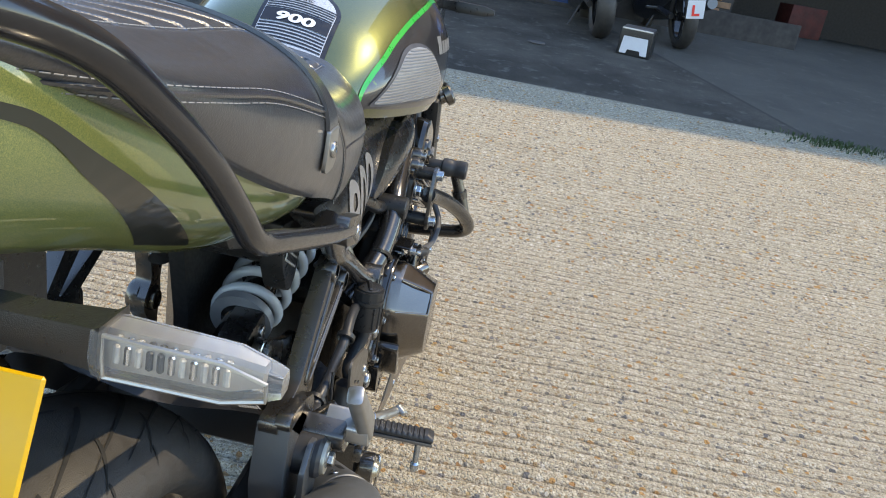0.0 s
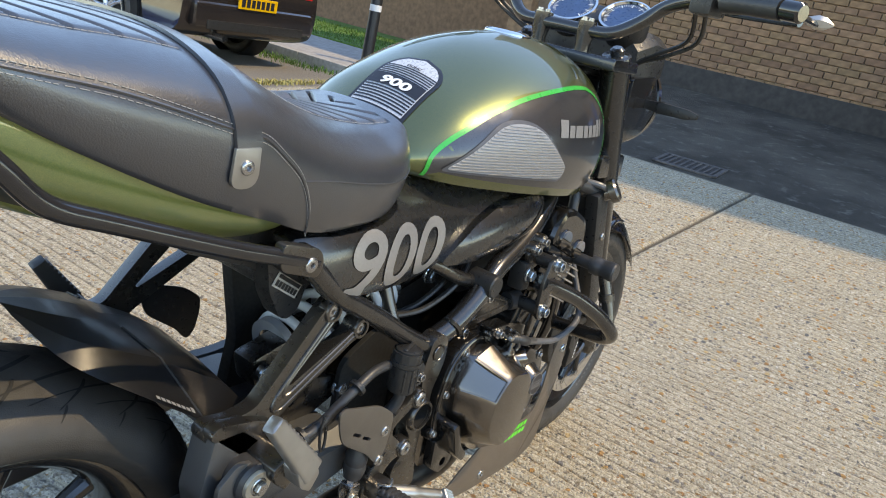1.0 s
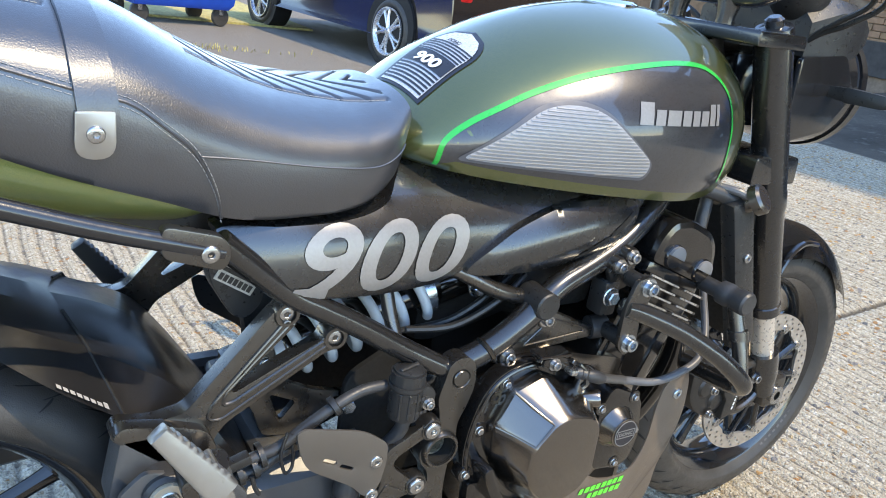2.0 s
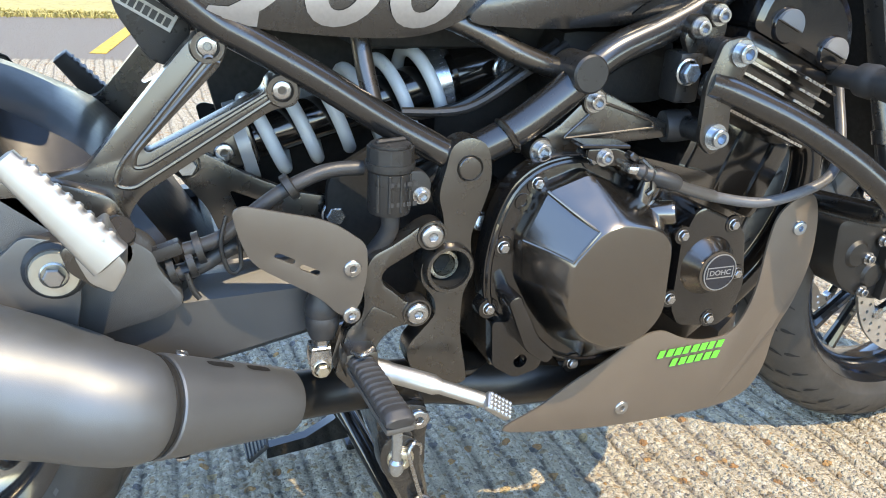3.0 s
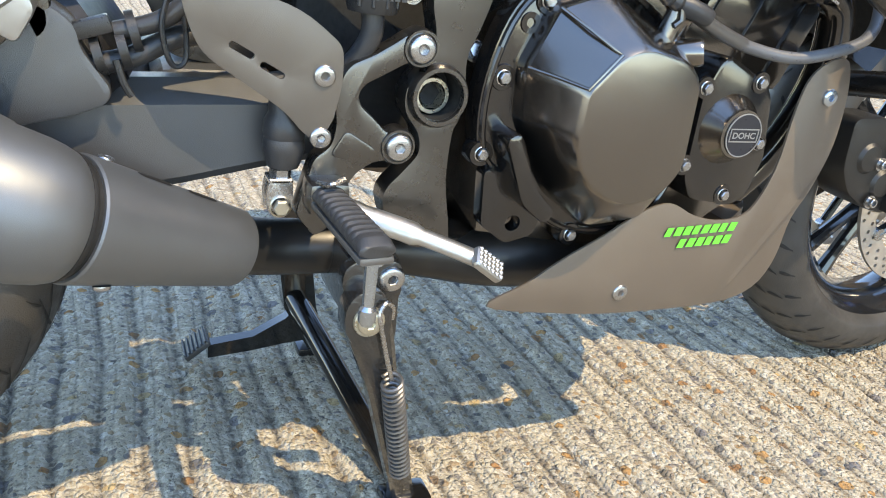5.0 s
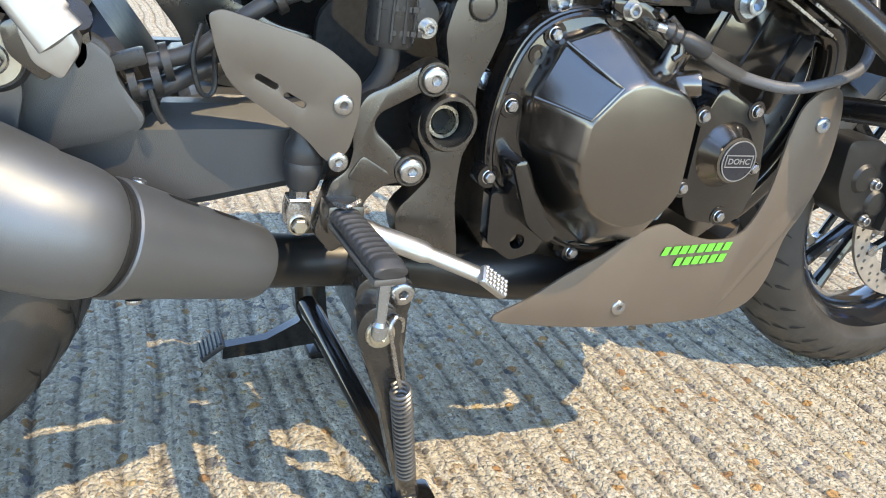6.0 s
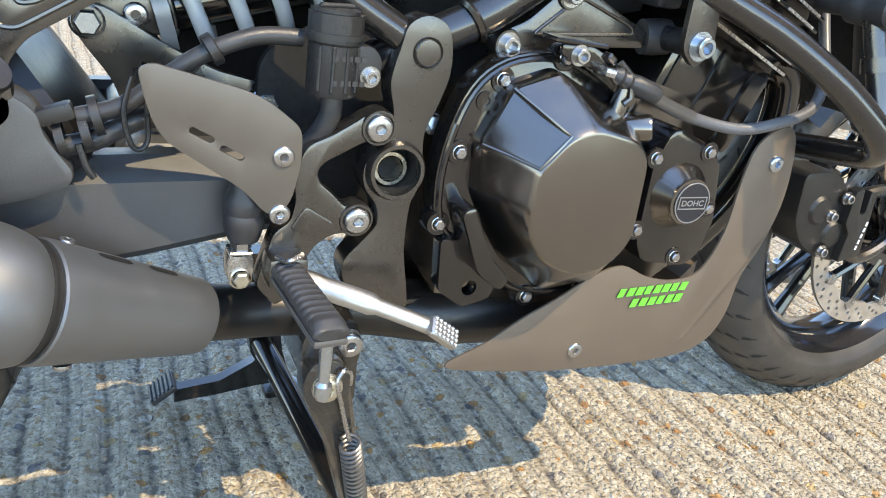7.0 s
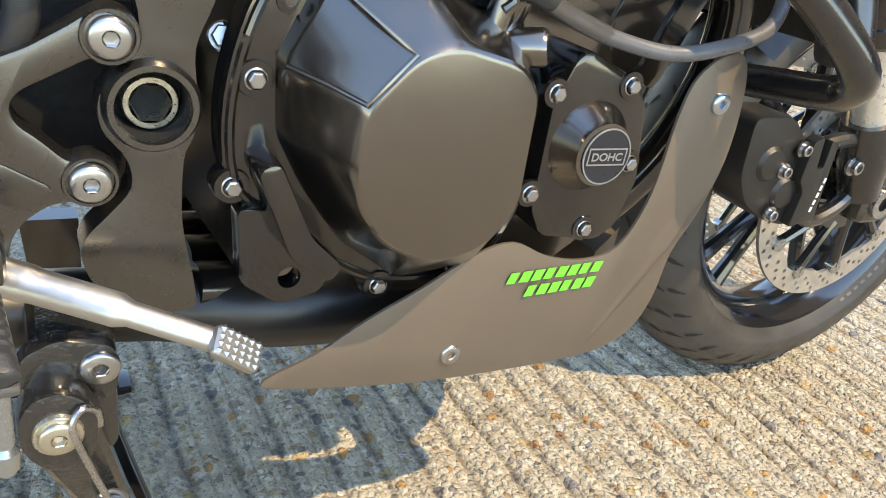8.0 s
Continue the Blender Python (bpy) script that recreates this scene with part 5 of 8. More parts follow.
# cast pivot plate
PIV = spline([(0.622, 0.523), (0.628, 0.543), (0.645, 0.550), (0.662, 0.540), (0.667, 0.510), (0.660, 0.482), (0.651, 0.457), (0.653, 0.428), (0.651, 0.408), (0.646, 0.394), (0.646, 0.354), (0.654, 0.311), (0.652, 0.296),
              (0.620, 0.296), (0.601, 0.313), (0.592, 0.334), (0.594, 0.348), (0.606, 0.362), (0.618, 0.378), (0.616, 0.395), (0.604, 0.412), (0.603, 0.430), (0.613, 0.445), (0.622, 0.457), (0.622, 0.475), (0.617, 0.498)], 4, True)
for s in (-1, 1):
    p_ = part("pivot_plate", plate([tuple(q) for q in PIV], s * 0.183, s * 0.158, 0.004, [disc_loop(0.629, 0.426, 0.0198, 32)]), FRAME_BLACK, fr, "satin black cast pivot plate")
    part("pivot_boss", lathe([(0.0195, 0.001), (0.0200, 0.0065), (0.0232, 0.0065), (0.0252, 0.003), (0.0262, -0.003), (0.0262, -0.012), (0.0195, -0.012)], (0.629, s * 0.184, 0.426), turn=along((0, s, 0)), seg=40), FRAME_BLACK, fr, "raised ring of the pivot")
    part("pivot_bore", lathe([(0.0197, 0.004), (0.0192, -0.026), (0, -0.028)], (0.629, s * 0.184, 0.426), turn=along((0, s, 0)), seg=30), DARK, fr)
    nut = lathe([(0.0152, -0.016), (0.0152, 0.0), (0.0145, 0.0012), (0.0116, 0.0012)], (0.6305, s * 0.168, 0.4225), turn=along((0, s, 0)), seg=30)
    lathe([(0.0116, 0.0012), (0.0110, 0.0), (0.0110, -0.016)], (0.6305, s * 0.168, 0.4225), turn=along((0, s, 0)), seg=6, bm=nut)
    part("pivot_nut", nut, BRASS, fr, "dull zinc hollow pivot nut")
    part("plate_dimple", lathe([(0.0125, 0.001), (0.0115, -0.0005), (0.010, 0.0012), (0, 0.0022)], (0.645, s * 0.1835, 0.522), turn=along((0, s, 0)), seg=24), FRAME_BLACK, fr)

# ---- rider's foot bracket, heel guard, pedal, peg ----
foot = holder("foot_bracket", bike, (0, 0.012, 0))
def pipe(points, r, name, material=FRAME_BLACK, parent=None, label="", per=6, seg=12, flat=1.0):
    return part(name, tube(spline(points, per), r, seg, flat=flat), material, parent or foot, label)
ARM = rounded([(0.608, 0.476), (0.620, 0.468), (0.620, 0.455), (0.611, 0.450), (0.600, 0.452), (0.580, 0.441), (0.567, 0.434), (0.562, 0.427), (0.564, 0.418), (0.575, 0.409), (0.587, 0.397), (0.597, 0.398), (0.608, 0.390), (0.609, 0.378),
               (0.600, 0.372), (0.590, 0.374), (0.578, 0.373), (0.565, 0.364), (0.558, 0.353), (0.556, 0.340), (0.545, 0.318), (0.534, 0.311), (0.518, 0.331), (0.522, 0.347), (0.530, 0.376), (0.543, 0.386), (0.546, 0.402), (0.544, 0.417),
               (0.545, 0.427), (0.549, 0.441), (0.555, 0.449), (0.571, 0.456), (0.590, 0.468), (0.598, 0.474)], 0.005, 3)
part("bracket_casting", plate(ARM, -0.203, -0.185, 0.0045), FRAME_BLACK, foot, "satin black cast foot bracket")
part("bracket_web", plate(rounded([(0.542, 0.379), (0.554, 0.399), (0.580, 0.383), (0.568, 0.371)], 0.005), -0.2045, -0.200, 0.0014), FRAME_BLACK, foot)
# added black sheet: shade behind the bracket, put in as colour
part("foot_gap_fill", plate(rounded([(0.53, 0.50), (0.60, 0.54), (0.67, 0.50), (0.67, 0.34), (0.56, 0.34), (0.53, 0.38)], 0.02), -0.118, -0.110, 0.002), DARK, foot, "added black sheet for the shade behind the foot bracket")
for x, z in ((0.6080, 0.463), (0.5970, 0.3860)):
    part("bracket_eye", lathe([(0, -0.003), (0.0118, -0.003), (0.0122, 0.0), (0.0138, 0.0), (0.0150, -0.003), (0.0152, -0.016), (0, -0.016)], (x, -0.2045, z), turn=along((0, -1, 0)), seg=30), FRAME_BLACK, foot)
    bolt(foot, (x, -0.2055, z), 0.0108, "button")
HEEL = rounded([(0.432, 0.500), (0.441, 0.5045), (0.515, 0.486), (0.546, 0.462), (0.547, 0.436), (0.541, 0.405), (0.530, 0.392), (0.520, 0.397), (0.505, 0.414), (0.447, 0.452), (0.437, 0.476)], [0.004, 0.006, 0.02, 0.008, 0.01, 0.01, 0.008, 0.01, 0.02, 0.015, 0.02], 4)
def slot(cx, cz, a, hl, hw):
    a = radians(a)
    return [(cx + math.cos(a) * u - math.sin(a) * v, cz + math.sin(a) * u + math.cos(a) * v) for u, v in
            [((hl - hw) * (1 if math.cos(t) >= 0 else -1) + hw * math.cos(t), hw * math.sin(t)) for t in np.linspace(0.01, 2 * math.pi + 0.01, 16, endpoint=False)]]
part("heel_guard", plate(HEEL, -0.209, -0.206, 0.001, [slot(0.474, 0.4555, -27, 0.0095, 0.0026), slot(0.4955, 0.4425, -27, 0.0095, 0.0026)]), GUARD_GREY, foot, "dark grey heel guard with two slots")
part("heel_guard", plate(HEEL, 0.212, 0.209, 0.001), MATT_BLACK, foot, "black heel guard on the far side")
for x, z in ((0.533, 0.4405), (0.5325, 0.3945)):
    bolt(foot, (x, -0.209, z), 0.0082, "button")
# brake pedal and master cylinder
part("brake_pedal", tube(spline([(0.548, -0.208, 0.338), (0.568, -0.218, 0.334), (0.600, -0.232, 0.326), (0.635, -0.245, 0.315), (0.662, -0.253, 0.305)], 6), [0.011] * 6 + [0.010] * 8 + [0.0075] * 11, 12, flat=0.75), SILVER, foot, "bright alloy brake pedal")
tip, knurl = bmesh.new(), bmesh.new()
tip_turn = Matrix.Rotation(radians(36), 3, 'Y') @ Matrix.Rotation(radians(38), 3, 'X')
tip_at = Vector((0.664, -0.256, 0.304))
block((0.032, 0.019, 0.009), tip_at, tip_turn, 0.004, 3, tip)
for i in range(6):
    for j in range(4):
        q = tip_turn @ Vector((-0.0125 + 0.005 * i, -0.0066 + 0.0044 * j, 0.0044))
        lathe([(0.0027, 0), (0, 0.0017)], tip_at + q, turn=tip_turn, seg=4, bm=knurl)
pedal_end = part("pedal_tip", tip, SILVER, foot, "knurled bright pedal tip")
part("knurl", knurl, SILVER, pedal_end)["kind"] = "stuff"
part("master_cylinder", lathe([(0, -0.002), (0.012, -0.002), (0.0135, 0.002), (0.0150, 0.008), (0.0160, 0.012), (0.0160, 0.018), (0.0150, 0.021), (0.0160, 0.024), (0.0155, 0.034), (0.0125, 0.040), (0.0120, 0.060), (0, 0.060)], (0.510, -0.188, 0.368), 'Z', 28), SOFT_RUBBER, foot, "black rubber master cylinder boot")
part("clevis", plate(rounded([(0.498, 0.331), (0.496, 0.345), (0.498, 0.357), (0.516, 0.357), (0.517, 0.345), (0.514, 0.329), (0.506, 0.326)], 0.004), -0.199, -0.196, 0.0006), STEEL, foot, "zinc plated clevis cheek")
part("clevis", plate(rounded([(0.498, 0.331), (0.496, 0.345), (0.498, 0.357), (0.516, 0.357), (0.517, 0.345), (0.514, 0.329), (0.506, 0.326)], 0.004), -0.182, -0.179, 0.0006), STEEL, foot, "zinc plated clevis cheek")
part("clevis_bridge", block((0.0185, 0.020, 0.004), (0.507, -0.189, 0.3565), None, 0.001, 1), STEEL, foot)
part("lock_nut", lathe([(0.004, 0.0), (0.0085, 0.0), (0.0085, 0.006), (0.004, 0.006)], (0.508, -0.189, 0.3585), 'Z', 6), STEEL, foot, "zinc lock nut")
part("push_rod", lathe([(0, 0), (0.0042, 0), (0.0042, 0.016), (0, 0.016)], (0.508, -0.189, 0.358), 'Z', 12), STEEL, foot, "threaded push rod")
bolt(foot, (0.507, -0.200, 0.337), 0.007, "hex", (0, -1, 0), BRASS)
# rider's peg
peg = holder("rider_peg", bike)
a, b = Vector((0.5365, -0.203, 0.3530)), Vector((0.5460, -0.308, 0.3490))
dv = (b - a).normalized()
rows = []
for k in range(92):
    t = k / 91
    c = a.lerp(b, t)
    rib = 1.0 if 3 <= k % 7 or k > 78 else 0.76
    wd = (0.0122 + 0.0010 * t) * (0.80 if k in (0, 91) else 1)
    u = Vector((1, 0.09, 0)).normalized()
    v = u.cross(dv)
    v = v if v.z > 0 else -v
    hi = 0.0092 if k < 84 else 0.0092 - 0.0006 * (k - 84)
    rows.append([c + u * wd * math.copysign(abs(ca) ** 0.6, ca) + v * (hi * rib * abs(sa) ** 0.75 if sa > 0 else 0.0035 * sa) for ca, sa in ((math.cos(q), math.sin(q)) for q in np.linspace(0, 2 * math.pi, 24, endpoint=False))])
part("peg_rubber", loft(rows), SOFT_RUBBER, peg, "black ribbed rubber peg", sharp=45)
part("peg_core", block((0.0255, 0.104, 0.006), (a + b) / 2 + Vector((0, -0.001, -0.0062)), Matrix.Rotation(0.09, 3, 'Z') @ Matrix.Rotation(0.038, 3, 'X'), 0.0025), ALLOY_GREY, peg, "grey alloy peg underside")
part("feeler_bolt", lathe([(0, 0), (0.0085, 0), (0.0085, 0.007), (0.0048, 0.009), (0.0042, 0.040), (0.0064, 0.043), (0.0064, 0.052), (0.004, 0.056), (0, 0.056)], (0.5495, -0.288, 0.340), turn=along((0, 0.0, -1)), seg=16), BLUE_ZINC, peg, "blue zinc feeler bolt")
part("peg_hinge", block((0.032, 0.03, 0.026), (0.539, -0.198, 0.350), None, 0.006), FRAME_BLACK, peg)
part("peg_spring", tube(spline([(0.530, -0.206, 0.362), (0.536, -0.222, 0.366), (0.548, -0.215, 0.368)], 5), 0.0022, 8), STEEL, peg)

# ---- passenger hanger and peg ----
for s in (-1, 1):
    hang = holder("passenger_bracket", bike)
    peg_skin = SILVER if s < 0 else SOFT_RUBBER
    A_, B_, C_ = (0.424, 0.626), (0.481, 0.591), (0.318, 0.512)
    outer = rounded([(0.406, 0.626), (0.424, 0.644), (0.441, 0.630), (0.434, 0.612), (0.370, 0.546), (0.374, 0.543), (0.466, 0.590), (0.470, 0.602), (0.482, 0.608), (0.498, 0.596), (0.493, 0.577), (0.474, 0.576),
                     (0.366, 0.508), (0.355, 0.492), (0.350, 0.472), (0.334, 0.466), (0.314, 0.478), (0.306, 0.498), (0.258, 0.508), (0.254, 0.520), (0.260, 0.529), (0.296, 0.524), (0.325, 0.530)], 0.008, 3)
    part("hanger_casting", plate(outer, s * 0.163, s * 0.143, 0.006), FRAME_BLACK, hang, "satin black cast passenger peg hanger")
    rib_ = rounded([(0.424, 0.620), (0.352, 0.534), (0.346, 0.517), (0.360, 0.514), (0.474, 0.585)], [0.004, 0.02, 0.010, 0.02, 0.004], 5)
    rib_in = rounded([(0.429, 0.616), (0.364, 0.544), (0.361, 0.531), (0.372, 0.532), (0.470, 0.590)], [0.004, 0.010, 0.008, 0.010, 0.004], 5)
    for q in (rib_, rib_in):
        part("hanger_rib", tube([(p.x, s * 0.1635, p.y) for p in q], 0.0022, 8), FRAME_BLACK, hang, "raised edge of the hanger")
    web_ = [(p.x, p.y) for p in rib_] + [(p.x, p.y) for p in reversed(rib_in)]
    part("hanger_web", plate(web_, s * 0.1645, s * 0.160, 0.0008), FRAME_BLACK, hang, "flat web between the raised edges")
    for x, z in (A_, B_):
        part("hanger_eye", lathe([(0.0092, 0.003), (0.0128, 0.003), (0.0142, 0.0), (0.0142, -0.012), (0, -0.012)], (x, s * 0.163, z), turn=along((0, s, 0)), seg=26), FRAME_BLACK, hang)
        bolt(hang, (x, s * 0.161, z), 0.0090, "button", (0, s, 0))
    part("hanger_foot", plate(rounded([(0.253, 0.521), (0.263, 0.533), (0.313, 0.524), (0.345, 0.512), (0.356, 0.488), (0.359, 0.458), (0.347, 0.446), (0.336, 0.474), (0.300, 0.480)], 0.008), s * 0.176, s * 0.160, 0.004), FRAME_BLACK, hang, "satin black foot of the hanger")
    P0, P1 = Vector((0.343, s * 0.240, 0.484)), Vector((0.281, s * 0.232, 0.562))
    dd = (P1 - P0).normalized()
    v = Vector((0.15, s * 1.0, 0.05))
    v = (v - dd * v.dot(dd)).normalized()
    u = dd.cross(v)
    u = u if u.x > 0 else -u
    rows = []
    for k in range(65):
        t = k / 64
        c = P0.lerp(P1, t)
        wd = 0.0140 * (0.6 if k in (0, 64) else 1.0) * (1.15 - 0.45 * t)
        tooth = 0.0018 if (k // 3) % 2 and 8 < k < 58 else 0.0
        th = 0.0085 * (0.7 if k in (0, 64) else 1.0)
        ring = []
        for q in np.linspace(0, 2 * math.pi, 16, endpoint=False):
            ca, sa = math.cos(q), math.sin(q)
            ring.append(c + u * ((wd + (tooth if ca > 0.75 else 0)) * math.copysign(abs(ca) ** 0.4, ca)) + v * th * math.copysign(abs(sa) ** 0.4, sa))
        rows.append(ring)
    part("passenger_peg", loft(rows), peg_skin, hang, "folded silver cast passenger peg with toothed edge" if s < 0 else "folded black passenger peg", sharp=40)
    part("peg_knuckle", plate(rounded([(0.318, 0.492), (0.340, 0.508), (0.354, 0.480), (0.342, 0.460), (0.326, 0.470)], 0.005), s * 0.246, s * 0.196, 0.004), peg_skin, hang, "peg knuckle")
    part("knuckle_bracket", plate(rounded([(0.306, 0.488), (0.330, 0.500), (0.346, 0.470), (0.330, 0.452), (0.310, 0.470)], 0.006), s * 0.222, s * 0.170, 0.004), FRAME_BLACK, hang)
    part("peg_pin", lathe([(0, 0), (0.011, 0), (0.013, -0.003), (0.013, -0.03), (0, -0.03)], (0.350, s * 0.205, 0.495), turn=along((0.5, s * 0.7, 0.5)), seg=18), FRAME_BLACK, hang)
    part("silencer_lug", lathe([(0.0, 0.0), (0.020, 0.0), (0.0235, -0.004), (0.0235, -0.03), (0, -0.03)], (0.300, s * 0.205, 0.464), turn=along((0, s, 0)), seg=28), SOFT_RUBBER, hang, "black rubber bush")
    part("bush_washer", lathe([(0, 0.003), (0.0175, 0.003), (0.0185, 0.0), (0.0185, -0.004), (0, -0.004)], (0.300, s * 0.206, 0.464), turn=along((0, s, 0)), seg=28), mat("aged_washer", (0.55, 0.50, 0.40), 0.4, 0.7) if s < 0 else bpy.data.materials["aged_washer"], hang, "large steel washer")
    bolt(hang, (0.300, s * 0.209, 0.464), 0.0085, "hex", (0, s, 0))


# ---- swingarm, hugger, shock ----
arm = holder("swingarm", bike)
SHIELD_GREY = mat("dark_grey_shield_plastic", (0.104, 0.108, 0.113), 0.36, 0.55, 0.05, 30, 0.3, 1500, 0.03)
for s in (-1, 1):
    rows = []
    for x, z0, z1, y0, y1 in ((0.02, 0.300, 0.350, 0.118, 0.150), (0.10, 0.300, 0.372, 0.112, 0.152), (0.25, 0.316, 0.412, 0.110, 0.156), (0.36, 0.330, 0.420, 0.112, 0.158), (0.44, 0.344, 0.423, 0.112, 0.158), (0.50, 0.356, 0.424, 0.110, 0.156), (0.545, 0.362, 0.432, 0.108, 0.152)):
        c = 0.008
        rows.append([(x, s * y, z) for y, z in ((y0 + c, z0), (y1 - c, z0), (y1, z0 + c), (y1, z1 - 2 * c), (y1 - 2.5 * c, z1), (y0 + c, z1), (y0, z1 - c), (y0, z0 + c))])
    part("swingarm_leg", loft(rows), SWING_GREY, arm, "dark grey box-section swingarm", sharp=30)
part("swingarm_bridge", block((0.10, 0.24, 0.07), (0.47, 0, 0.39), None, 0.02, 3), SWING_GREY, arm)
part("side_shield", plate(rounded([(0.262, 0.398), (0.270, 0.392), (0.303, 0.394), (0.320, 0.390), (0.367, 0.401), (0.389, 0.410), (0.392, 0.420), (0.374, 0.447), (0.372, 0.460), (0.364, 0.469), (0.350, 0.477), (0.335, 0.490), (0.300, 0.520), (0.262, 0.520), (0.250, 0.450)], 0.006), -0.176, -0.140, 0.008), SHIELD_GREY, arm, "dark grey swingarm shield")
part("rocker_plate", plate(rounded([(0.391, 0.512), (0.400, 0.526), (0.416, 0.524), (0.459, 0.499), (0.500, 0.480), (0.548, 0.470), (0.552, 0.446), (0.492, 0.421), (0.435, 0.430), (0.420, 0.470), (0.400, 0.496)], 0.009), -0.092, -0.082, 0.002,
                           [rounded([(0.440, 0.486), (0.475, 0.470), (0.455, 0.446)], 0.006, 3)]), FRAME_BLACK, arm, "black cast rocker plate")
part("damper_bracket", block((0.075, 0.04, 0.042), (0.432, -0.058, 0.517), Matrix.Rotation(radians(-16), 3, 'Y'), 0.008), FRAME_BLACK, arm, "black damper end bracket")
bolt(arm, (0.404, -0.093, 0.512), 0.0105, "hex", (0, -1, 0), BLUE_ZINC)
bolt(arm, (0.439, -0.079, 0.518), 0.0095, "button")
bolt(arm, (0.539, -0.100, 0.457), 0.0105, "hex", (0, -1, 0), BLUE_ZINC)
part("axle_nut", lathe([(0.010, 0), (0.022, 0), (0.022, 0.02), (0.010, 0.022)], (0.070, -0.150, 0.292), turn=along((0, -1, 0)), seg=6), STEEL, arm)
# tyre hugger: folded sheet from the swingarm back over the tyre
HUGGER = mat("satin_black_hugger", (0.036, 0.036, 0.039), 0.32, 0.45, 0.05, 25, 0.05, 900, 0.03, 0.4, coat_rough=0.15)
def hug_row(c, sh, ri, lo):
    right = [Vector(lo), Vector(ri), Vector(ri).lerp(Vector(sh), 0.5), Vector(sh)]
    left = [Vector((p.x, -p.y, p.z)) for p in reversed(right)]
    return right + [Vector(c)] + left
def hug_piece(name, stations, label):
    rows = [hug_row(*st) for st in stations]
    n_ = len(rows[0])
    fine = list(zip(*[spline([r[k] for r in rows], 5) for k in range(n_)]))
    bm = loft(fine, closed=False)
    bmesh.ops.solidify(bm, geom=bm.faces[:], thickness=0.003)
    return bm
S_ = [((0.118, 0, 0.638), (0.119, -0.010, 0.637), (0.121, -0.020, 0.634), (0.123, -0.028, 0.629)),
      ((0.156, 0, 0.630), (0.158, -0.034, 0.626), (0.158, -0.070, 0.615), (0.150, -0.088, 0.597)),
      ((0.192, 0, 0.618), (0.197, -0.040, 0.612), (0.204, -0.088, 0.597), (0.206, -0.134, 0.565)),
      ((0.222, 0, 0.604), (0.231, -0.042, 0.597), (0.246, -0.092, 0.580), (0.274, -0.1435, 0.519))]
F_ = [((0.220, 0, 0.601), (0.229, -0.042, 0.594), (0.244, -0.092, 0.577), (0.272, -0.142, 0.516)),
      ((0.275, 0, 0.580), (0.280, -0.045, 0.572), (0.288, -0.103, 0.555), (0.300, -0.149, 0.478)),
      ((0.322, 0, 0.548), (0.326, -0.055, 0.540), (0.330, -0.112, 0.527), (0.325, -0.154, 0.446)),
      ((0.385, 0, 0.475), (0.383, -0.065, 0.468), (0.380, -0.135, 0.460), (0.365, -0.156, 0.420)),
      ((0.430, 0, 0.405), (0.430, -0.065, 0.400), (0.410, -0.140, 0.410), (0.395, -0.156, 0.395))]
hug = part("tyre_hugger", hug_piece("rear", S_, ""), HUGGER, bike, "satin black tyre hugger", sharp=9)
part("hugger_front", hug_piece("front", F_, ""), HUGGER, hug, "front section of the hugger", sharp=9)
for sy in (1, -1):
    part("hugger_seam", tube([(p[0], sy * p[1], p[2] + 0.0005) for p in S_[3][1:]], 0.0016, 6), DARK, hug)
bm = bmesh.new()
for k in range(8):
    t0, t1 = k / 8, (k + 0.72) / 8
    a0, a1 = Vector((0.216, -0.1340, 0.5635)), Vector((0.262, -0.1410, 0.5335))
    up_ = Vector((-0.0020, 0.0045, 0.0065)) * (0.5 if k < 7 else 0.75)
    p, q = a0.lerp(a1, t0), a0.lerp(a1, t1)
    out_ = Vector((-0.002, -0.003, 0.001))
    bm.faces.new([bm.verts.new(v + out_) for v in (p, q, q + up_, p + up_)])
part("hugger_mark", bm, SILVER_INK, hug, "small white maker's mark")
# shock absorber lying fore and aft
shock = holder("shock_absorber", bike)
s0, s1 = Vector((0.432, -0.045, 0.512)), Vector((0.722, -0.045, 0.596))
ax = (s1 - s0).normalized()
L = (s1 - s0).length
part("damper_body", lathe([(0, -0.02), (0.020, -0.02), (0.020, 0.02), (0.034, 0.025), (0.034, 0.035), (0.022, 0.04), (0.022, L - 0.05), (0.030, L - 0.05), (0.030, L + 0.03), (0, L + 0.03)], s0, turn=along(ax), seg=28), GLOSS_BLACK, shock, "black damper body")
part("spring_seat", lathe([(0.022, 0.022), (0.040, 0.022), (0.040, 0.034), (0.022, 0.034)], s0, turn=along(ax), seg=28), mat("grey_collar", (0.30, 0.31, 0.32), 0.4, 0.3), shock, "grey spring collar")
part("preload_ring", lathe([(0.022, L - 0.075), (0.036, L - 0.075), (0.037, L - 0.060), (0.022, L - 0.058)], s0, turn=along(ax), seg=14), BLUE_ZINC, shock, "blue zinc preload ring")
tn = along(ax)
hel = [s0 + tn @ Vector((0.038 * math.cos(a), 0.038 * math.sin(a), 0.036 + (L - 0.112) * a / (2 * math.pi * 5.6))) for a in np.linspace(0, 2 * math.pi * 5.6, 150)]
part("coil_spring", tube(hel, 0.0068, 12), SPRING, shock, "pale grey coil spring")
bolt(shock, (0.717, -0.092, 0.596), 0.012, "hex", (0, -1, 0), BLUE_ZINC)

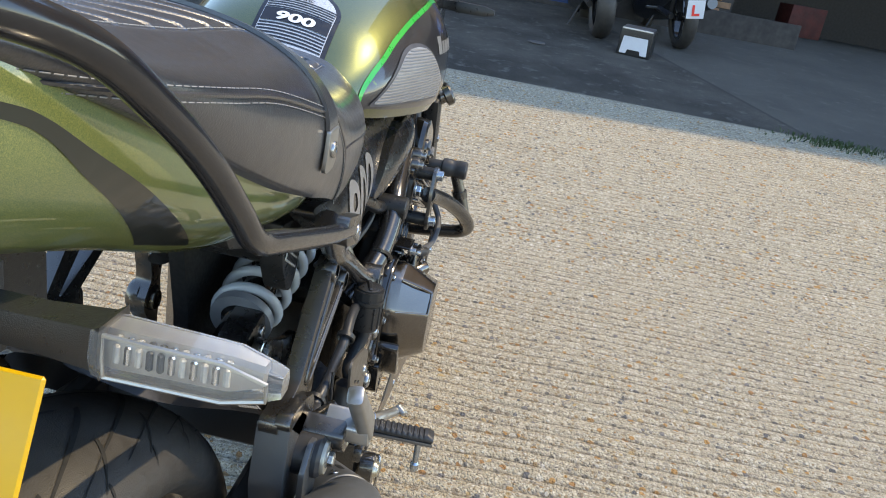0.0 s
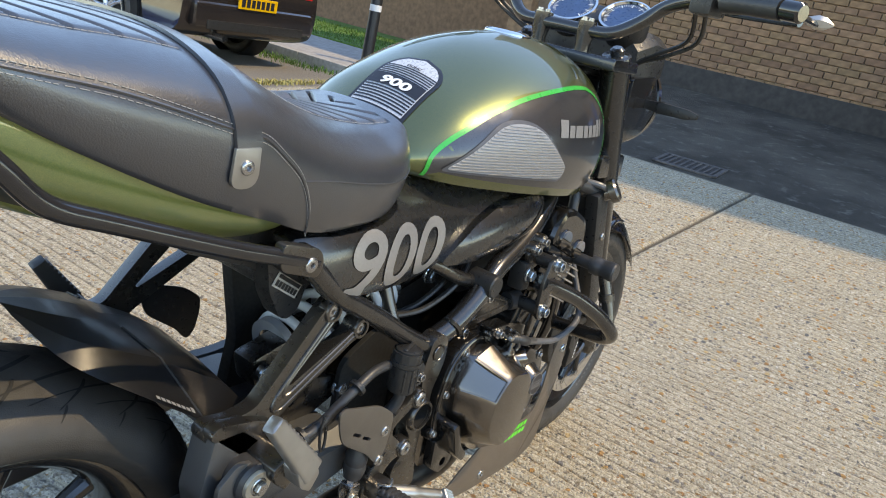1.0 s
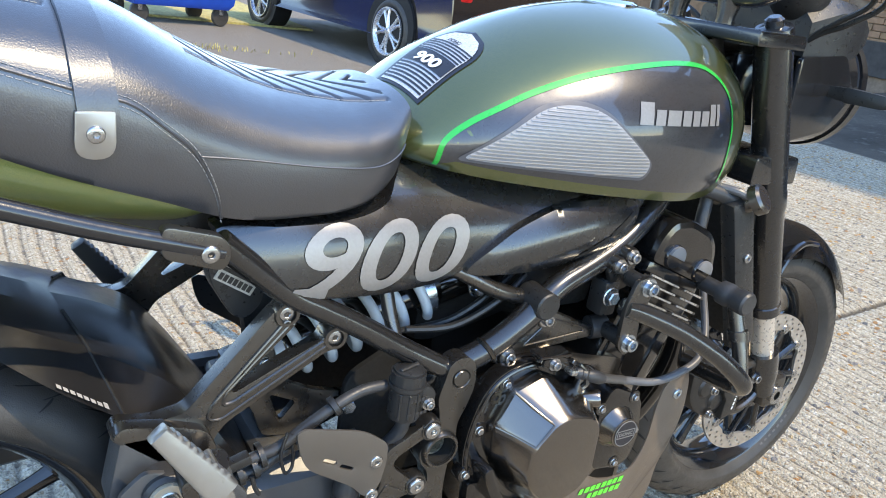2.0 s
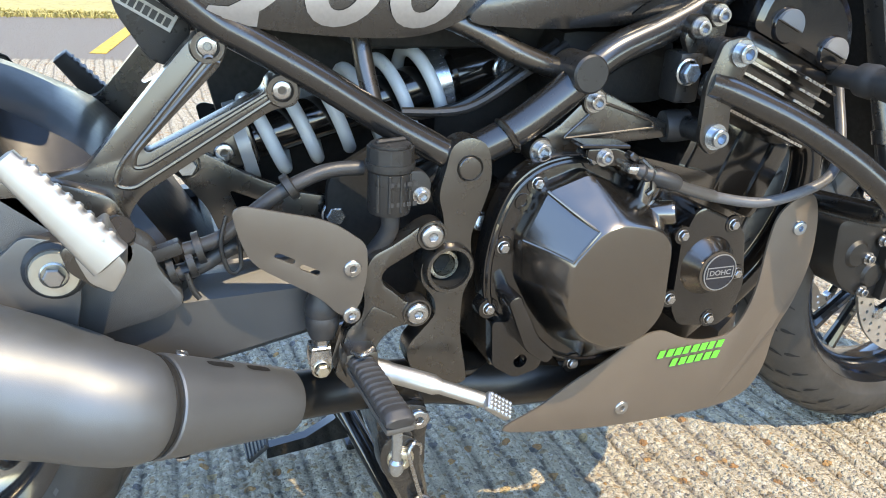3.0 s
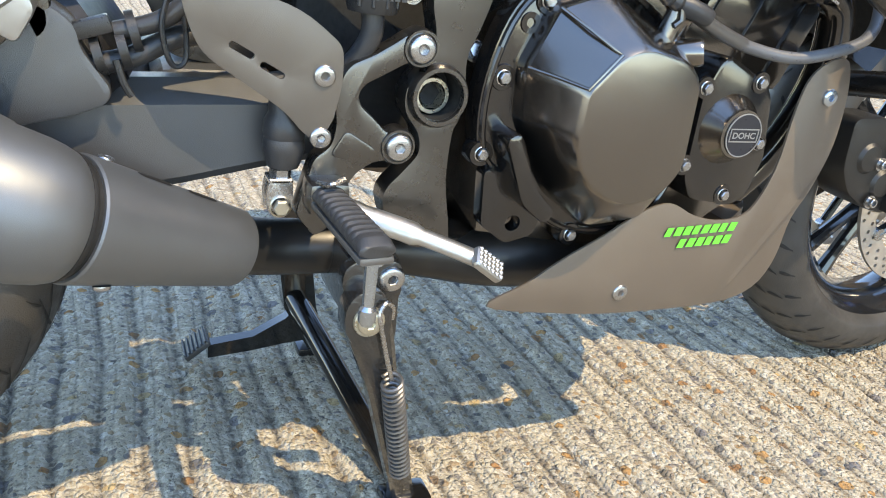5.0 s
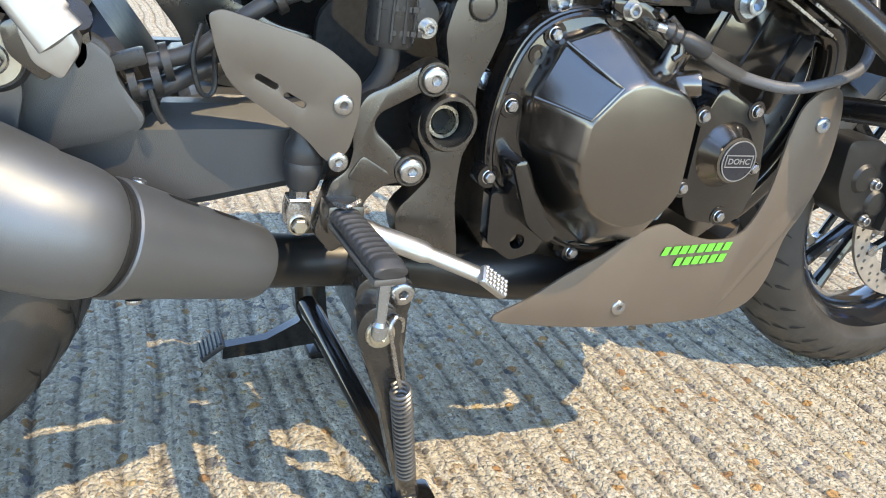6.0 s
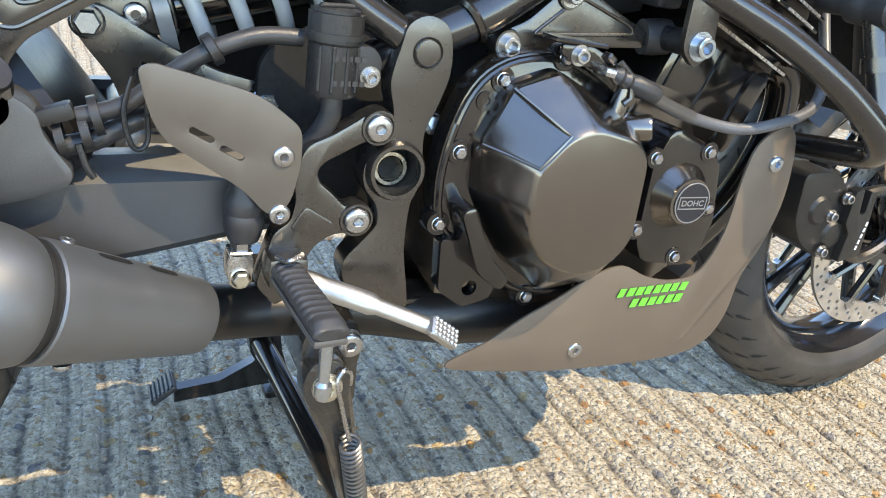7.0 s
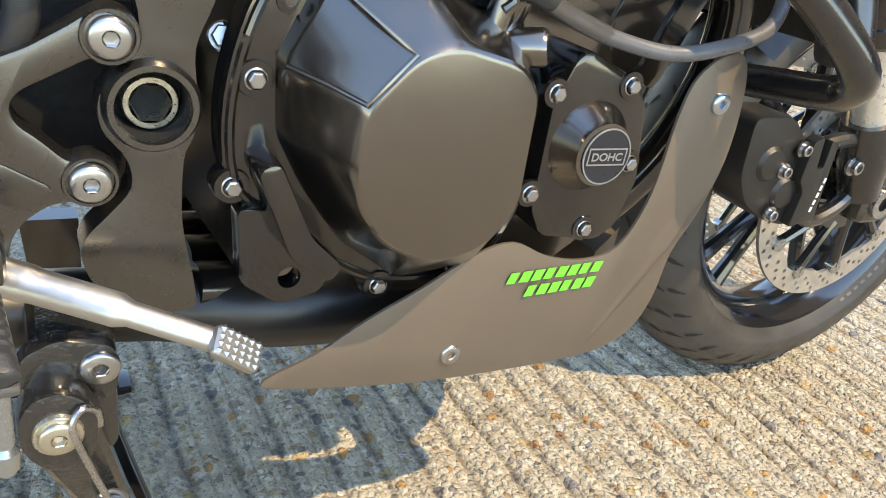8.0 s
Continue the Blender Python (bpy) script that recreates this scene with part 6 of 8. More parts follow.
# ---- brake fluid reservoir and hoses ----
res = holder("fluid_reservoir", bike)
RX, RY, RZ = 0.5695, -0.182, 0.0
part("reservoir_cup", lathe([(0, 0.486), (0.018, 0.486), (0.0195, 0.490), (0.0195, 0.524), (0.021, 0.526), (0.021, 0.531), (0, 0.531)], (RX, RY, 0), 'Z', 28), MATT_BLACK, res, "black brake fluid reservoir")
cap = []
for k in range(36):
    a = 2 * math.pi * k / 36
    cap.append((RX + (0.0195 + (0.0012 if k % 3 else 0)) * math.cos(a), RY + (0.0195 + (0.0012 if k % 3 else 0)) * math.sin(a)))
part("reservoir_cap", loft([[(x, y, z) for x, y in cap] for z in (0.531, 0.544, 0.546)]), MATT_BLACK, res, "ribbed black cap")
part("cap_top", lathe([(0.0175, 0.5462), (0.0175, 0.5485), (0.0150, 0.5495), (0.0, 0.5495)], (RX, RY, 0), 'Z', 28), MATT_BLACK, res, "flat top of the cap")
part("cap_bar", block((0.030, 0.006, 0.004), (RX, RY, 0.5505), Matrix.Rotation(0.3, 3, 'Z'), 0.0015, 1), MATT_BLACK, res, "raised grip bar of the cap")
for k in range(4):
    a_ = -0.5 + 0.55 * k - 1.9
    part("cup_rib", block((0.0022, 0.003, 0.034), (RX + 0.0197 * math.cos(a_), RY + 0.0197 * math.sin(a_), 0.507), Matrix.Rotation(a_, 3, 'Z'), 0.0008, 1), MATT_BLACK, res)
part("cup_ring", lathe([(0.0195, 0.5285), (0.0222, 0.5285), (0.0222, 0.5325), (0.0195, 0.5325)], (RX, RY, 0), 'Z', 28), MATT_BLACK, res)
part("reservoir_ear", plate(rounded([(RX + 0.012, 0.498), (RX + 0.034, 0.495), (RX + 0.036, 0.515), (RX + 0.028, 0.525), (RX + 0.012, 0.525)], 0.005), RY - 0.010, RY + 0.002, 0.002), MATT_BLACK, res)
bolt(res, (RX + 0.0265, RY - 0.010, 0.5025), 0.006, "cap")
bm = bmesh.new()
for r_ in range(2):
    for k in range(5):
        block((0.004, 0.0006, 0.004), (RX - 0.004 + 0.0055 * k, RY - 0.0197 + 0.0006 * k, 0.516 - 0.018 * r_), None, 0, 1, bm)
part("level_marks", bm, SOFT_RUBBER, res)["kind"] = "stuff"
part("reservoir_hose", tube(spline([(RX, RY, 0.490), (RX + 0.001, RY, 0.470), (0.562, RY + 0.006, 0.450), (0.545, RY + 0.01, 0.43), (0.525, -0.185, 0.415)], 6), 0.0085, 12), SOFT_RUBBER, res, "black rubber hose")
wires = holder("brake_hoses", bike)
part("hose", tube(spline([(0.548, -0.17, 0.524), (0.515, -0.172, 0.523), (0.480, -0.175, 0.510), (0.455, -0.172, 0.492), (0.425, -0.168, 0.468), (0.395, -0.165, 0.458)], 6), 0.0066, 12), SOFT_RUBBER, wires, "black wrapped hose")
part("hose", tube(spline([(0.472, -0.150, 0.460), (0.435, -0.158, 0.455), (0.405, -0.160, 0.440), (0.375, -0.160, 0.432), (0.350, -0.158, 0.42)], 6), 0.0078, 12), SOFT_RUBBER, wires, "black wrapped hose")
part("hose_clip", lathe([(0.010, -0.004), (0.012, -0.003), (0.012, 0.003), (0.010, 0.004)], (0.483, -0.175, 0.512), turn=along((0.8, 0, 0.5)), seg=16), MATT_BLACK, wires)
for x, z in ((0.400, 0.446), (0.384, 0.441), (0.407, 0.458)):
    part("wrap_tie", lathe([(0.011, -0.003), (0.0145, -0.003), (0.0145, 0.003), (0.011, 0.003)], (x, -0.162, z), turn=along((0.95, 0, 0.25)), seg=14), MATT_BLACK, wires)
part("connector", block((0.027, 0.014, 0.012), (0.380, -0.168, 0.460), Matrix.Rotation(radians(-18), 3, 'Y'), 0.003), MATT_BLACK, wires, "black wiring connector")
part("tie_loop", tube(spline([(0.430, -0.176, 0.490), (0.424, -0.178, 0.465), (0.430, -0.178, 0.440), (0.440, -0.174, 0.445), (0.438, -0.172, 0.485)], 6), 0.002, 8), MATT_BLACK, wires)
part("cable_tail", tube(spline([(0.395, -0.172, 0.440), (0.399, -0.174, 0.425), (0.404, -0.174, 0.416)], 4), 0.0026, 8), MATT_BLACK, wires)

# ---- inner parts; black fillers added for the shade between the tubes ----
inner = holder("inner_bodywork", bike)
part("battery_box", plate(rounded([(0.240, 0.735), (0.254, 0.700), (0.350, 0.668), (0.372, 0.640), (0.41, 0.628), (0.44, 0.634), (0.46, 0.66), (0.46, 0.735)], 0.010), -0.100, 0.030, 0.006), MATT_BLACK, inner, "matt black under-seat box")
part("seat_tray_fill", block((0.30, 0.19, 0.05), (0.47, 0, 0.722), None, 0.01), DARK, inner, "black tray-shaped filler for the shade under the seat")
part("label_plate", block((0.046, 0.0012, 0.0185), (0.3835, -0.1222, 0.651), Matrix.Rotation(radians(31), 3, 'Y'), 0.0004, 1), PAPER, inner, "small worn silver security label")
part("side_leaf", plate(rounded([(0.345, 0.700), (0.351, 0.678), (0.359, 0.645), (0.380, 0.610), (0.395, 0.603), (0.411, 0.617), (0.417, 0.642), (0.45, 0.65), (0.43, 0.69)], 0.008), -0.121, -0.095, 0.003), MATT_BLACK, inner, "matt black side leaf")
for k in range(7):
    part("label_bar", block((0.0044, 0.0006, 0.0075), Vector((0.3835, -0.1232, 0.651)) + Matrix.Rotation(radians(31), 3, 'Y') @ Vector((-0.0175 + 0.0058 * k, 0, -0.003)), Matrix.Rotation(radians(31), 3, 'Y'), 0, 1), MATT_BLACK, inner)
part("label_bar", block((0.040, 0.0006, 0.0045), Vector((0.3835, -0.1232, 0.651)) + Matrix.Rotation(radians(31), 3, 'Y') @ Vector((0, 0, 0.0055)), Matrix.Rotation(radians(31), 3, 'Y'), 0, 1), MATT_BLACK, inner)
# added black sheet and blocks, in place of deep shade inside the frame
part("rear_gap_fill", plate(rounded([(0.42, 0.63), (0.45, 0.50), (0.44, 0.42), (0.56, 0.36), (0.70, 0.36), (0.74, 0.64)], 0.02), 0.02, 0.04, 0.003), DARK, inner, "added black sheet for the shade behind the shock absorber")
part("airbox_gap_fill", block((0.36, 0.15, 0.13), (0.74, 0, 0.675), None, 0.02), DARK, inner, "added black block for the shade under the tank")
part("inlet_gap_fill", block((0.20, 0.16, 0.12), (0.755, 0.03, 0.555), None, 0.02), DARK, inner)
part("throttle_gap_fill", block((0.14, 0.24, 0.08), (0.83, 0, 0.60), None, 0.02), DARK, inner)
for k in range(2):
    part("loom", tube(spline([(0.60, -0.115 + 0.02 * k, 0.56 - 0.012 * k), (0.66, -0.13 + 0.015 * k, 0.565), (0.71, -0.145 + 0.02 * k, 0.600), (0.76, -0.13 + 0.02 * k, 0.625)], 6), 0.0045, 8), MATT_BLACK, inner, "black wiring loom")

# ---- engine ----
eng = holder("engine", bike)
part("crankcase", loft([[(x, y, z0), (x, -y, z0), (x, -y, z1), (x, y, z1)] for x, y, z0, z1 in ((0.650, 0.12, 0.36, 0.46), (0.69, 0.165, 0.30, 0.50), (0.80, 0.172, 0.285, 0.53), (0.92, 0.172, 0.29, 0.50), (1.00, 0.15, 0.32, 0.46), (1.02, 0.12, 0.36, 0.42))]), ENGINE_BLACK, eng, "black crankcase", sharp=25)
CC = spline([(0.672, 0.470), (0.690, 0.507), (0.722, 0.527), (0.768, 0.530), (0.812, 0.512), (0.850, 0.486), (0.880, 0.462), (0.887, 0.420), (0.880, 0.350), (0.845, 0.305), (0.780, 0.302), (0.735, 0.322), (0.705, 0.350), (0.672, 0.375), (0.664, 0.420)], 4, True)
part("cover_flange", plate([tuple(p) for p in CC], -0.188, -0.165, 0.004), GLOSS_BLACK, eng, "black engine cover flange")
base = [(0.693, 0.456), (0.714, 0.504), (0.757, 0.519), (0.842, 0.480), (0.866, 0.440), (0.864, 0.370), (0.838, 0.322), (0.780, 0.316), (0.738, 0.345), (0.713, 0.380), (0.696, 0.412)]
face = [(0.721, 0.450), (0.746, 0.478), (0.768, 0.4855), (0.812, 0.476), (0.827, 0.460), (0.830, 0.385), (0.810, 0.361), (0.778, 0.353), (0.745, 0.366), (0.724, 0.390), (0.718, 0.412)]
b2 = rounded(base, 0.007, 4)
f2 = rounded(face, [0.006, 0.010, 0.014, 0.014, 0.014, 0.016, 0.016, 0.016, 0.014, 0.010, 0.008], 4)
def cover_ring(k, y):
    return [(b[0] + (f[0] - b[0]) * k, y, b[1] + (f[1] - b[1]) * k) for b, f in zip(b2, f2)]
def face_ring(k, y):
    return [(0.775 + (f[0] - 0.775) * k, y, 0.419 + (f[1] - 0.419) * k) for f in f2]
cl = loft([cover_ring(-0.03, -0.180), cover_ring(0.0, -0.198), cover_ring(0.06, -0.206), cover_ring(0.93, -0.2490), face_ring(0.995, -0.2530), face_ring(0.965, -0.2550), face_ring(0.93, -0.2555)])
part("clutch_cover", cl, ENGINE_BLACK, eng, "satin black clutch cover", sharp=20)
part("cover_crease", tube([(0.7145, -0.2065, 0.503), (0.7275, -0.2300, 0.4918), (0.7425, -0.2480, 0.4800), (0.7460, -0.2525, 0.4772), (0.7335, -0.2535, 0.4640), (0.7215, -0.2535, 0.4505), (0.7090, -0.2290, 0.4535), (0.6945, -0.2050, 0.4560)], 0.0016, 8), ENGINE_BLACK, eng, "raised crease line")
part("flange_bead", tube([(0.776 + (p.x - 0.776) * 0.955, -0.1885, 0.418 + (p.y - 0.418) * 0.955) for p in CC] + [(0.776 + (CC[0].x - 0.776) * 0.955, -0.1885, 0.418 + (CC[0].y - 0.418) * 0.955)], 0.0030, 8), GLOSS_BLACK, eng, "raised bead round the cover flange")
bolt(eng, (0.673, -0.150, 0.457), 0.0075, "hex", (-0.2, -1, 0.3), STEEL)
part("cover_lip", plate(rounded([(0.676, 0.402), (0.690, 0.408), (0.712, 0.360), (0.735, 0.338), (0.726, 0.326), (0.700, 0.345)], 0.008), -0.222, -0.185, 0.006), GLOSS_BLACK, eng)
LUG = rounded([(0.674, 0.368), (0.697, 0.366), (0.736, 0.324), (0.731, 0.307), (0.704, 0.300), (0.678, 0.318)], 0.006)
part("engine_lug", plate(LUG, -0.196, -0.180, 0.002, [disc_loop(0.709, 0.319, 0.0075, 18)]), GLOSS_BLACK, eng, "black engine lug with a round hole")
for x, z in ((0.682, 0.444), (0.672, 0.380), (0.712, 0.506), (0.775, 0.303), (0.838, 0.306), (0.768, 0.527)):
    part("bolt_boss", lathe([(0, 0), (0.0105, 0), (0.0115, -0.003), (0.0115, -0.015), (0, -0.015)], (x, -0.190, z), turn=along((0, -1, 0)), seg=18), GLOSS_BLACK, eng)
    bolt(eng, (x, -0.190, z), 0.0053, "hex")
part("bare_boss", lathe([(0.004, -0.004), (0.004, 0.0), (0.0085, 0.0), (0.009, -0.01), (0, -0.01)], (0.699, -0.190, 0.488), turn=along((0, -1, 0)), seg=18), GLOSS_BLACK, eng)
# pick-up cover
PC = rounded([(0.874, 0.440), (0.886, 0.470), (0.896, 0.476), (0.945, 0.455), (0.956, 0.440), (0.968, 0.382), (0.960, 0.346), (0.942, 0.334), (0.890, 0.341), (0.876, 0.362)], 0.006)
part("pickup_cover", plate(PC, -0.208, -0.170, 0.004), GLOSS_BLACK, eng, "black pick-up cover")
part("pickup_dome", lathe([(0.036, -0.006), (0.031, 0.004), (0.0235, 0.014), (0.0225, 0.0175), (0.0, 0.0185)], (0.912, -0.208, 0.410), turn=along((0, -1, 0)), seg=36), ENGINE_BLACK, eng)
part("badge_ring", lathe([(0.0192, 0.0), (0.0202, 0.0), (0.0202, 0.0010), (0.0192, 0.0010)], (0.914, -0.2262, 0.4095), turn=along((0, -1, 0)), seg=40), SILVER_INK, eng, "silver ring of the round engine badge")
part("badge_disc", lathe([(0.0192, 0.0004), (0, 0.0004)], (0.914, -0.2264, 0.4095), turn=along((0, -1, 0)), seg=30), BLACK_INK, eng)
bm, size = glyphs("DOHC", 0.0078, 0, 0.0002, 1.15, 0.5)
for v in bm.verts:
    v.co = Vector((0.914 - size.x / 2 + v.co.x, -0.2274, 0.4095 - size.y / 2 + v.co.y))
part("badge_letters", bm, SILVER_INK, eng, "white engine badge lettering")
bm = bmesh.new()
for x0, x1, z0, z1 in ((-0.0155, 0.0155, 0.0052, 0.0062), (-0.0155, 0.0155, -0.0062, -0.0052), (-0.0165, -0.0155, -0.0062, 0.0062), (0.0155, 0.0165, -0.0062, 0.0062)):
    block((x1 - x0, 0.0005, z1 - z0), (0.914 + (x0 + x1) / 2, -0.2272, 0.4095 + (z0 + z1) / 2), None, 0, 1, bm)
part("badge_frame", bm, SILVER_INK, eng)
for x, z in ((0.874, 0.447), (0.936, 0.454), (0.953, 0.397), (0.871, 0.376), (0.927, 0.346)):
    part("bolt_recess", lathe([(0.0062, 0.0006), (0.0098, 0.0006), (0.0104, -0.002), (0, -0.002)], (x, -0.2085, z), turn=along((0, -1, 0)), seg=18), GLOSS_BLACK, eng)
    bolt(eng, (x, -0.209, z), 0.0052, "hex")
# clutch arm, cable and bracket
part("clutch_arm", tube([(0.815, -0.205, 0.470), (0.823, -0.208, 0.505), (0.826, -0.208, 0.520)], 0.009, 12), ENGINE_BLACK, eng)
part("release_boss", lathe([(0, 0), (0.013, 0), (0.014, 0.012), (0.011, 0.016), (0.011, 0.030), (0, 0.030)], (0.826, -0.198, 0.478), turn=along((0.1, -0.35, 1)), seg=20), ENGINE_BLACK, eng, "black clutch release boss")
part("release_spring", lathe([(0.0105, 0.0), (0.013, 0.002), (0.0105, 0.004), (0.013, 0.006), (0.0105, 0.008), (0.013, 0.010), (0.0105, 0.012)], (0.829, -0.208, 0.506), turn=along((0.1, -0.35, 1)), seg=20), GLOSS_BLACK, eng)
part("side_boss", lathe([(0, 0), (0.010, 0), (0.012, -0.003), (0.012, -0.03), (0, -0.03)], (0.846, -0.226, 0.480), turn=along((0.7, -0.6, 0.2)), seg=18), ENGINE_BLACK, eng)
part("arm_head", block((0.045, 0.016, 0.008), (0.812, -0.212, 0.520), Matrix.Rotation(0.15, 3, 'Y'), 0.003), STEEL, eng, "bright clutch release arm")
part("cable_bracket", plate(rounded([(0.752, 0.541), (0.782, 0.541), (0.800, 0.534), (0.822, 0.520), (0.842, 0.498), (0.836, 0.492), (0.814, 0.512), (0.792, 0.524), (0.774, 0.524), (0.752, 0.533)], 0.003), -0.206, -0.202, 0.001), GLOSS_BLACK, eng, "black cable bracket")
part("bracket_fold", block((0.052, 0.026, 0.004), (0.772, -0.193, 0.5425), Matrix.Rotation(0.05, 3, 'Y'), 0.001, 1), GLOSS_BLACK, eng, "folded top of the cable bracket")
for k in range(3):
    part("bracket_clip", block((0.010, 0.012, 0.006), (0.800 + 0.014 * k, -0.206, 0.533 - 0.009 * k), Matrix.Rotation(0.6, 3, 'Y'), 0.0015, 1), FRAME_BLACK, eng)
part("release_lever", tube([(0.806, -0.214, 0.531), (0.818, -0.219, 0.520), (0.820, -0.220, 0.503), (0.814, -0.219, 0.498)], 0.0032, 8), FRAME_BLACK, eng, "black clutch release lever")
bolt(eng, (0.770, -0.206, 0.533), 0.0065, "cap")
part("cable_boot", lathe([(0, 0), (0.005, 0), (0.008, 0.006), (0.006, 0.010), (0.008, 0.015), (0.006, 0.019), (0.0085, 0.024), (0.0085, 0.045), (0.007, 0.050), (0, 0.05)], (0.800, -0.215, 0.522), turn=along((0.85, -0.1, -0.28)), seg=16), SOFT_RUBBER, eng, "black ribbed cable boot")
part("clutch_cable", tube(spline([(0.840, -0.215, 0.507), (0.875, -0.209, 0.494), (0.913, -0.207, 0.484), (0.957, -0.216, 0.479), (1.0, -0.220, 0.487), (1.043, -0.216, 0.502), (1.072, -0.195, 0.530), (1.09, -0.160, 0.58), (1.10, -0.12, 0.66)], 8), 0.0056, 14), HOSE, eng, "grey clutch cable")
part("cable_sleeve", tube(spline([(0.838, -0.215, 0.508), (0.868, -0.210, 0.497), (0.905, -0.206, 0.486)], 4), 0.0062, 12), ALLOY_GREY, eng, "grey cable adjuster")
# cylinder block, head, fins, camshaft cover; leaning forward
lean = Matrix.Rotation(radians(22), 3, 'Y')
org = Vector((0.921, 0, 0.4685))
def up(u, y, v):
    """Engine-leaning coordinates: u forward, y across, v up the cylinders."""
    return org + lean @ Vector((u, y, v))
def slab(name, u0, u1, half, v0, v1, material, bev=0.006, label=""):
    c = up((u0 + u1) / 2, 0, (v0 + v1) / 2)
    return part(name, block((u1 - u0, 2 * half, v1 - v0), c, lean, bev, 2), material, eng, label)
slab("cylinder_block", -0.045, 0.090, 0.165, 0.0, 0.095, GLOSS_BLACK, 0.012, "black cylinder block")
slab("cylinder_head", -0.052, 0.080, 0.176, 0.095, 0.175, GLOSS_BLACK, 0.012, "black cylinder head")
for u in (-0.034, 0.012, 0.060):
    part("block_rib", block((0.004, 0.008, 0.080), up(u, -0.1635, 0.046), lean, 0.003, 2), GLOSS_BLACK, eng, "upright rib of the cylinder block")
FIN_EDGE = mat("machined_fin_edge", (0.62, 0.60, 0.57), 0.3, 0.85, 0.03, 80)
for k in range(6):
    v = 0.092 + 0.0125 * k
    fin = slab("cooling_fin", -0.058 + 0.004 * (k % 2), (0.085 if k else 0.078), 0.186, v, v + 0.0042, GLOSS_BLACK, 0.001, "black cooling fin")
    for u0, u1 in ((-0.050, 0.018), (0.034, 0.076)) if k > 0 else ((-0.050, 0.076),):
        part("fin_edge", block((u1 - u0, 0.0012, 0.0026), up((u0 + u1) / 2, -0.1866, v + 0.0021), lean, 0, 1), FIN_EDGE, eng, "bright machined fin edge")
cam_o = rounded([(-0.050, 0.172), (0.088, 0.172), (0.090, 0.200), (0.070, 0.232), (0.045, 0.248), (-0.005, 0.250), (-0.042, 0.235), (-0.052, 0.205)], 0.012, 4)
bm = plate(cam_o, -0.176, 0.176, 0.010)
for v in bm.verts:
    v.co = up(v.co.x, v.co.y, v.co.z)
part("cam_cover", bm, GLOSS_BLACK, eng, "gloss black camshaft cover", sharp=12)
for u in (-0.012, 0.060):
    part("plug_seat", lathe([(0, 0.0012), (0.0165, 0.0012), (0.0185, -0.002), (0.0185, -0.02), (0, -0.02)], up(u, -0.178, 0.192), turn=along((0, -1, 0)), seg=28), GLOSS_BLACK, eng, "black seat of the cam plug")
    half_ = [(u + 0.0165 * math.cos(a_), 0.192 + 0.0165 * math.sin(a_)) for a_ in np.linspace(0.0, math.pi, 17)]
    bm = plate(half_, -0.1835, -0.178, 0.001)
    for v in bm.verts:
        v.co = up(v.co.x, v.co.y, v.co.z)
    part("cam_plug", bm, mat("grey_rubber_plug", (0.16, 0.155, 0.15), 0.5) if u < 0 else bpy.data.materials["grey_rubber_plug"], eng, "grey half-moon cam plug")
for k in range(4):
    part("exhaust_pipe", tube(spline([(1.03, -0.135 + 0.09 * k, 0.545), (1.085, -0.135 + 0.09 * k, 0.52), (1.095, -0.13 + 0.085 * k, 0.44), (1.065, -0.11 + 0.07 * k, 0.34), (0.98, -0.10 + 0.05 * k, 0.275), (0.80, -0.11 + 0.05 * k, 0.262), (0.66, -0.14 + 0.04 * k, 0.285)], 7), 0.0185, 14), GLOSS_BLACK, eng, "black exhaust header pipe")
part("link_pipe", tube(spline([(0.86, -0.115, 0.262), (0.80, -0.128, 0.258), (0.72, -0.135, 0.261), (0.655, -0.135, 0.269), (0.59, -0.134, 0.276), (0.53, -0.137, 0.280), (0.49, -0.150, 0.288), (0.43, -0.188, 0.314)], 8),
     [0.035 - 0.0105 * max(0.0, min(1.0, (k - 10) / 16)) for k in range(57)], 24), PIPE_BLACK, eng, "black exhaust collector and link pipe")
part("sump", block((0.26, 0.22, 0.05), (0.83, 0, 0.30), None, 0.02), ENGINE_BLACK, eng)
# engine hanger arm
MA = rounded([(0.716, 0.526), (0.728, 0.520), (0.780, 0.532), (0.870, 0.538), (0.878, 0.548), (0.835, 0.565), (0.790, 0.585), (0.772, 0.582), (0.740, 0.552), (0.714, 0.540)], 0.007)
part("hanger_arm", plate(MA, -0.165, -0.150, 0.003), FRAME_BLACK, eng, "satin black cast engine hanger")
edge_ = rounded([(0.746, 0.541), (0.850, 0.549), (0.846, 0.556), (0.790, 0.575), (0.780, 0.570)], 0.006, 4)
part("hanger_edge", tube([(p.x, -0.1655, p.y) for p in edge_ + edge_[:1]], 0.0016, 8), FRAME_BLACK, eng, "raised edge of the hanger pocket")
for x, z in ((0.724, 0.531), (0.777, 0.577)):
    part("hanger_boss", lathe([(0, 0), (0.0125, 0), (0.0135, -0.003), (0.0135, -0.02), (0, -0.02)], (x, -0.168, z), turn=along((0, -1, 0)), seg=20), FRAME_BLACK, eng)
    bolt(eng, (x, -0.167, z), 0.008, "cap")
part("rubber_mount", lathe([(0, 0), (0.016, 0), (0.017, 0.012), (0.016, 0.026), (0, 0.026)], (0.868, -0.155, 0.547), turn=along((0.95, -0.2, 0.1)), seg=20), SOFT_RUBBER, eng)

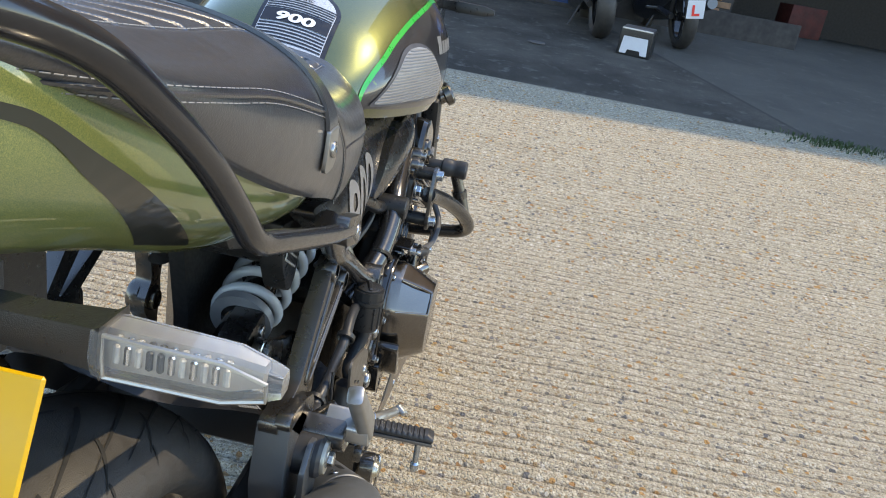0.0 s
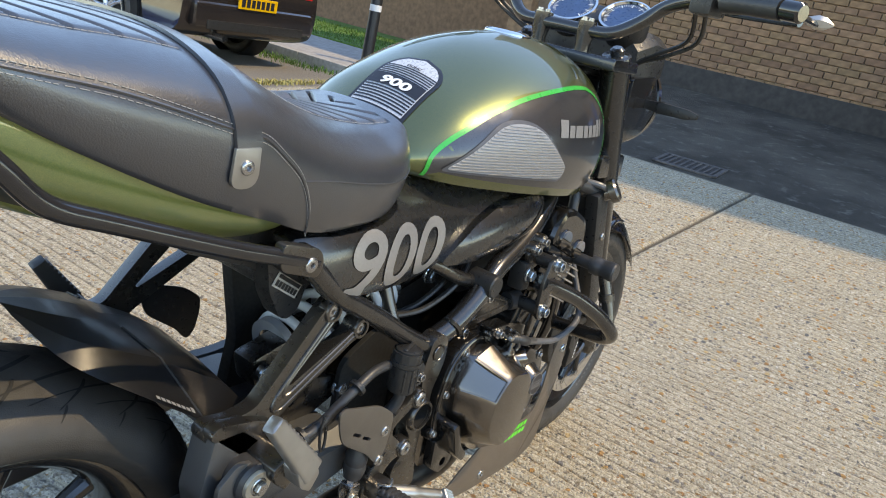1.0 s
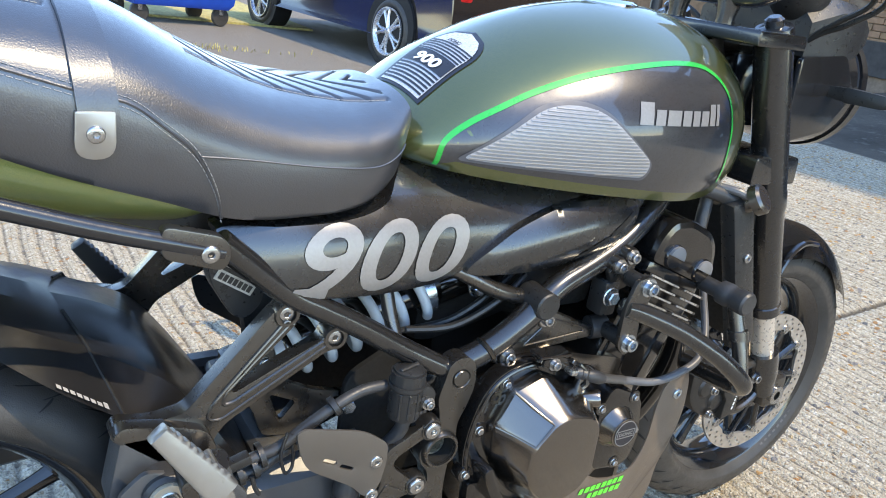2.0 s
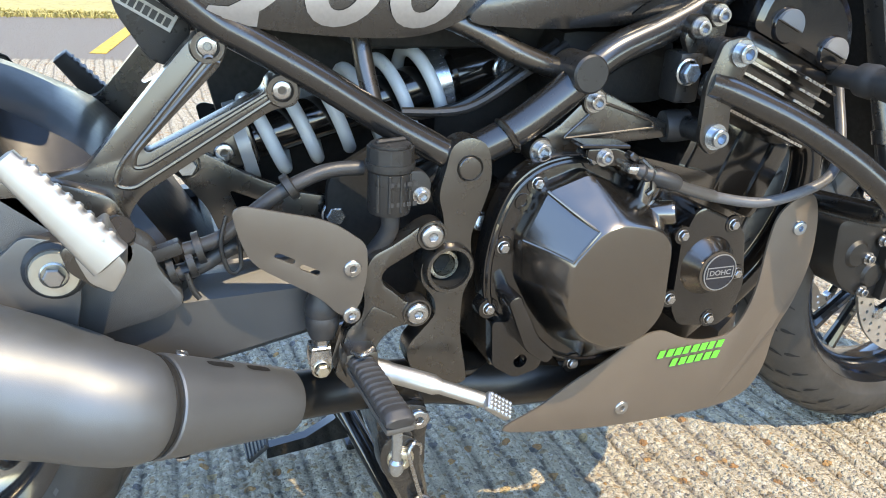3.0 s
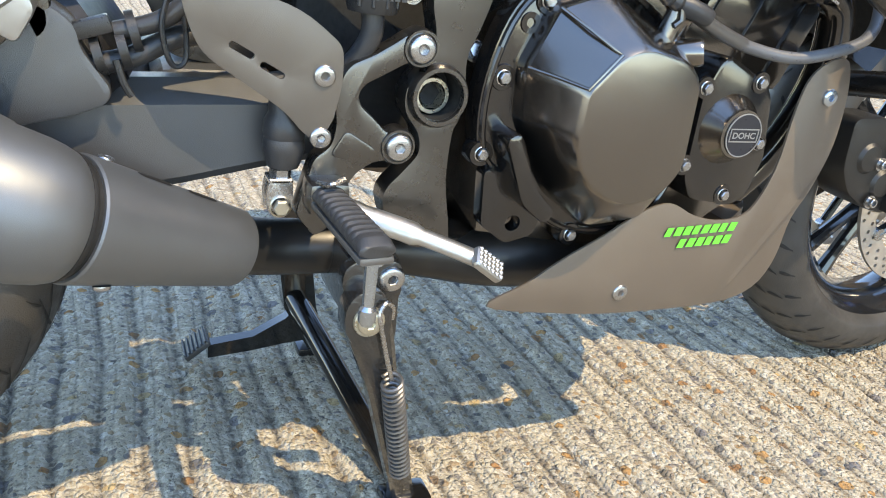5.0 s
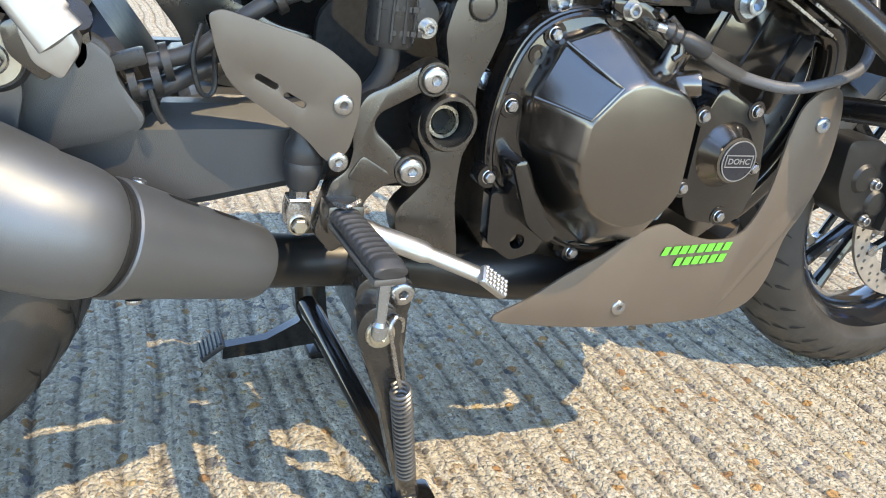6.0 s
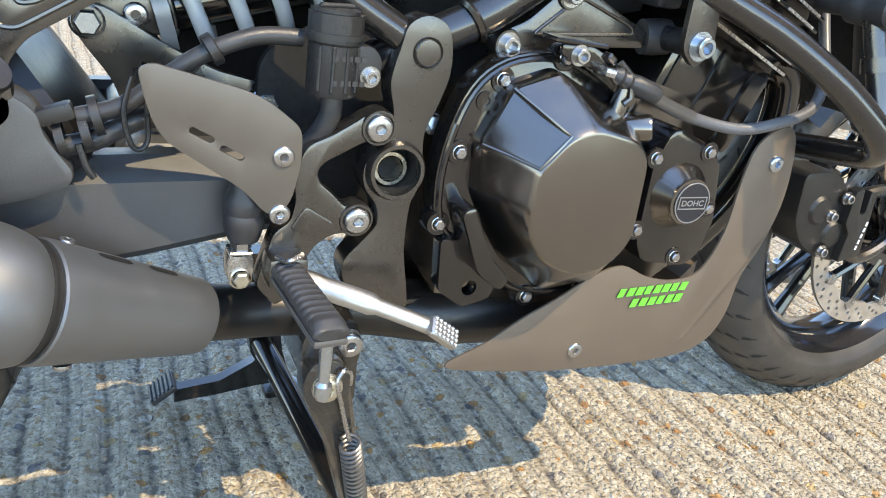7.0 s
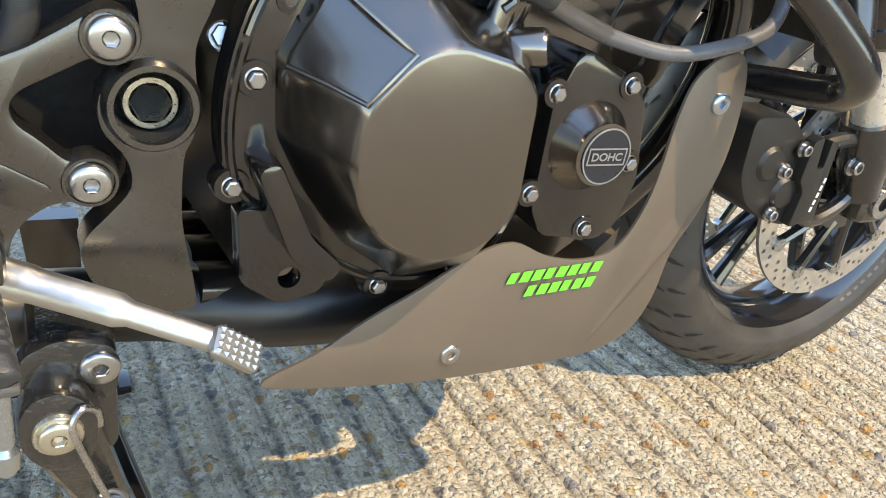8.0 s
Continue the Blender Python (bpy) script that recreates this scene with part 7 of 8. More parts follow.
# ---- crash bars ----
cb = holder("crash_bar", bike)
CBP = rounded([(0.878, 0.640), (0.905, 0.645), (0.914, 0.628), (0.898, 0.585), (0.902, 0.545), (0.885, 0.530), (0.868, 0.545), (0.866, 0.600)], 0.008)
for s in (-1, 1):
    part("bar_plate", plate(CBP, s * 0.214, s * 0.208, 0.001), FRAME_BLACK, cb, "black crash bar mounting plate")
    for x, z in ((0.900, 0.629), (0.886, 0.550)):
        bolt(cb, (x, s * 0.214, z), 0.0095, "cap", (0, s, 0), BLUE_ZINC)
        part("spacer", lathe([(0, 0), (0.0115, 0), (0.0115, 0.05), (0, 0.05)], (x, s * 0.209, z), turn=along((0, -s, 0)), seg=18), MATT_BLACK, cb)
    loop_ = spline([(0.872, s * 0.206, 0.600), (0.905, s * 0.213, 0.590), (0.963, s * 0.233, 0.566), (1.020, s * 0.256, 0.533), (1.058, s * 0.270, 0.504), (1.078, s * 0.273, 0.486), (1.091, s * 0.264, 0.473), (1.098, s * 0.243, 0.464), (1.104, s * 0.190, 0.455), (1.111, s * 0.147, 0.448), (1.115, s * 0.100, 0.442)], 7)
    part("bar_loop", tube(loop_, 0.0135, 18), TUBE_BLACK, cb, "satin black tubular crash bar")
    part("bar_post", tube(spline([(1.078, s * 0.268, 0.488), (1.076, s * 0.255, 0.53), (1.070, s * 0.236, 0.580), (1.068, s * 0.230, 0.600)], 5), 0.0110, 14), FRAME_BLACK, cb)
    part("bar_slider", lathe([(0, 0.0), (0.0150, 0.0), (0.0175, -0.003), (0.0180, -0.016), (0.0163, -0.020), (0.0163, -0.030), (0.0180, -0.033), (0.0172, -0.048), (0.012, -0.050), (0.012, -0.11), (0, -0.11)], (1.070, s * 0.252, 0.601), turn=along((0, s, 0)), seg=28), SOFT_RUBBER, cb, "black rubber bar slider")
    part("post_clamp", lathe([(0.011, -0.007), (0.0145, -0.007), (0.0145, 0.007), (0.011, 0.007)], (1.0735, s * 0.246, 0.552), turn=along((-0.1, s * -0.25, 0.9)), seg=18), FRAME_BLACK, cb)
for x, z in ((0.873, 0.648), (0.893, 0.660)):
    part("gusset", lathe([(0, 0), (0.011, 0), (0.012, -0.003), (0.012, -0.04), (0, -0.04)], (x, -0.182, z), turn=along((0, -1, 0)), seg=18), FRAME_BLACK, cb)
    bolt(cb, (x, -0.182, z), 0.0075, "cap")
part("gusset_plate", plate(rounded([(0.858, 0.640), (0.900, 0.672), (0.908, 0.650), (0.900, 0.615), (0.875, 0.610)], 0.008), -0.178, -0.170, 0.001), FRAME_BLACK, cb)
bolt(cb, (0.864, -0.185, 0.607), 0.0105, "hex", (0, -1, 0), BLUE_ZINC)
part("sensor", block((0.028, 0.03, 0.05), (0.872, -0.165, 0.60), None, 0.006), MATT_BLACK, cb)

# ---- radiator ----
rad = holder("radiator", bike)
turn = Matrix.Rotation(radians(24), 3, 'Y')
part("core", block((0.03, 0.30, 0.25), (1.165, 0, 0.60), turn.inverted(), 0.006), DARK, rad, "black radiator core")
for s in (-1, 1):
    part("tank_side", block((0.045, 0.03, 0.28), (1.163, s * 0.160, 0.60), turn.inverted(), 0.010), MATT_BLACK, rad, "black radiator side tank")
bolt(rad, (1.150, -0.177, 0.635), 0.0075, "button")
part("filler_neck", lathe([(0, 0), (0.014, 0), (0.014, 0.02), (0.023, 0.022), (0.023, 0.034), (0.019, 0.038), (0, 0.038)], (1.118, -0.160, 0.715), turn=along((0.25, -0.75, 0.55)), seg=14), FRAME_BLACK, rad, "black radiator filler cap")
part("top_hose", tube(spline([(1.00, -0.10, 0.735), (1.06, -0.135, 0.735), (1.11, -0.155, 0.722)], 6), 0.012, 14), SOFT_RUBBER, rad)
part("thin_hose", tube(spline([(1.07, -0.12, 0.74), (1.10, -0.165, 0.738), (1.125, -0.175, 0.725)], 6), 0.006, 10), HOSE, rad)
part("side_hose", tube(spline([(1.08, -0.13, 0.72), (1.07, -0.14, 0.66), (1.085, -0.14, 0.60)], 6), 0.010, 12), SOFT_RUBBER, rad)

# ---- belly pan ----
pan = holder("belly_pan", bike)
PAN = spline([(0.694, 0.240), (0.730, 0.262), (0.765, 0.286), (0.800, 0.306), (0.838, 0.330), (0.868, 0.338), (0.900, 0.325), (0.935, 0.320), (0.965, 0.330), (0.982, 0.372), (0.985, 0.430), (0.992, 0.462), (1.012, 0.478), (1.040, 0.478),
              (1.056, 0.445), (1.060, 0.395), (1.045, 0.350), (1.026, 0.318), (1.020, 0.275), (1.000, 0.243), (0.955, 0.226), (0.840, 0.222), (0.760, 0.228)], 4, True)
def pan_bend(c):
    c = c.copy()
    c.y += (0.5 * max(0.0, 0.27 - c.z) ** 1.6 + 0.35 * max(0.0, c.x - 1.0) ** 1.3 - 0.010 * max(0, min(1, (c.x - 0.7) / 0.3))) * (1 if c.y < 0 else -1)
    return c
for s in (-1, 1):
    part("pan_side", plate([tuple(p) for p in PAN], s * 0.203, s * 0.2005, 0.0006, (), None, pan_bend), PAN_GREY, pan, "satin dark grey belly pan side", sharp=50)
bolt(pan, (0.835, -0.2055, 0.246), 0.0085, "button")
bolt(pan, (1.024, -0.212, 0.444), 0.0085, "button", (0, -1, 0), BLUE_ZINC)
for x0, z0, n_ in ((0.868, 0.3045, 8), (0.886, 0.2915, 6)):
    for k in range(n_):
        x = x0 + k * 0.0106
        z = z0 + (x - 0.868) * 0.06
        bm = bmesh.new()
        w = 0.0082 if k % 3 else 0.0072
        bm.faces.new([bm.verts.new(pan_bend(Vector(p))) for p in ((x, -0.2040, z), (x + w, -0.2040, z + 0.0002), (x + w + 0.0030, -0.2040, z + 0.0092), (x + 0.0030, -0.2040, z + 0.0090))])
        part("mark_bar", bm, GREEN_INK, pan, "lime green bar of the maker's mark")
nose = [(0.985, -0.168), (1.013, -0.150), (1.045, -0.128), (1.072, -0.098), (1.094, -0.062), (1.105, -0.030)]
nose = nose + [(x, -y) for x, y in reversed(nose)]
part("pan_nose", loft([[(x * 0.97 + 0.02, y * 0.9, 0.222) for x, y in nose], [(x, y, 0.228) for x, y in nose], [(x, y, 0.300) for x, y in nose]]), PAN_GREY, pan, "rounded nose of the belly pan", sharp=50)

# ---- silencer ----
sil = holder("silencer", bike)
c0, cx_ = Vector((0.410, -0.200, 0.3245)), Vector((-1.0, -0.516, 0.461)).normalized()
tn = along(cx_)
part("cone", lathe([(0.0265, -0.060), (0.0275, -0.0765), (0.0312, -0.0775), (0.0318, -0.074), (0.0345, -0.045), (0.0380, -0.005), (0.0420, 0.035), (0.0436, 0.054), (0.0438, 0.0585), (0.0425, 0.0600), (0.038, 0.0602)], c0, turn=tn, seg=48), SILENCER, sil, "satin dark steel silencer cone")
for u0, u1 in ((0.0257, -0.0019), (-0.0179, -0.0439)):
    o = bmesh.new()
    n_ = Vector((0.40, 0.05, 0.915))
    n_ = (n_ - cx_ * n_.dot(cx_)).normalized()
    side_ = cx_.cross(n_)
    rows = []
    for k in range(9):
        u = u0 + (u1 - u0) * k / 8
        hw = 0.0042 * math.sqrt(max(0.05, 1 - (abs(k - 4) / 4.2) ** 6))
        rr = 0.038 + 0.089 * u + 0.0009
        rows.append([c0 + cx_ * u + n_ * math.sqrt(rr * rr - (hw * f) ** 2) + side_ * hw * f for f in (-1, -0.5, 0, 0.5, 1)])
    loft(rows, bm=o, closed=False)
    part("heat_slot", o, DARK, sil, "dark slot in the cone")
j0, ax = Vector((0.3515, -0.2315, 0.3520)), Vector((-1.0, 0.053, 0.377)).normalized()
way_ = [c0 + cx_ * u for u in (0.0650, 0.0660, 0.0690, 0.0750)] + [c0 + cx_ * 0.085 + (ax - cx_) * 0.004] + [p for p in spline([j0 + ax * u + Vector((0, -0.004 * (u < 0.05), 0)) for u in (0.035, 0.06, 0.10, 0.15, 0.20, 0.26)], 4)] + [j0 + ax * u for u in (0.268, 0.272, 0.273)]
rad_ = [0.0395, 0.0412, 0.0436, 0.0457, 0.0475] + [0.0490 + 0.0100 * min(1.0, k / 13) for k in range(21)] + [0.057, 0.050, 0.030]
part("body", tube(way_, rad_, 48), SILENCER, sil, "satin dark steel silencer body", sharp=40)
part("seam_band", tube([c0 + cx_ * u for u in (0.050, 0.062, 0.072)], 0.0402, 40), DARK, sil)
# dark ring over the joint, coloured as the shade inside a gap
part("joint_gap_ring", lathe([(0.0380, -0.0005), (0.0428, -0.0015), (0.0436, 0.0005), (0.0434, 0.0022), (0.0380, 0.0030)], c0 + cx_ * 0.0660, turn=along(cx_), seg=48), DARK, sil, "dark ring for the shaded gap at the silencer joint")
part("silencer_tab", plate(rounded([(0.256, 0.470), (0.258, 0.424), (0.308, 0.404), (0.316, 0.440), (0.308, 0.485), (0.280, 0.492)], 0.008), -0.196, -0.190, 0.0015), ALLOY_GREY, sil, "grey mounting tab of the silencer")
part("tab_weld", tube(spline([(0.250, -0.197, 0.426), (0.280, -0.198, 0.416), (0.316, -0.199, 0.402)], 5), 0.0024, 8), SILENCER, sil, "weld bead")
bolt(sil, c0 + cx_ * 0.050 + Vector((0.01, -0.015, -0.043)), 0.006, "button", (0, -0.3, -1))
bolt(sil, c0 + cx_ * 0.030 + Vector((0.0, 0.010, 0.0445)), 0.0055, "button", (0.3, 0.1, 1))

# ---- centre stand ----
st = holder("centre_stand", bike)
part("stand_mount", block((0.047, 0.080, 0.058), (0.583, -0.163, 0.268), Matrix.Rotation(0.06, 3, 'Y'), 0.011, 3), STAND_BLACK, st, "gloss black stand mount")
part("mount_rib", plate(rounded([(0.556, 0.290), (0.575, 0.300), (0.606, 0.292), (0.608, 0.262), (0.600, 0.252), (0.586, 0.268), (0.566, 0.262), (0.554, 0.270)], 0.007), -0.208, -0.196, 0.004), STAND_BLACK, st, "raised lip of the mount")
bolt(st, (0.597, -0.2085, 0.2785), 0.0112, "button")
part("stand_tab", plate(rounded([(0.588, 0.268), (0.606, 0.264), (0.607, 0.222), (0.600, 0.212), (0.590, 0.220)], 0.005), -0.207, -0.190, 0.003), STAND_BLACK, st, "black stop tab")
part("stand_ear", plate(rounded([(0.552, 0.262), (0.562, 0.278), (0.582, 0.278), (0.594, 0.262), (0.594, 0.236), (0.584, 0.222), (0.566, 0.224), (0.554, 0.240)], 0.010), -0.228, -0.208, 0.004), STAND_BLACK, st, "gloss black pivot ear")
part("pivot_washer", lathe([(0, 0.0), (0.0125, 0.0), (0.0132, -0.001), (0.0132, -0.005), (0, -0.005)], (0.573, -0.2315, 0.252), turn=along((0, -1, 0)), seg=28), BRASS, st, "flat zinc pivot washer")
bolt(st, (0.573, -0.2322, 0.252), 0.0105, "button", (0, -1, 0), BRASS)
part("leg", loft([[(x + a, y + b, z) for a, b in ((-w, -0.008), (-w + 0.004, -0.011), (w - 0.004, -0.011), (w, -0.008), (w, 0.009), (-w, 0.009))] for x, y, z, w in ((0.574, -0.216, 0.262, 0.017), (0.580, -0.213, 0.230, 0.0195), (0.588, -0.209, 0.206, 0.0170), (0.598, -0.202, 0.175, 0.0140), (0.620, -0.188, 0.10, 0.0125), (0.648, -0.168, 0.010, 0.0120))]), STAND_BLACK, st, "gloss black stand leg", sharp=25)
part("leg", loft([[(x + a, y + b, z) for a, b in ((-w, -0.012), (w, -0.012), (w, 0.012), (-w, 0.012))] for x, y, z, w in ((0.585, 0.10, 0.232, 0.024), (0.590, 0.10, 0.150, 0.020), (0.600, 0.11, 0.09, 0.020), (0.632, 0.135, 0.012, 0.012))]), GLOSS_BLACK, st, "gloss black stand leg", sharp=25)
part("cross_tube", tube(spline([(0.592, 0.10, 0.105), (0.605, 0.04, 0.085), (0.640, -0.12, 0.030), (0.650, -0.155, 0.020)], 6), 0.0135, 16), GLOSS_BLACK, st, "gloss black cross tube")
part("tang_arm", loft([[(x + 0, y, z + a) for y, a in ((0.118 - w, -h), (0.118 + w, -h), (0.118 + w, h), (0.118 - w, h))] for x, z, w, h in ((0.612, 0.066, 0.008, 0.032), (0.585, 0.050, 0.008, 0.018), (0.545, 0.036, 0.008, 0.010), (0.490, 0.030, 0.008, 0.009))]), GLOSS_BLACK, st, "stand foot lever")
bm = bmesh.new()
block((0.036, 0.040, 0.008), (0.478, 0.128, 0.032), Matrix.Rotation(radians(-38), 3, 'Y'), 0.003, 2, bm)
for k in range(6):
    block((0.0025, 0.040, 0.003), Vector((0.478, 0.128, 0.032)) + Matrix.Rotation(radians(-38), 3, 'Y') @ Vector((-0.015 + 0.006 * k, 0, 0.005)), Matrix.Rotation(radians(-38), 3, 'Y'), 0.0008, 1, bm)
part("tang_tread", bm, SOFT_RUBBER, st, "ribbed black foot tread")
for y in (-0.168, 0.138):
    part("stand_shoe", block((0.05, 0.034, 0.012), (0.652 if y < 0 else 0.632, y, 0.006), None, 0.004), GLOSS_BLACK, st)
sp0, sp1 = Vector((0.5985, -0.2290, 0.193)), Vector((0.6300, -0.1990, 0.066))
tn = along(sp1 - sp0)
hel = [sp0 + tn @ Vector((0.0088 * math.cos(a), 0.0088 * math.sin(a), (sp1 - sp0).length * a / (2 * math.pi * 21))) for a in np.linspace(0, 2 * math.pi * 21, 21 * 12)]
part("return_spring", tube(hel, 0.0019, 6), ALLOY_GREY, st, "bright coiled return spring")
part("spring_hook", tube(spline([sp0, (0.5915, -0.2310, 0.215), (0.5815, -0.2350, 0.250), (0.5800, -0.2340, 0.262), (0.5858, -0.2310, 0.2685), (0.5930, -0.2270, 0.262), (0.5945, -0.2240, 0.250)], 6), 0.0021, 8), STEEL, st)
part("spring_hook", tube(spline([sp1, (0.632, -0.194, 0.054), (0.634, -0.185, 0.050)], 4), 0.0021, 8), STEEL, st)


# ---- the yard's surroundings ----
BRICK = mat("weathered_brick", (0.27, 0.160, 0.100), 0.85, 0.0, 0.25, 14, 0.5, 120, 0.05, 0.0,
            [(0.74, 0.68, 0.62), (0.9, 0.88, 0.80), (1.08, 1.02, 0.9), (0.82, 0.84, 0.68), (1.18, 1.16, 1.0)], 1.0)
MORTAR = mat("grey_mortar", (0.22, 0.160, 0.112), 0.95, 0.0, 0.2, 25, 0.4, 200)
PLINTH = mat("tarred_plinth_brick", (0.045, 0.040, 0.036), 0.8, 0.0, 0.3, 14, 0.5, 120)
DOOR_BLUE = mat("navy_door_paint", (0.012, 0.045, 0.15), 0.45, 0.0, 0.12, 8, 0.1, 200)
SIGN_BLUE = mat("blue_sign", (0.015, 0.09, 0.35), 0.4, 0.0, 0.1, 10)
GRASS = mat("mown_grass", (0.085, 0.16, 0.025), 0.9, 0.0, 0.45, 18, 0.8, 90)
WEED = mat("dusty_weed_green", (0.045, 0.07, 0.022), 0.9, 0.0, 0.4, 30)
DRY = mat("dry_verge_grass", (0.38, 0.32, 0.11), 0.95, 0.0, 0.35, 25, 0.8, 120)
PAVE = mat("grey_pavement", (0.30, 0.28, 0.26), 0.9, 0.0, 0.2, 12, 0.5, 250)
KERB = mat("concrete_kerb", (0.33, 0.31, 0.28), 0.9, 0.0, 0.2, 20, 0.4, 250)
CAR_PAINT = mat("dark_bronze_car_paint", (0.035, 0.028, 0.026), 0.22, 0.5, 0.08, 6, 0, 1, 0.04, 0.8)
GLASS_DARK = mat("dark_car_glass", (0.01, 0.012, 0.014), 0.06, 0.0, 0.05, 5, 0, 1, 0.02, 0.5)
ALLOY = mat("silver_alloy_wheel", (0.60, 0.61, 0.63), 0.3, 0.8, 0.08, 20)
BIN_BLUE = mat("blue_bin_plastic", (0.01, 0.07, 0.45), 0.4, 0.0, 0.1, 6)
WOOD = mat("weathered_timber", (0.36, 0.24, 0.13), 0.8, 0.0, 0.25, 18, 0.5, 90)
IRON = mat("cast_iron_grate", (0.11, 0.10, 0.095), 0.75, 0.3, 0.25, 25, 0.4, 150)
PANEL_WHITE = mat("off_white_panel", (0.62, 0.63, 0.66), 0.5, 0.0, 0.05, 10)
BLUE_FAIRING = mat("blue_fairing_paint", (0.01, 0.05, 0.45), 0.2, 0.0, 0.05, 10, 0, 1, 0.03, 0.6)
RED_INK = mat("red_letter_ink", (0.75, 0.03, 0.02), 0.5)
ORANGE_LENS = mat("orange_lens", (0.8, 0.2, 0.02), 0.2)
RED_LENS = mat("red_lens", (0.4, 0.01, 0.01), 0.2)
WALL_X = 9.0


def thing(name, bm, material, label, category, kind="", group="", sharp=35):
    return tagged(obj(name, bm, material, None, "", sharp), label, category, group, kind)


# front building: brick wall with door, sign and an open unit
def wall_run(name, y0, y1, z0, z1, label):
    return thing(name, block((0.30, y1 - y0, z1 - z0), (WALL_X + 0.165, (y0 + y1) / 2, (z0 + z1) / 2), None, 0), MORTAR, label, "wall", "structure")


front = wall_run("wall_north", -0.165, 4.6, 0.2, 6.5, "weathered brown brick wall with a tarred base")
mid_wall = wall_run("wall_north_pier", -2.35, -0.965, 0.2, 6.5, "weathered brown brick wall beside the blue door")
wall_run("wall_north_lintel", -0.965, -0.165, 2.72, 6.5, "brick wall above the blue door")
wall_run("wall_north_unit_head", -8.0, -2.35, 3.3, 6.5, "brick wall above the open unit")
# inner walls and ceiling: the unit's shade is put into their near-black colour
thing("wall_unit_back", block((0.2, 5.65, 3.4), (WALL_X + 4.0, -5.175, 1.9), None, 0), mat("dim_unit_shade", (0.05, 0.045, 0.042), 0.9), "dark back wall of the open unit", "wall", "structure")
thing("wall_unit_side", block((4.0, 0.2, 3.4), (WALL_X + 2.0, -2.25, 1.9), None, 0), bpy.data.materials["dim_unit_shade"], "dark side wall of the open unit", "wall", "structure")
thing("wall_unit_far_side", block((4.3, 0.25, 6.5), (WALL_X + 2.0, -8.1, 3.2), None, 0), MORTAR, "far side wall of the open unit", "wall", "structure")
thing("unit_ceiling", block((4.2, 5.8, 0.2), (WALL_X + 2.2, -5.17, 3.7), None, 0), bpy.data.materials["dim_unit_shade"], "dark ceiling of the open unit", "ceiling", "structure")
# unseen block, added and placed so its top edge casts the yard's shade
thing("wall_east", block((10.0, 12.0, 10.5), (WALL_X + 5.30, -10.55, 9.35), Matrix.Rotation(radians(5.7), 3, "Z"), 0.02), BRICK, "unseen brick block added to shade the yard", "building", "structure")
thing("wall_far_left", block((0.30, 22.0, 4.0), (12.2, 15.6, 2.0), None, 0.0), BRICK, "brown brick wall behind the grass", "wall", "structure")
thing("wall_return", block((3.4, 0.3, 6.5), (10.55, 4.75, 3.25), None, 0.0), BRICK, "brick return wall", "wall", "structure")
bm = bmesh.new()
block((0.036, 4.75, 0.38), (WALL_X - 0.012, 2.215, 0.70), None, 0.004, 1, bm)
block((0.036, 2.175, 0.38), (WALL_X - 0.012, -2.0525, 0.70), None, 0.004, 1, bm)
thing("plinth", bm, PLINTH, "black tarred base course of the brick wall", "wall base", "structure")

# blue door
door = thing("door_1", block((0.05, 0.735, 2.05), (WALL_X + 0.06, -0.565, 1.68), None, 0.004), DOOR_BLUE, "closed navy blue painted door", "door", "structure")
for y in (-0.935, -0.195):
    part("door_frame", block((0.11, 0.055, 2.12), (WALL_X + 0.055, y, 1.70), None, 0.004), DOOR_BLUE, door)
part("door_frame", block((0.11, 0.795, 0.055), (WALL_X + 0.055, -0.565, 2.735), None, 0.004), DOOR_BLUE, door)
part("door_plate", block((0.008, 0.045, 0.18), (WALL_X + 0.031, -0.285, 1.66), None, 0.002), SILVER, door, "silver handle plate")
part("door_handle", tube([(WALL_X + 0.03, -0.285, 1.68), (WALL_X - 0.02, -0.285, 1.68), (WALL_X - 0.02, -0.385, 1.68)], 0.010, 10), SILVER, door, "silver lever handle")
part("door_step", block((0.16, 0.79, 0.06), (WALL_X + 0.05, -0.565, 0.64), None, 0.006), PLINTH, door)
# sign
sign = thing("wall_sign", block((0.012, 0.95, 0.62), (WALL_X - 0.022, -2.05, 1.92), None, 0.002), SIGN_BLUE, "blue wall sign with lines of small white print", "sign")
part("sign_border", block((0.004, 0.90, 0.012), (WALL_X - 0.030, -2.05, 1.63), None, 0), WHITE_INK, sign)
for k in range(5):
    part("print_line", block((0.003, 0.70 - 0.12 * (k % 2), 0.024), (WALL_X - 0.0300, -2.02, 2.12 - 0.085 * k), None, 0), WHITE_INK, sign)

# drain grate
gr = holder("drain_grate", None, (5.28, 0.93, ground_z(5.28, 0.93) + 0.002))
gr.rotation_euler = (0, -math.atan(0.096), 0.05)
tagged(gr, "dark cast iron drain grate set in the concrete", "drain grate")
for x in (-0.155, 0.155):
    part("grate_edge", block((0.03, 0.46, 0.014), (x, 0, 0.004), None, 0.003, 1), IRON, gr)
for y in (-0.215, 0.215):
    part("grate_edge", block((0.34, 0.03, 0.014), (0, y, 0.004), None, 0.003, 1), IRON, gr)
for k in range(9):
    part("grate_bar", block((0.28, 0.016, 0.012), (0, -0.176 + 0.044 * k, 0.003), None, 0.002, 1), IRON, gr)
part("grate_pit", block((0.29, 0.41, 0.002), (0, 0, -0.001), None, 0), PLINTH, gr)
lid = thing("access_cover", lathe([(0, 0.012), (0.075, 0.012), (0.08, 0.0)], (6.55, -0.30, ground_z(6.55, -0.3)), 'Z', 20), IRON, "small dark iron access cover", "drain cover")

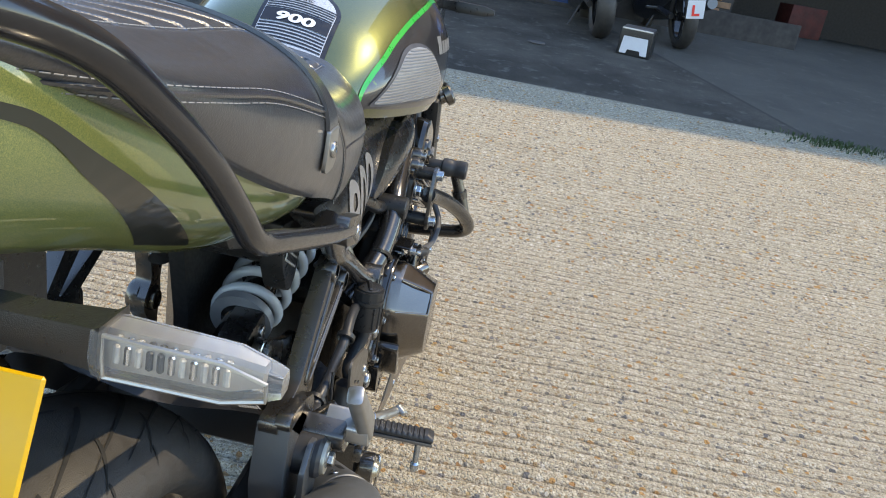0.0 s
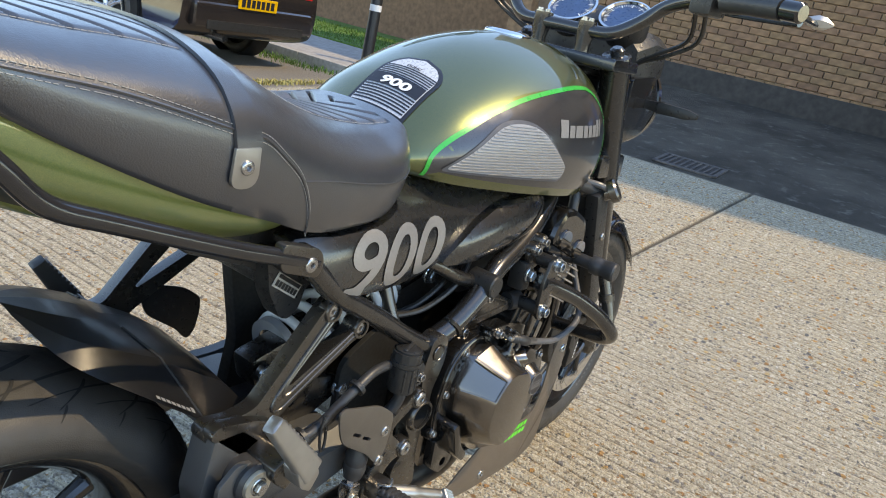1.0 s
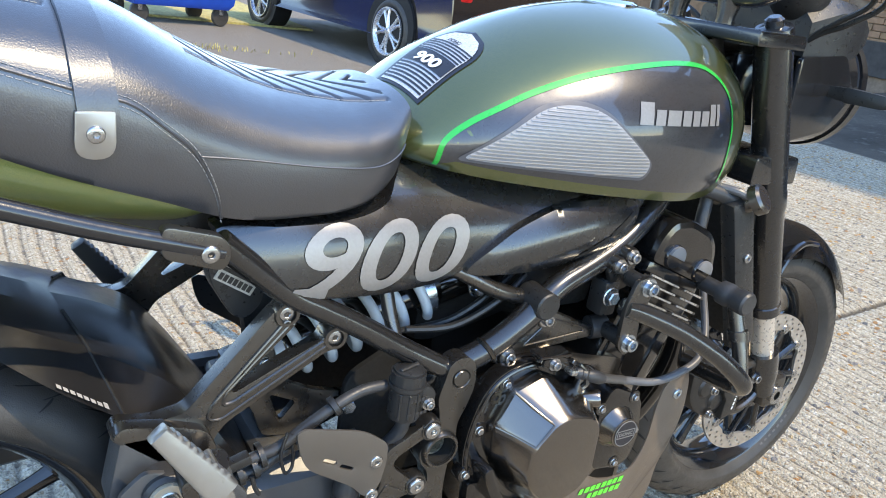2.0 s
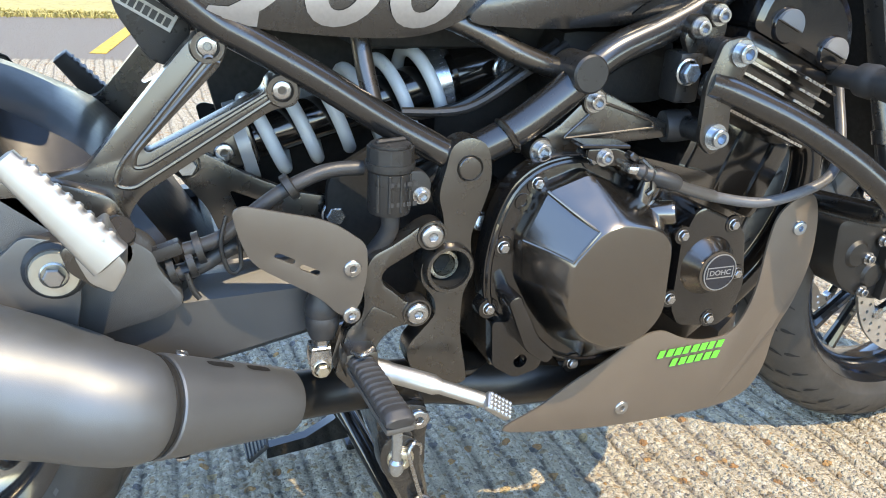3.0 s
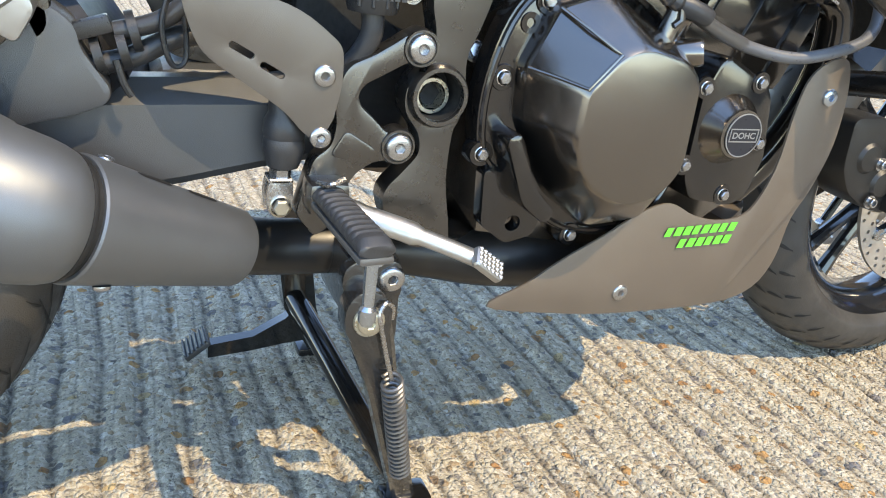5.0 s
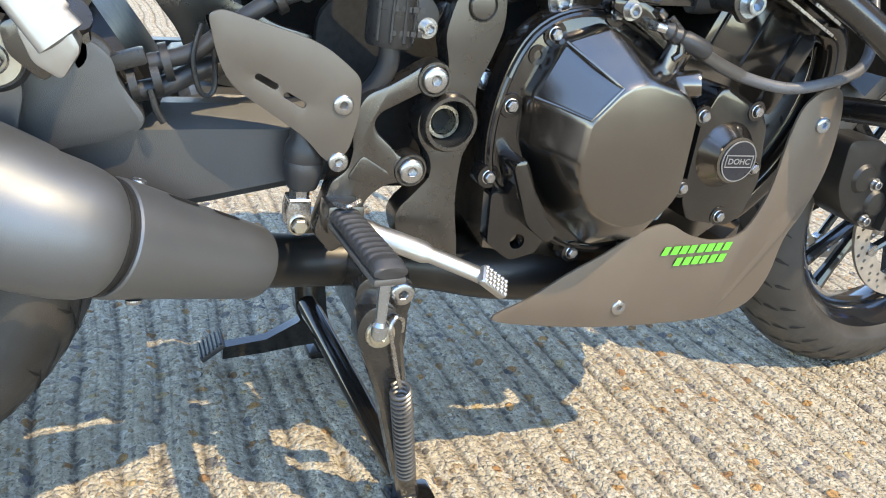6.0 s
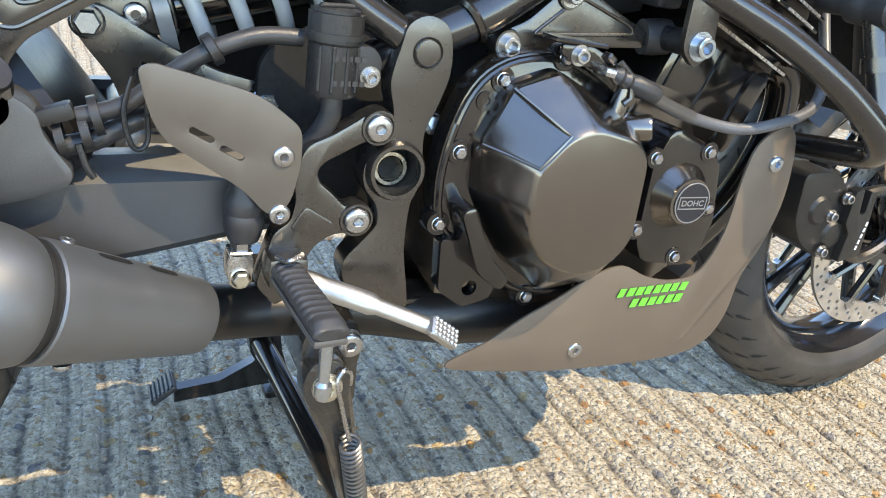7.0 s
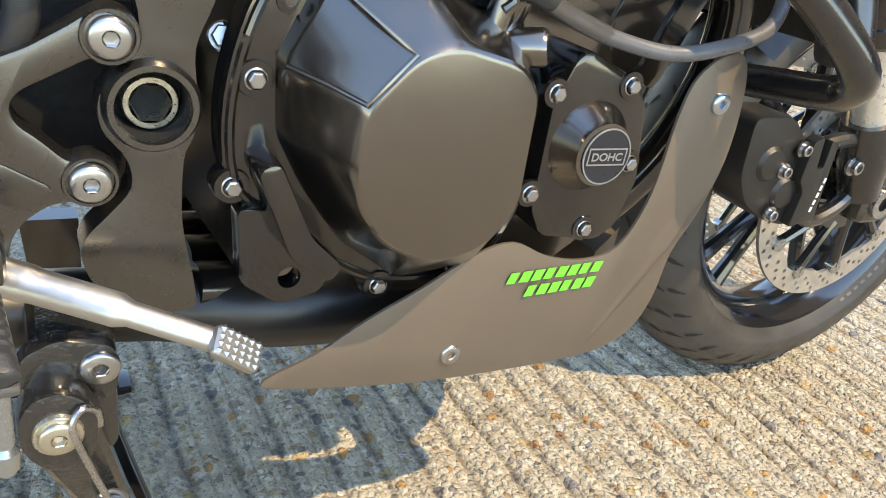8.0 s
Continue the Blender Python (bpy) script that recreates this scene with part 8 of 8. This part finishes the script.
# weeds in the joint
def weeds(name, cx, cy, n, sx, sy, h, material, label):
    bm = bmesh.new()
    rnd = random.Random(7)
    for _ in range(n):
        x, y = cx + rnd.gauss(0, sx), cy + rnd.gauss(0, sy)
        z = ground_z(x, y) - 0.003
        a = rnd.uniform(0, 6.28)
        l_ = h * rnd.uniform(0.4, 1.0)
        d = Vector((math.cos(a), math.sin(a), 0))
        w = Vector((-d.y, d.x, 0)) * 0.004
        b0, b1, b2 = Vector((x, y, z)), Vector((x, y, z + l_ * 0.6)) + d * l_ * 0.25, Vector((x, y, z + l_ * 0.8)) + d * l_ * 0.7
        v = [bm.verts.new(p) for p in (b0 - w, b0 + w, b1 + w, b1 - w, b2)]
        bm.faces.new((v[0], v[1], v[2], v[3]))
        bm.faces.new((v[3], v[2], v[4]))
    return thing(name, bm, material, label, "weeds", "stuff")
weeds("weeds", 4.95, -2.45, 420, 0.06, 0.22, 0.05, WEED, "low green weeds in a concrete joint")
weeds("dry_weeds", 3.6, 4.05, 1600, 0.75, 0.05, 0.06, DRY, "dry yellow grass along the slab edge")
weeds("kerb_weeds", 5.85, 6.2, 900, 0.10, 0.9, 0.09, GRASS, "weeds growing along the kerb")

# kerb, pavement, lawn
for k in range(16):
    y = 4.4 + 0.92 * k
    ob = thing("kerb", block((0.125, 0.912, 0.20), (6.10, y, 0.02), None, 0.012), KERB, "weathered concrete kerb stone", "kerb", "structure", "kerb stones")
thing("pavement", block((2.15, 16.0, 0.10), (7.245, 11.9, 0.055), None, 0.0), PAVE, "grey tarmac pavement behind the kerb", "pavement", "structure")
lawn = bmesh.new()
rnd = random.Random(3)
block((3.7, 17.0, 0.10), (10.18, 13.4, 0.08), None, 0.0, 1, lawn)
for _ in range(9000):
    x, y = rnd.uniform(8.35, 11.0), rnd.uniform(5.2, 14)
    a = rnd.uniform(0, 6.28)
    h = rnd.uniform(0.03, 0.07)
    d = Vector((math.cos(a), math.sin(a), 0)) * h * 0.5
    w = Vector((-math.sin(a), math.cos(a), 0)) * 0.006
    b0 = Vector((x, y, 0.128))
    lawn.faces.new([lawn.verts.new(p) for p in (b0 - w, b0 + w, b0 + d + Vector((0, 0, h)))])
tagged(obj("lawn", lawn, GRASS), "mown green lawn before the brick wall", "lawn", "", "stuff")
bm = bmesh.new()
block((30, 6.0, 0.05), (-11.0, 11.2, 0.0), None, 0.0, 1, bm)
block((27, 2.2, 0.048), (-12.2, 7.12, 0.0), None, 0.0, 1, bm)
thing("verge", bm, DRY, "dry yellow grass verge", "verge", "structure")
weeds("verge_grass", 0.2, 6.10, 3500, 0.9, 0.07, 0.07, DRY, "tufts of dry verge grass")
thing("yellow_line", block((0.09, 1.6, 0.004), (0.23, 4.9, 0.003), Matrix.Rotation(radians(-8), 3, 'Z'), 0), mat("worn_yellow_road_paint", (0.55, 0.36, 0.05), 0.9, 0.0, 0.4, 30, 0.4, 120), "worn yellow painted line", "road marking", "structure")

# bollard
bol = thing("bollard", lathe([(0, 0), (0.066, 0), (0.066, 0.92), (0.058, 0.96), (0.0, 0.99)], (6.72, 5.35, 0.02), 'Z', 28), mat("black_bollard_paint", (0.015, 0.015, 0.016), 0.45), "black steel bollard with a white band", "bollard")
part("bollard_band", lathe([(0.067, 0.70), (0.0685, 0.702), (0.0685, 0.768), (0.067, 0.77)], (6.72, 5.35, 0.02), 'Z', 28), WHITE_INK, bol, "white reflective band")
part("bollard_base", lathe([(0, 0.0), (0.085, 0.0), (0.085, 0.03), (0.066, 0.04)], (6.72, 5.35, 0.085), 'Z', 24), bpy.data.materials["black_bollard_paint"], bol)

# timber block
tb = thing("timber_block", block((0.36, 0.24, 0.16), (4.46, 3.13, ground_z(4.46, 3.13) + 0.08), Matrix.Rotation(0.6, 3, 'Z'), 0.008), WOOD, "short weathered timber block on the ground", "timber")
part("end_grain", block((0.004, 0.20, 0.13), Vector((4.46, 3.13, ground_z(4.46, 3.13) + 0.08)) + Matrix.Rotation(0.6, 3, 'Z') @ Vector((-0.181, 0, 0)), Matrix.Rotation(0.6, 3, 'Z'), 0.001, 1), PAVE, tb)


# parked motorcycles seen from behind
def parked_bike(x, y, yaw, colour, accent, big, label):
    z = ground_z(x, y)
    pz = 0.69 if big else 0.545
    m = holder("parked_motorcycle", None, (x, y, z))
    m.rotation_euler = (-0.16, 0.0, yaw)
    tagged(m, label, "motorcycle", "parked motorcycles")
    R, w = 0.305, (0.18 if big else 0.13)
    for cx, ww in ((0.0, w), (1.36, 0.11)):
        wh = holder("wheel", m, (cx, 0, R))
        part("tyre", lathe(tyre_profile(R, ww, 0.215), (0, 0, 0), 'Y', 40), RUBBER, wh, "worn black tyre", sharp=60)
        part("rim", lathe([(0.19, -ww * 0.36), (0.216, -ww * 0.36), (0.216, ww * 0.36), (0.19, ww * 0.36), (0.19, -ww * 0.36)], (0, 0, 0), 'Y', 32), GLOSS_BLACK, wh)
        part("hub", lathe([(0, -0.06), (0.04, -0.06), (0.04, 0.06), (0, 0.06)], (0, 0, 0), 'Y', 16), GLOSS_BLACK, wh)
        for k in range(5):
            a = 2 * math.pi * k / 5
            part("spoke", tube([(0.03 * math.cos(a), 0, 0.03 * math.sin(a)), (0.2 * math.cos(a), 0, 0.2 * math.sin(a))], 0.014, 8), GLOSS_BLACK, wh)
    part("body", loft([[(xx, yy * ww, zz) for yy, zz in ((-1, z0), (1, z0), (1.1, (z0 + z1) / 2), (0.7, z1), (-0.7, z1), (-1.1, (z0 + z1) / 2))] for xx, ww, z0, z1 in
         ((0.15, 0.05, 0.50, 0.78), (0.45, 0.13, 0.30, 0.80), (0.70, 0.16, 0.22, 0.92), (1.0, 0.20, 0.25, 0.90), (1.25, 0.19, 0.40, 0.92), (1.45, 0.12, 0.60, 0.95))]), colour, m, "dark fairing and engine")
    part("tail", loft([[(xx, yy * ww, zz) for yy, zz in ((-1, z0), (1, z0), (1.1, (z0 + z1) / 2), (0.6, z1), (-0.6, z1), (-1.1, (z0 + z1) / 2))] for xx, ww, z0, z1 in
         ((-0.28, 0.05, 0.86, 0.90), (-0.15, 0.09, 0.80, 0.92), (0.10, 0.12, 0.74, 0.90), (0.40, 0.13, 0.70, 0.84))]), accent, m, "painted tail and seat cowl")
    part("screen", loft([[(xx, yy * ww, zz) for yy, zz in ((-1, z0), (1, z0), (0.7, z1), (-0.7, z1))] for xx, ww, z0, z1 in ((1.05, 0.11, 0.90, 1.02), (1.2, 0.13, 0.90, 1.06), (1.35, 0.10, 0.90, 0.98))]), GLASS_DARK, m, "dark windscreen")
    part("tail_light", block((0.03, 0.10, 0.035), (-0.265, 0, 0.86), None, 0.008), RED_LENS, m)
    part("plate_arm", tube([(-0.15, 0, 0.82), (-0.28, 0, 0.72), (-0.31, 0, 0.64)], 0.018, 8), MATT_BLACK, m)
    pl = part("number_plate", block((0.006, 0.185, 0.125), (-0.325, 0, pz), Matrix.Rotation(-0.25, 3, 'Y'), 0.002, 1), YELLOW_PLATE, m, "yellow number plate")
    for r in range(2):
        part("plate_bar", block((0.002, 0.14, 0.035), Vector((-0.325, 0, pz)) + Matrix.Rotation(-0.25, 3, 'Y') @ Vector((-0.005, 0, 0.027 - 0.054 * r)), Matrix.Rotation(-0.25, 3, 'Y'), 0, 1), BLACK_INK, pl)
    if not big:
        lp = part("learner_plate", block((0.004, 0.165, 0.165), (-0.318, 0, 0.395), Matrix.Rotation(-0.1, 3, 'Y'), 0.001, 1), PANEL_WHITE, m, "white learner plate")
        bmx, size = glyphs("L", 0.16, 0, 0.004, 1.0, 1.0)
        for v in bmx.verts:
            v.co = Vector((-0.324, -(v.co.x - size.x / 2), 0.395 + v.co.y - size.y / 2))
        part("learner_letter", bmx, RED_INK, lp, "red letter on the learner plate")
    for s in (-1, 1):
        part("indicator", block((0.035, 0.09, 0.03), (-0.20, s * 0.13, 0.80), None, 0.01), ORANGE_LENS if big else LENS, m)
        part("swingarm", tube([(0.0, s * 0.12, 0.31), (0.5, s * 0.12, 0.36)], 0.028, 10), MATT_BLACK, m)
        part("mirror_stalk", tube([(1.10, s * 0.15, 0.95), (1.08, s * 0.20, 1.02)], 0.007, 8), MATT_BLACK, m)
        part("mirror", block((0.03, 0.13, 0.08), (1.07, s * 0.22, 1.04), Matrix.Rotation(s * 0.2, 3, 'X'), 0.012), MATT_BLACK if big else GLASS_DARK, m, "rear-view mirror")
        part("grip", tube([(0.98, s * 0.20, 0.93), (0.93, s * 0.36, 0.91)], 0.017, 10), SOFT_RUBBER, m)
        part("foot_peg", tube([(0.42, s * 0.14, 0.36), (0.40, s * 0.26, 0.37)], 0.014, 8), SILVER, m)
    part("silencer", tube([(0.35, -0.17, 0.33), (-0.05, -0.20, 0.42), (-0.18, -0.20, 0.44)], [0.04, 0.055, 0.05], 16), SILENCER, m, "steel silencer")
    part("side_stand", tube([(0.55, 0.12, 0.30), (0.50, 0.30, 0.01)], 0.012, 8), MATT_BLACK, m)
    return m


parked_bike(7.40, -0.88, radians(6), MATT_BLACK, GLOSS_BLACK, True, "black sports motorcycle parked facing the blue door")
parked_bike(7.62, -1.68, radians(10), MATT_BLACK, BLUE_FAIRING, False, "blue and black motorcycle with a learner plate parked by the wall")

# top box on the ground
bz = ground_z(6.8, -1.17)
tbx = holder("luggage_box", None, (6.86, -1.175, bz))
tbx.rotation_euler = (0, -0.09, radians(-14))
tbx.scale = (0.78, 0.74, 0.80)
tagged(tbx, "black and silver motorcycle top box standing on the ground", "luggage box")
part("shell", block((0.30, 0.40, 0.30), (0, 0, 0.15), None, 0.03, 3), MATT_BLACK, tbx, "black plastic shell")
part("lid_band", block((0.27, 0.37, 0.035), (-0.012, 0, 0.288), None, 0.012, 2), SILVER, tbx, "silver lid band")
o = rounded([(-0.165, 0.03), (-0.085, 0.03), (-0.075, 0.075), (0.075, 0.075), (0.085, 0.03), (0.165, 0.03), (0.145, 0.215), (-0.145, 0.215)], 0.012)
bm = plate(o, 0, 0.008, 0.002)
for v in bm.verts:
    v.co = Vector((-0.150 - v.co.y, v.co.x, v.co.z))
part("front_panel", bm, PANEL_WHITE, tbx, "pale silver front panel")
part("latch", block((0.012, 0.05, 0.02), (-0.156, 0, 0.225), None, 0.004), MATT_BLACK, tbx)
# things standing in the open unit
cr = thing("crate", block((0.4, 0.5, 0.4), (WALL_X + 2.2, -3.75, 0.92), Matrix.Rotation(0.2, 3, 'Z'), 0.01), mat("dull_red_crate", (0.07, 0.013, 0.010), 0.7, 0.0, 0.3, 10), "dull red crate in the dark unit", "crate")


# parked estate car
def build_car():
    c = holder("estate_car", None, (4.66, 5.98, 0.0))
    c.rotation_euler = (0, 0, radians(98))
    tagged(c, "dark bronze estate car parked with its tail to the yard", "car")
    prof = [(-0.86, 0.30), (-0.90, 0.52), (-0.88, 0.80), (-0.80, 0.98), (-0.62, 1.42), (-0.45, 1.50), (1.0, 1.50), (1.45, 1.42), (2.15, 1.00), (3.05, 0.86), (3.30, 0.66), (3.34, 0.36), (3.2, 0.26), (-0.7, 0.24)]
    o = [tuple(p) for p in rounded(prof, 0.12, 4)]
    rows = []
    for y, k in ((-0.87, 0.86), (-0.90, 0.97), (-0.82, 1.0), (0.0, 1.01), (0.82, 1.0), (0.90, 0.97), (0.87, 0.86)):
        rows.append([(1.22 + (x - 1.22) * (0.985 + 0.015 * k), y * (1 - 0.20 * max(0, z - 0.95)), 0.62 + (z - 0.62) * k) for x, z in o])
    body = part("body", loft(rows), CAR_PAINT, c, "dark bronze bodywork", sharp=40)
    part("bumper", block((0.10, 1.60, 0.22), (-0.895, 0, 0.46), None, 0.04, 3), CAR_PAINT, c, "rear bumper")
    part("bumper_insert", block((0.02, 1.3, 0.08), (-0.945, 0, 0.38), None, 0.01, 2), MATT_BLACK, c)
    part("rear_window", block((0.02, 1.25, 0.42), (-0.735, 0, 1.20), Matrix.Rotation(radians(22), 3, 'Y'), 0.01, 2), GLASS_DARK, c, "dark tailgate glass")
    pl = part("number_plate", block((0.012, 0.52, 0.111), (-0.955, 0.05, 0.60), None, 0.003, 1), YELLOW_PLATE, c, "yellow rear number plate")
    for k in range(7):
        part("plate_bar", block((0.003, 0.045, 0.07), (-0.9625, -0.14 + 0.065 * k, 0.60), None, 0, 1), BLACK_INK, pl)
    for s in (-1, 1):
        part("rear_light", block((0.05, 0.16, 0.34), (-0.865, s * 0.76, 0.86), None, 0.03, 2), RED_LENS, c, "red rear light")
        part("side_window", block((1.9, 0.012, 0.36), (0.55, s * 0.765, 1.23), Matrix.Rotation(s * 0.19, 3, 'X'), 0.004, 1), GLASS_DARK, c, "dark side glass")
        for x in (0.0, 2.60):
            w = holder("wheel", c, (x, s * 0.775, 0.318))
            part("arch", lathe([(0.36, -0.10), (0.375, 0.13), (0.0, 0.131)], (0, -s * 0.01, 0.02), turn=along((0, s, 0)), seg=32), DARK, w)
            part("tyre", lathe(tyre_profile(0.318, 0.21, 0.215), (0, s * 0.035, 0), 'Y', 48), RUBBER, w, "black car tyre", sharp=60)
            part("rim", lathe([(0.15, 0.05), (0.205, 0.075), (0.222, 0.10), (0.226, 0.12), (0.216, 0.12), (0.205, 0.105), (0.19, 0.07)], (0, s * 0.035, 0), turn=along((0, s, 0)), seg=40), ALLOY, w, "silver alloy rim")
            part("rim_back", lathe([(0.21, 0.03), (0, 0.03)], (0, s * 0.035, 0), turn=along((0, s, 0)), seg=30), DARK, w)
            part("hub", lathe([(0.05, 0.05), (0.045, 0.10), (0.03, 0.108), (0, 0.108)], (0, s * 0.035, 0), turn=along((0, s, 0)), seg=24), ALLOY, w)
            for k in range(10):
                a = 2 * math.pi * (k // 2) / 5 + (0.14 if k % 2 else -0.14)
                a2 = 2 * math.pi * (k // 2) / 5 + (0.22 if k % 2 else -0.22)
                part("spoke", tube([(0.035 * math.cos(a), s * 0.125, 0.035 * math.sin(a)), (0.13 * math.cos(a), s * 0.128, 0.13 * math.sin(a)), (0.21 * math.cos(a2), s * 0.12, 0.21 * math.sin(a2))], [0.020, 0.016, 0.018], 8), ALLOY, w)
    part("tail_pipe", tube([(-0.6, 0.42, 0.27), (-0.86, 0.42, 0.27), (-0.95, 0.42, 0.265)], 0.032, 16, caps=False), STEEL, c, "steel tail pipe")
    part("pipe_bore", lathe([(0.03, 0), (0, 0)], (-0.90, 0.42, 0.267), 'X', 16), DARK, c)
    return c


build_car()
# wheeled bin
bn = holder("wheeled_bin", None, (2.25, 8.05, 0.0))
bn.rotation_euler = (0, 0, radians(12))
tagged(bn, "large blue plastic wheeled bin", "bin")
part("tub", loft([[(x * w, y * d, z) for x, y in ((-1, -1), (1, -1), (1, 1), (-1, 1))] for z, w, d in ((0.18, 0.52, 0.36), (0.24, 0.56, 0.40), (1.05, 0.66, 0.50), (1.10, 0.70, 0.54), (1.16, 0.70, 0.54))]), BIN_BLUE, bn, "blue bin body", sharp=30)
part("lid", block((1.44, 1.12, 0.10), (0, 0, 1.22), None, 0.04, 3), BIN_BLUE, bn, "blue bin lid")
for x in (-0.45, 0.45):
    for y in (-0.30, 0.30):
        cw = part("castor", lathe([(0, -0.022), (0.09, -0.022), (0.1, -0.012), (0.1, 0.012), (0.09, 0.022), (0, 0.022)], (x, y, 0.10), 'Y', 20), RUBBER, bn, "black castor wheel")
        part("castor_fork", block((0.05, 0.07, 0.10), (x, y, 0.17), None, 0.008), STEEL, bn)

# ---- bricks of the front wall: one mesh shared by all ----
bb = block((0.03, 0.215, 0.065), (0, 0, 0), None, 0.004, 1)
brick_ob = obj("brick", bb, BRICK)
brick_mesh = brick_ob.data
bpy.data.objects.remove(brick_ob)
rnd = random.Random(11)
rest_v, rest_f = [], []
bv = [v.co.copy() for v in brick_mesh.vertices]
bf = [tuple(p.vertices) for p in brick_mesh.polygons]
count = 0
for parent, ya, yb in ((front, -0.165, 4.55), (mid_wall, -2.33, -0.965)):
    for row in range(38):
        z = 0.805 + 0.075 * row
        y = ya + (0.1125 if row % 2 else 0.0)
        while y + 0.215 < yb:
            pos = Vector((WALL_X + 0.003 + rnd.uniform(-0.002, 0.002), y + 0.1075 + rnd.uniform(-0.002, 0.002), z))
            if parent is front and 0.2 < y < 3.1 and row < 24 and count < 300:
                ob = new("brick", brick_mesh)
                ob.parent = parent
                ob.matrix_basis = Matrix.Translation(pos)
                count += 1
            else:
                k = len(rest_v)
                rest_v += [v + pos for v in bv]
                rest_f += [tuple(k + i for i in f) for f in bf]
            y += 0.225
me = bpy.data.meshes.new("wall_bricks")
me.from_pydata([tuple(v) for v in rest_v], [], rest_f)
me.materials.append(BRICK)
ob = new("wall_bricks", me)
ob.parent = front
tagged(ob, "brown weathered bricks", "", "", "stuff")
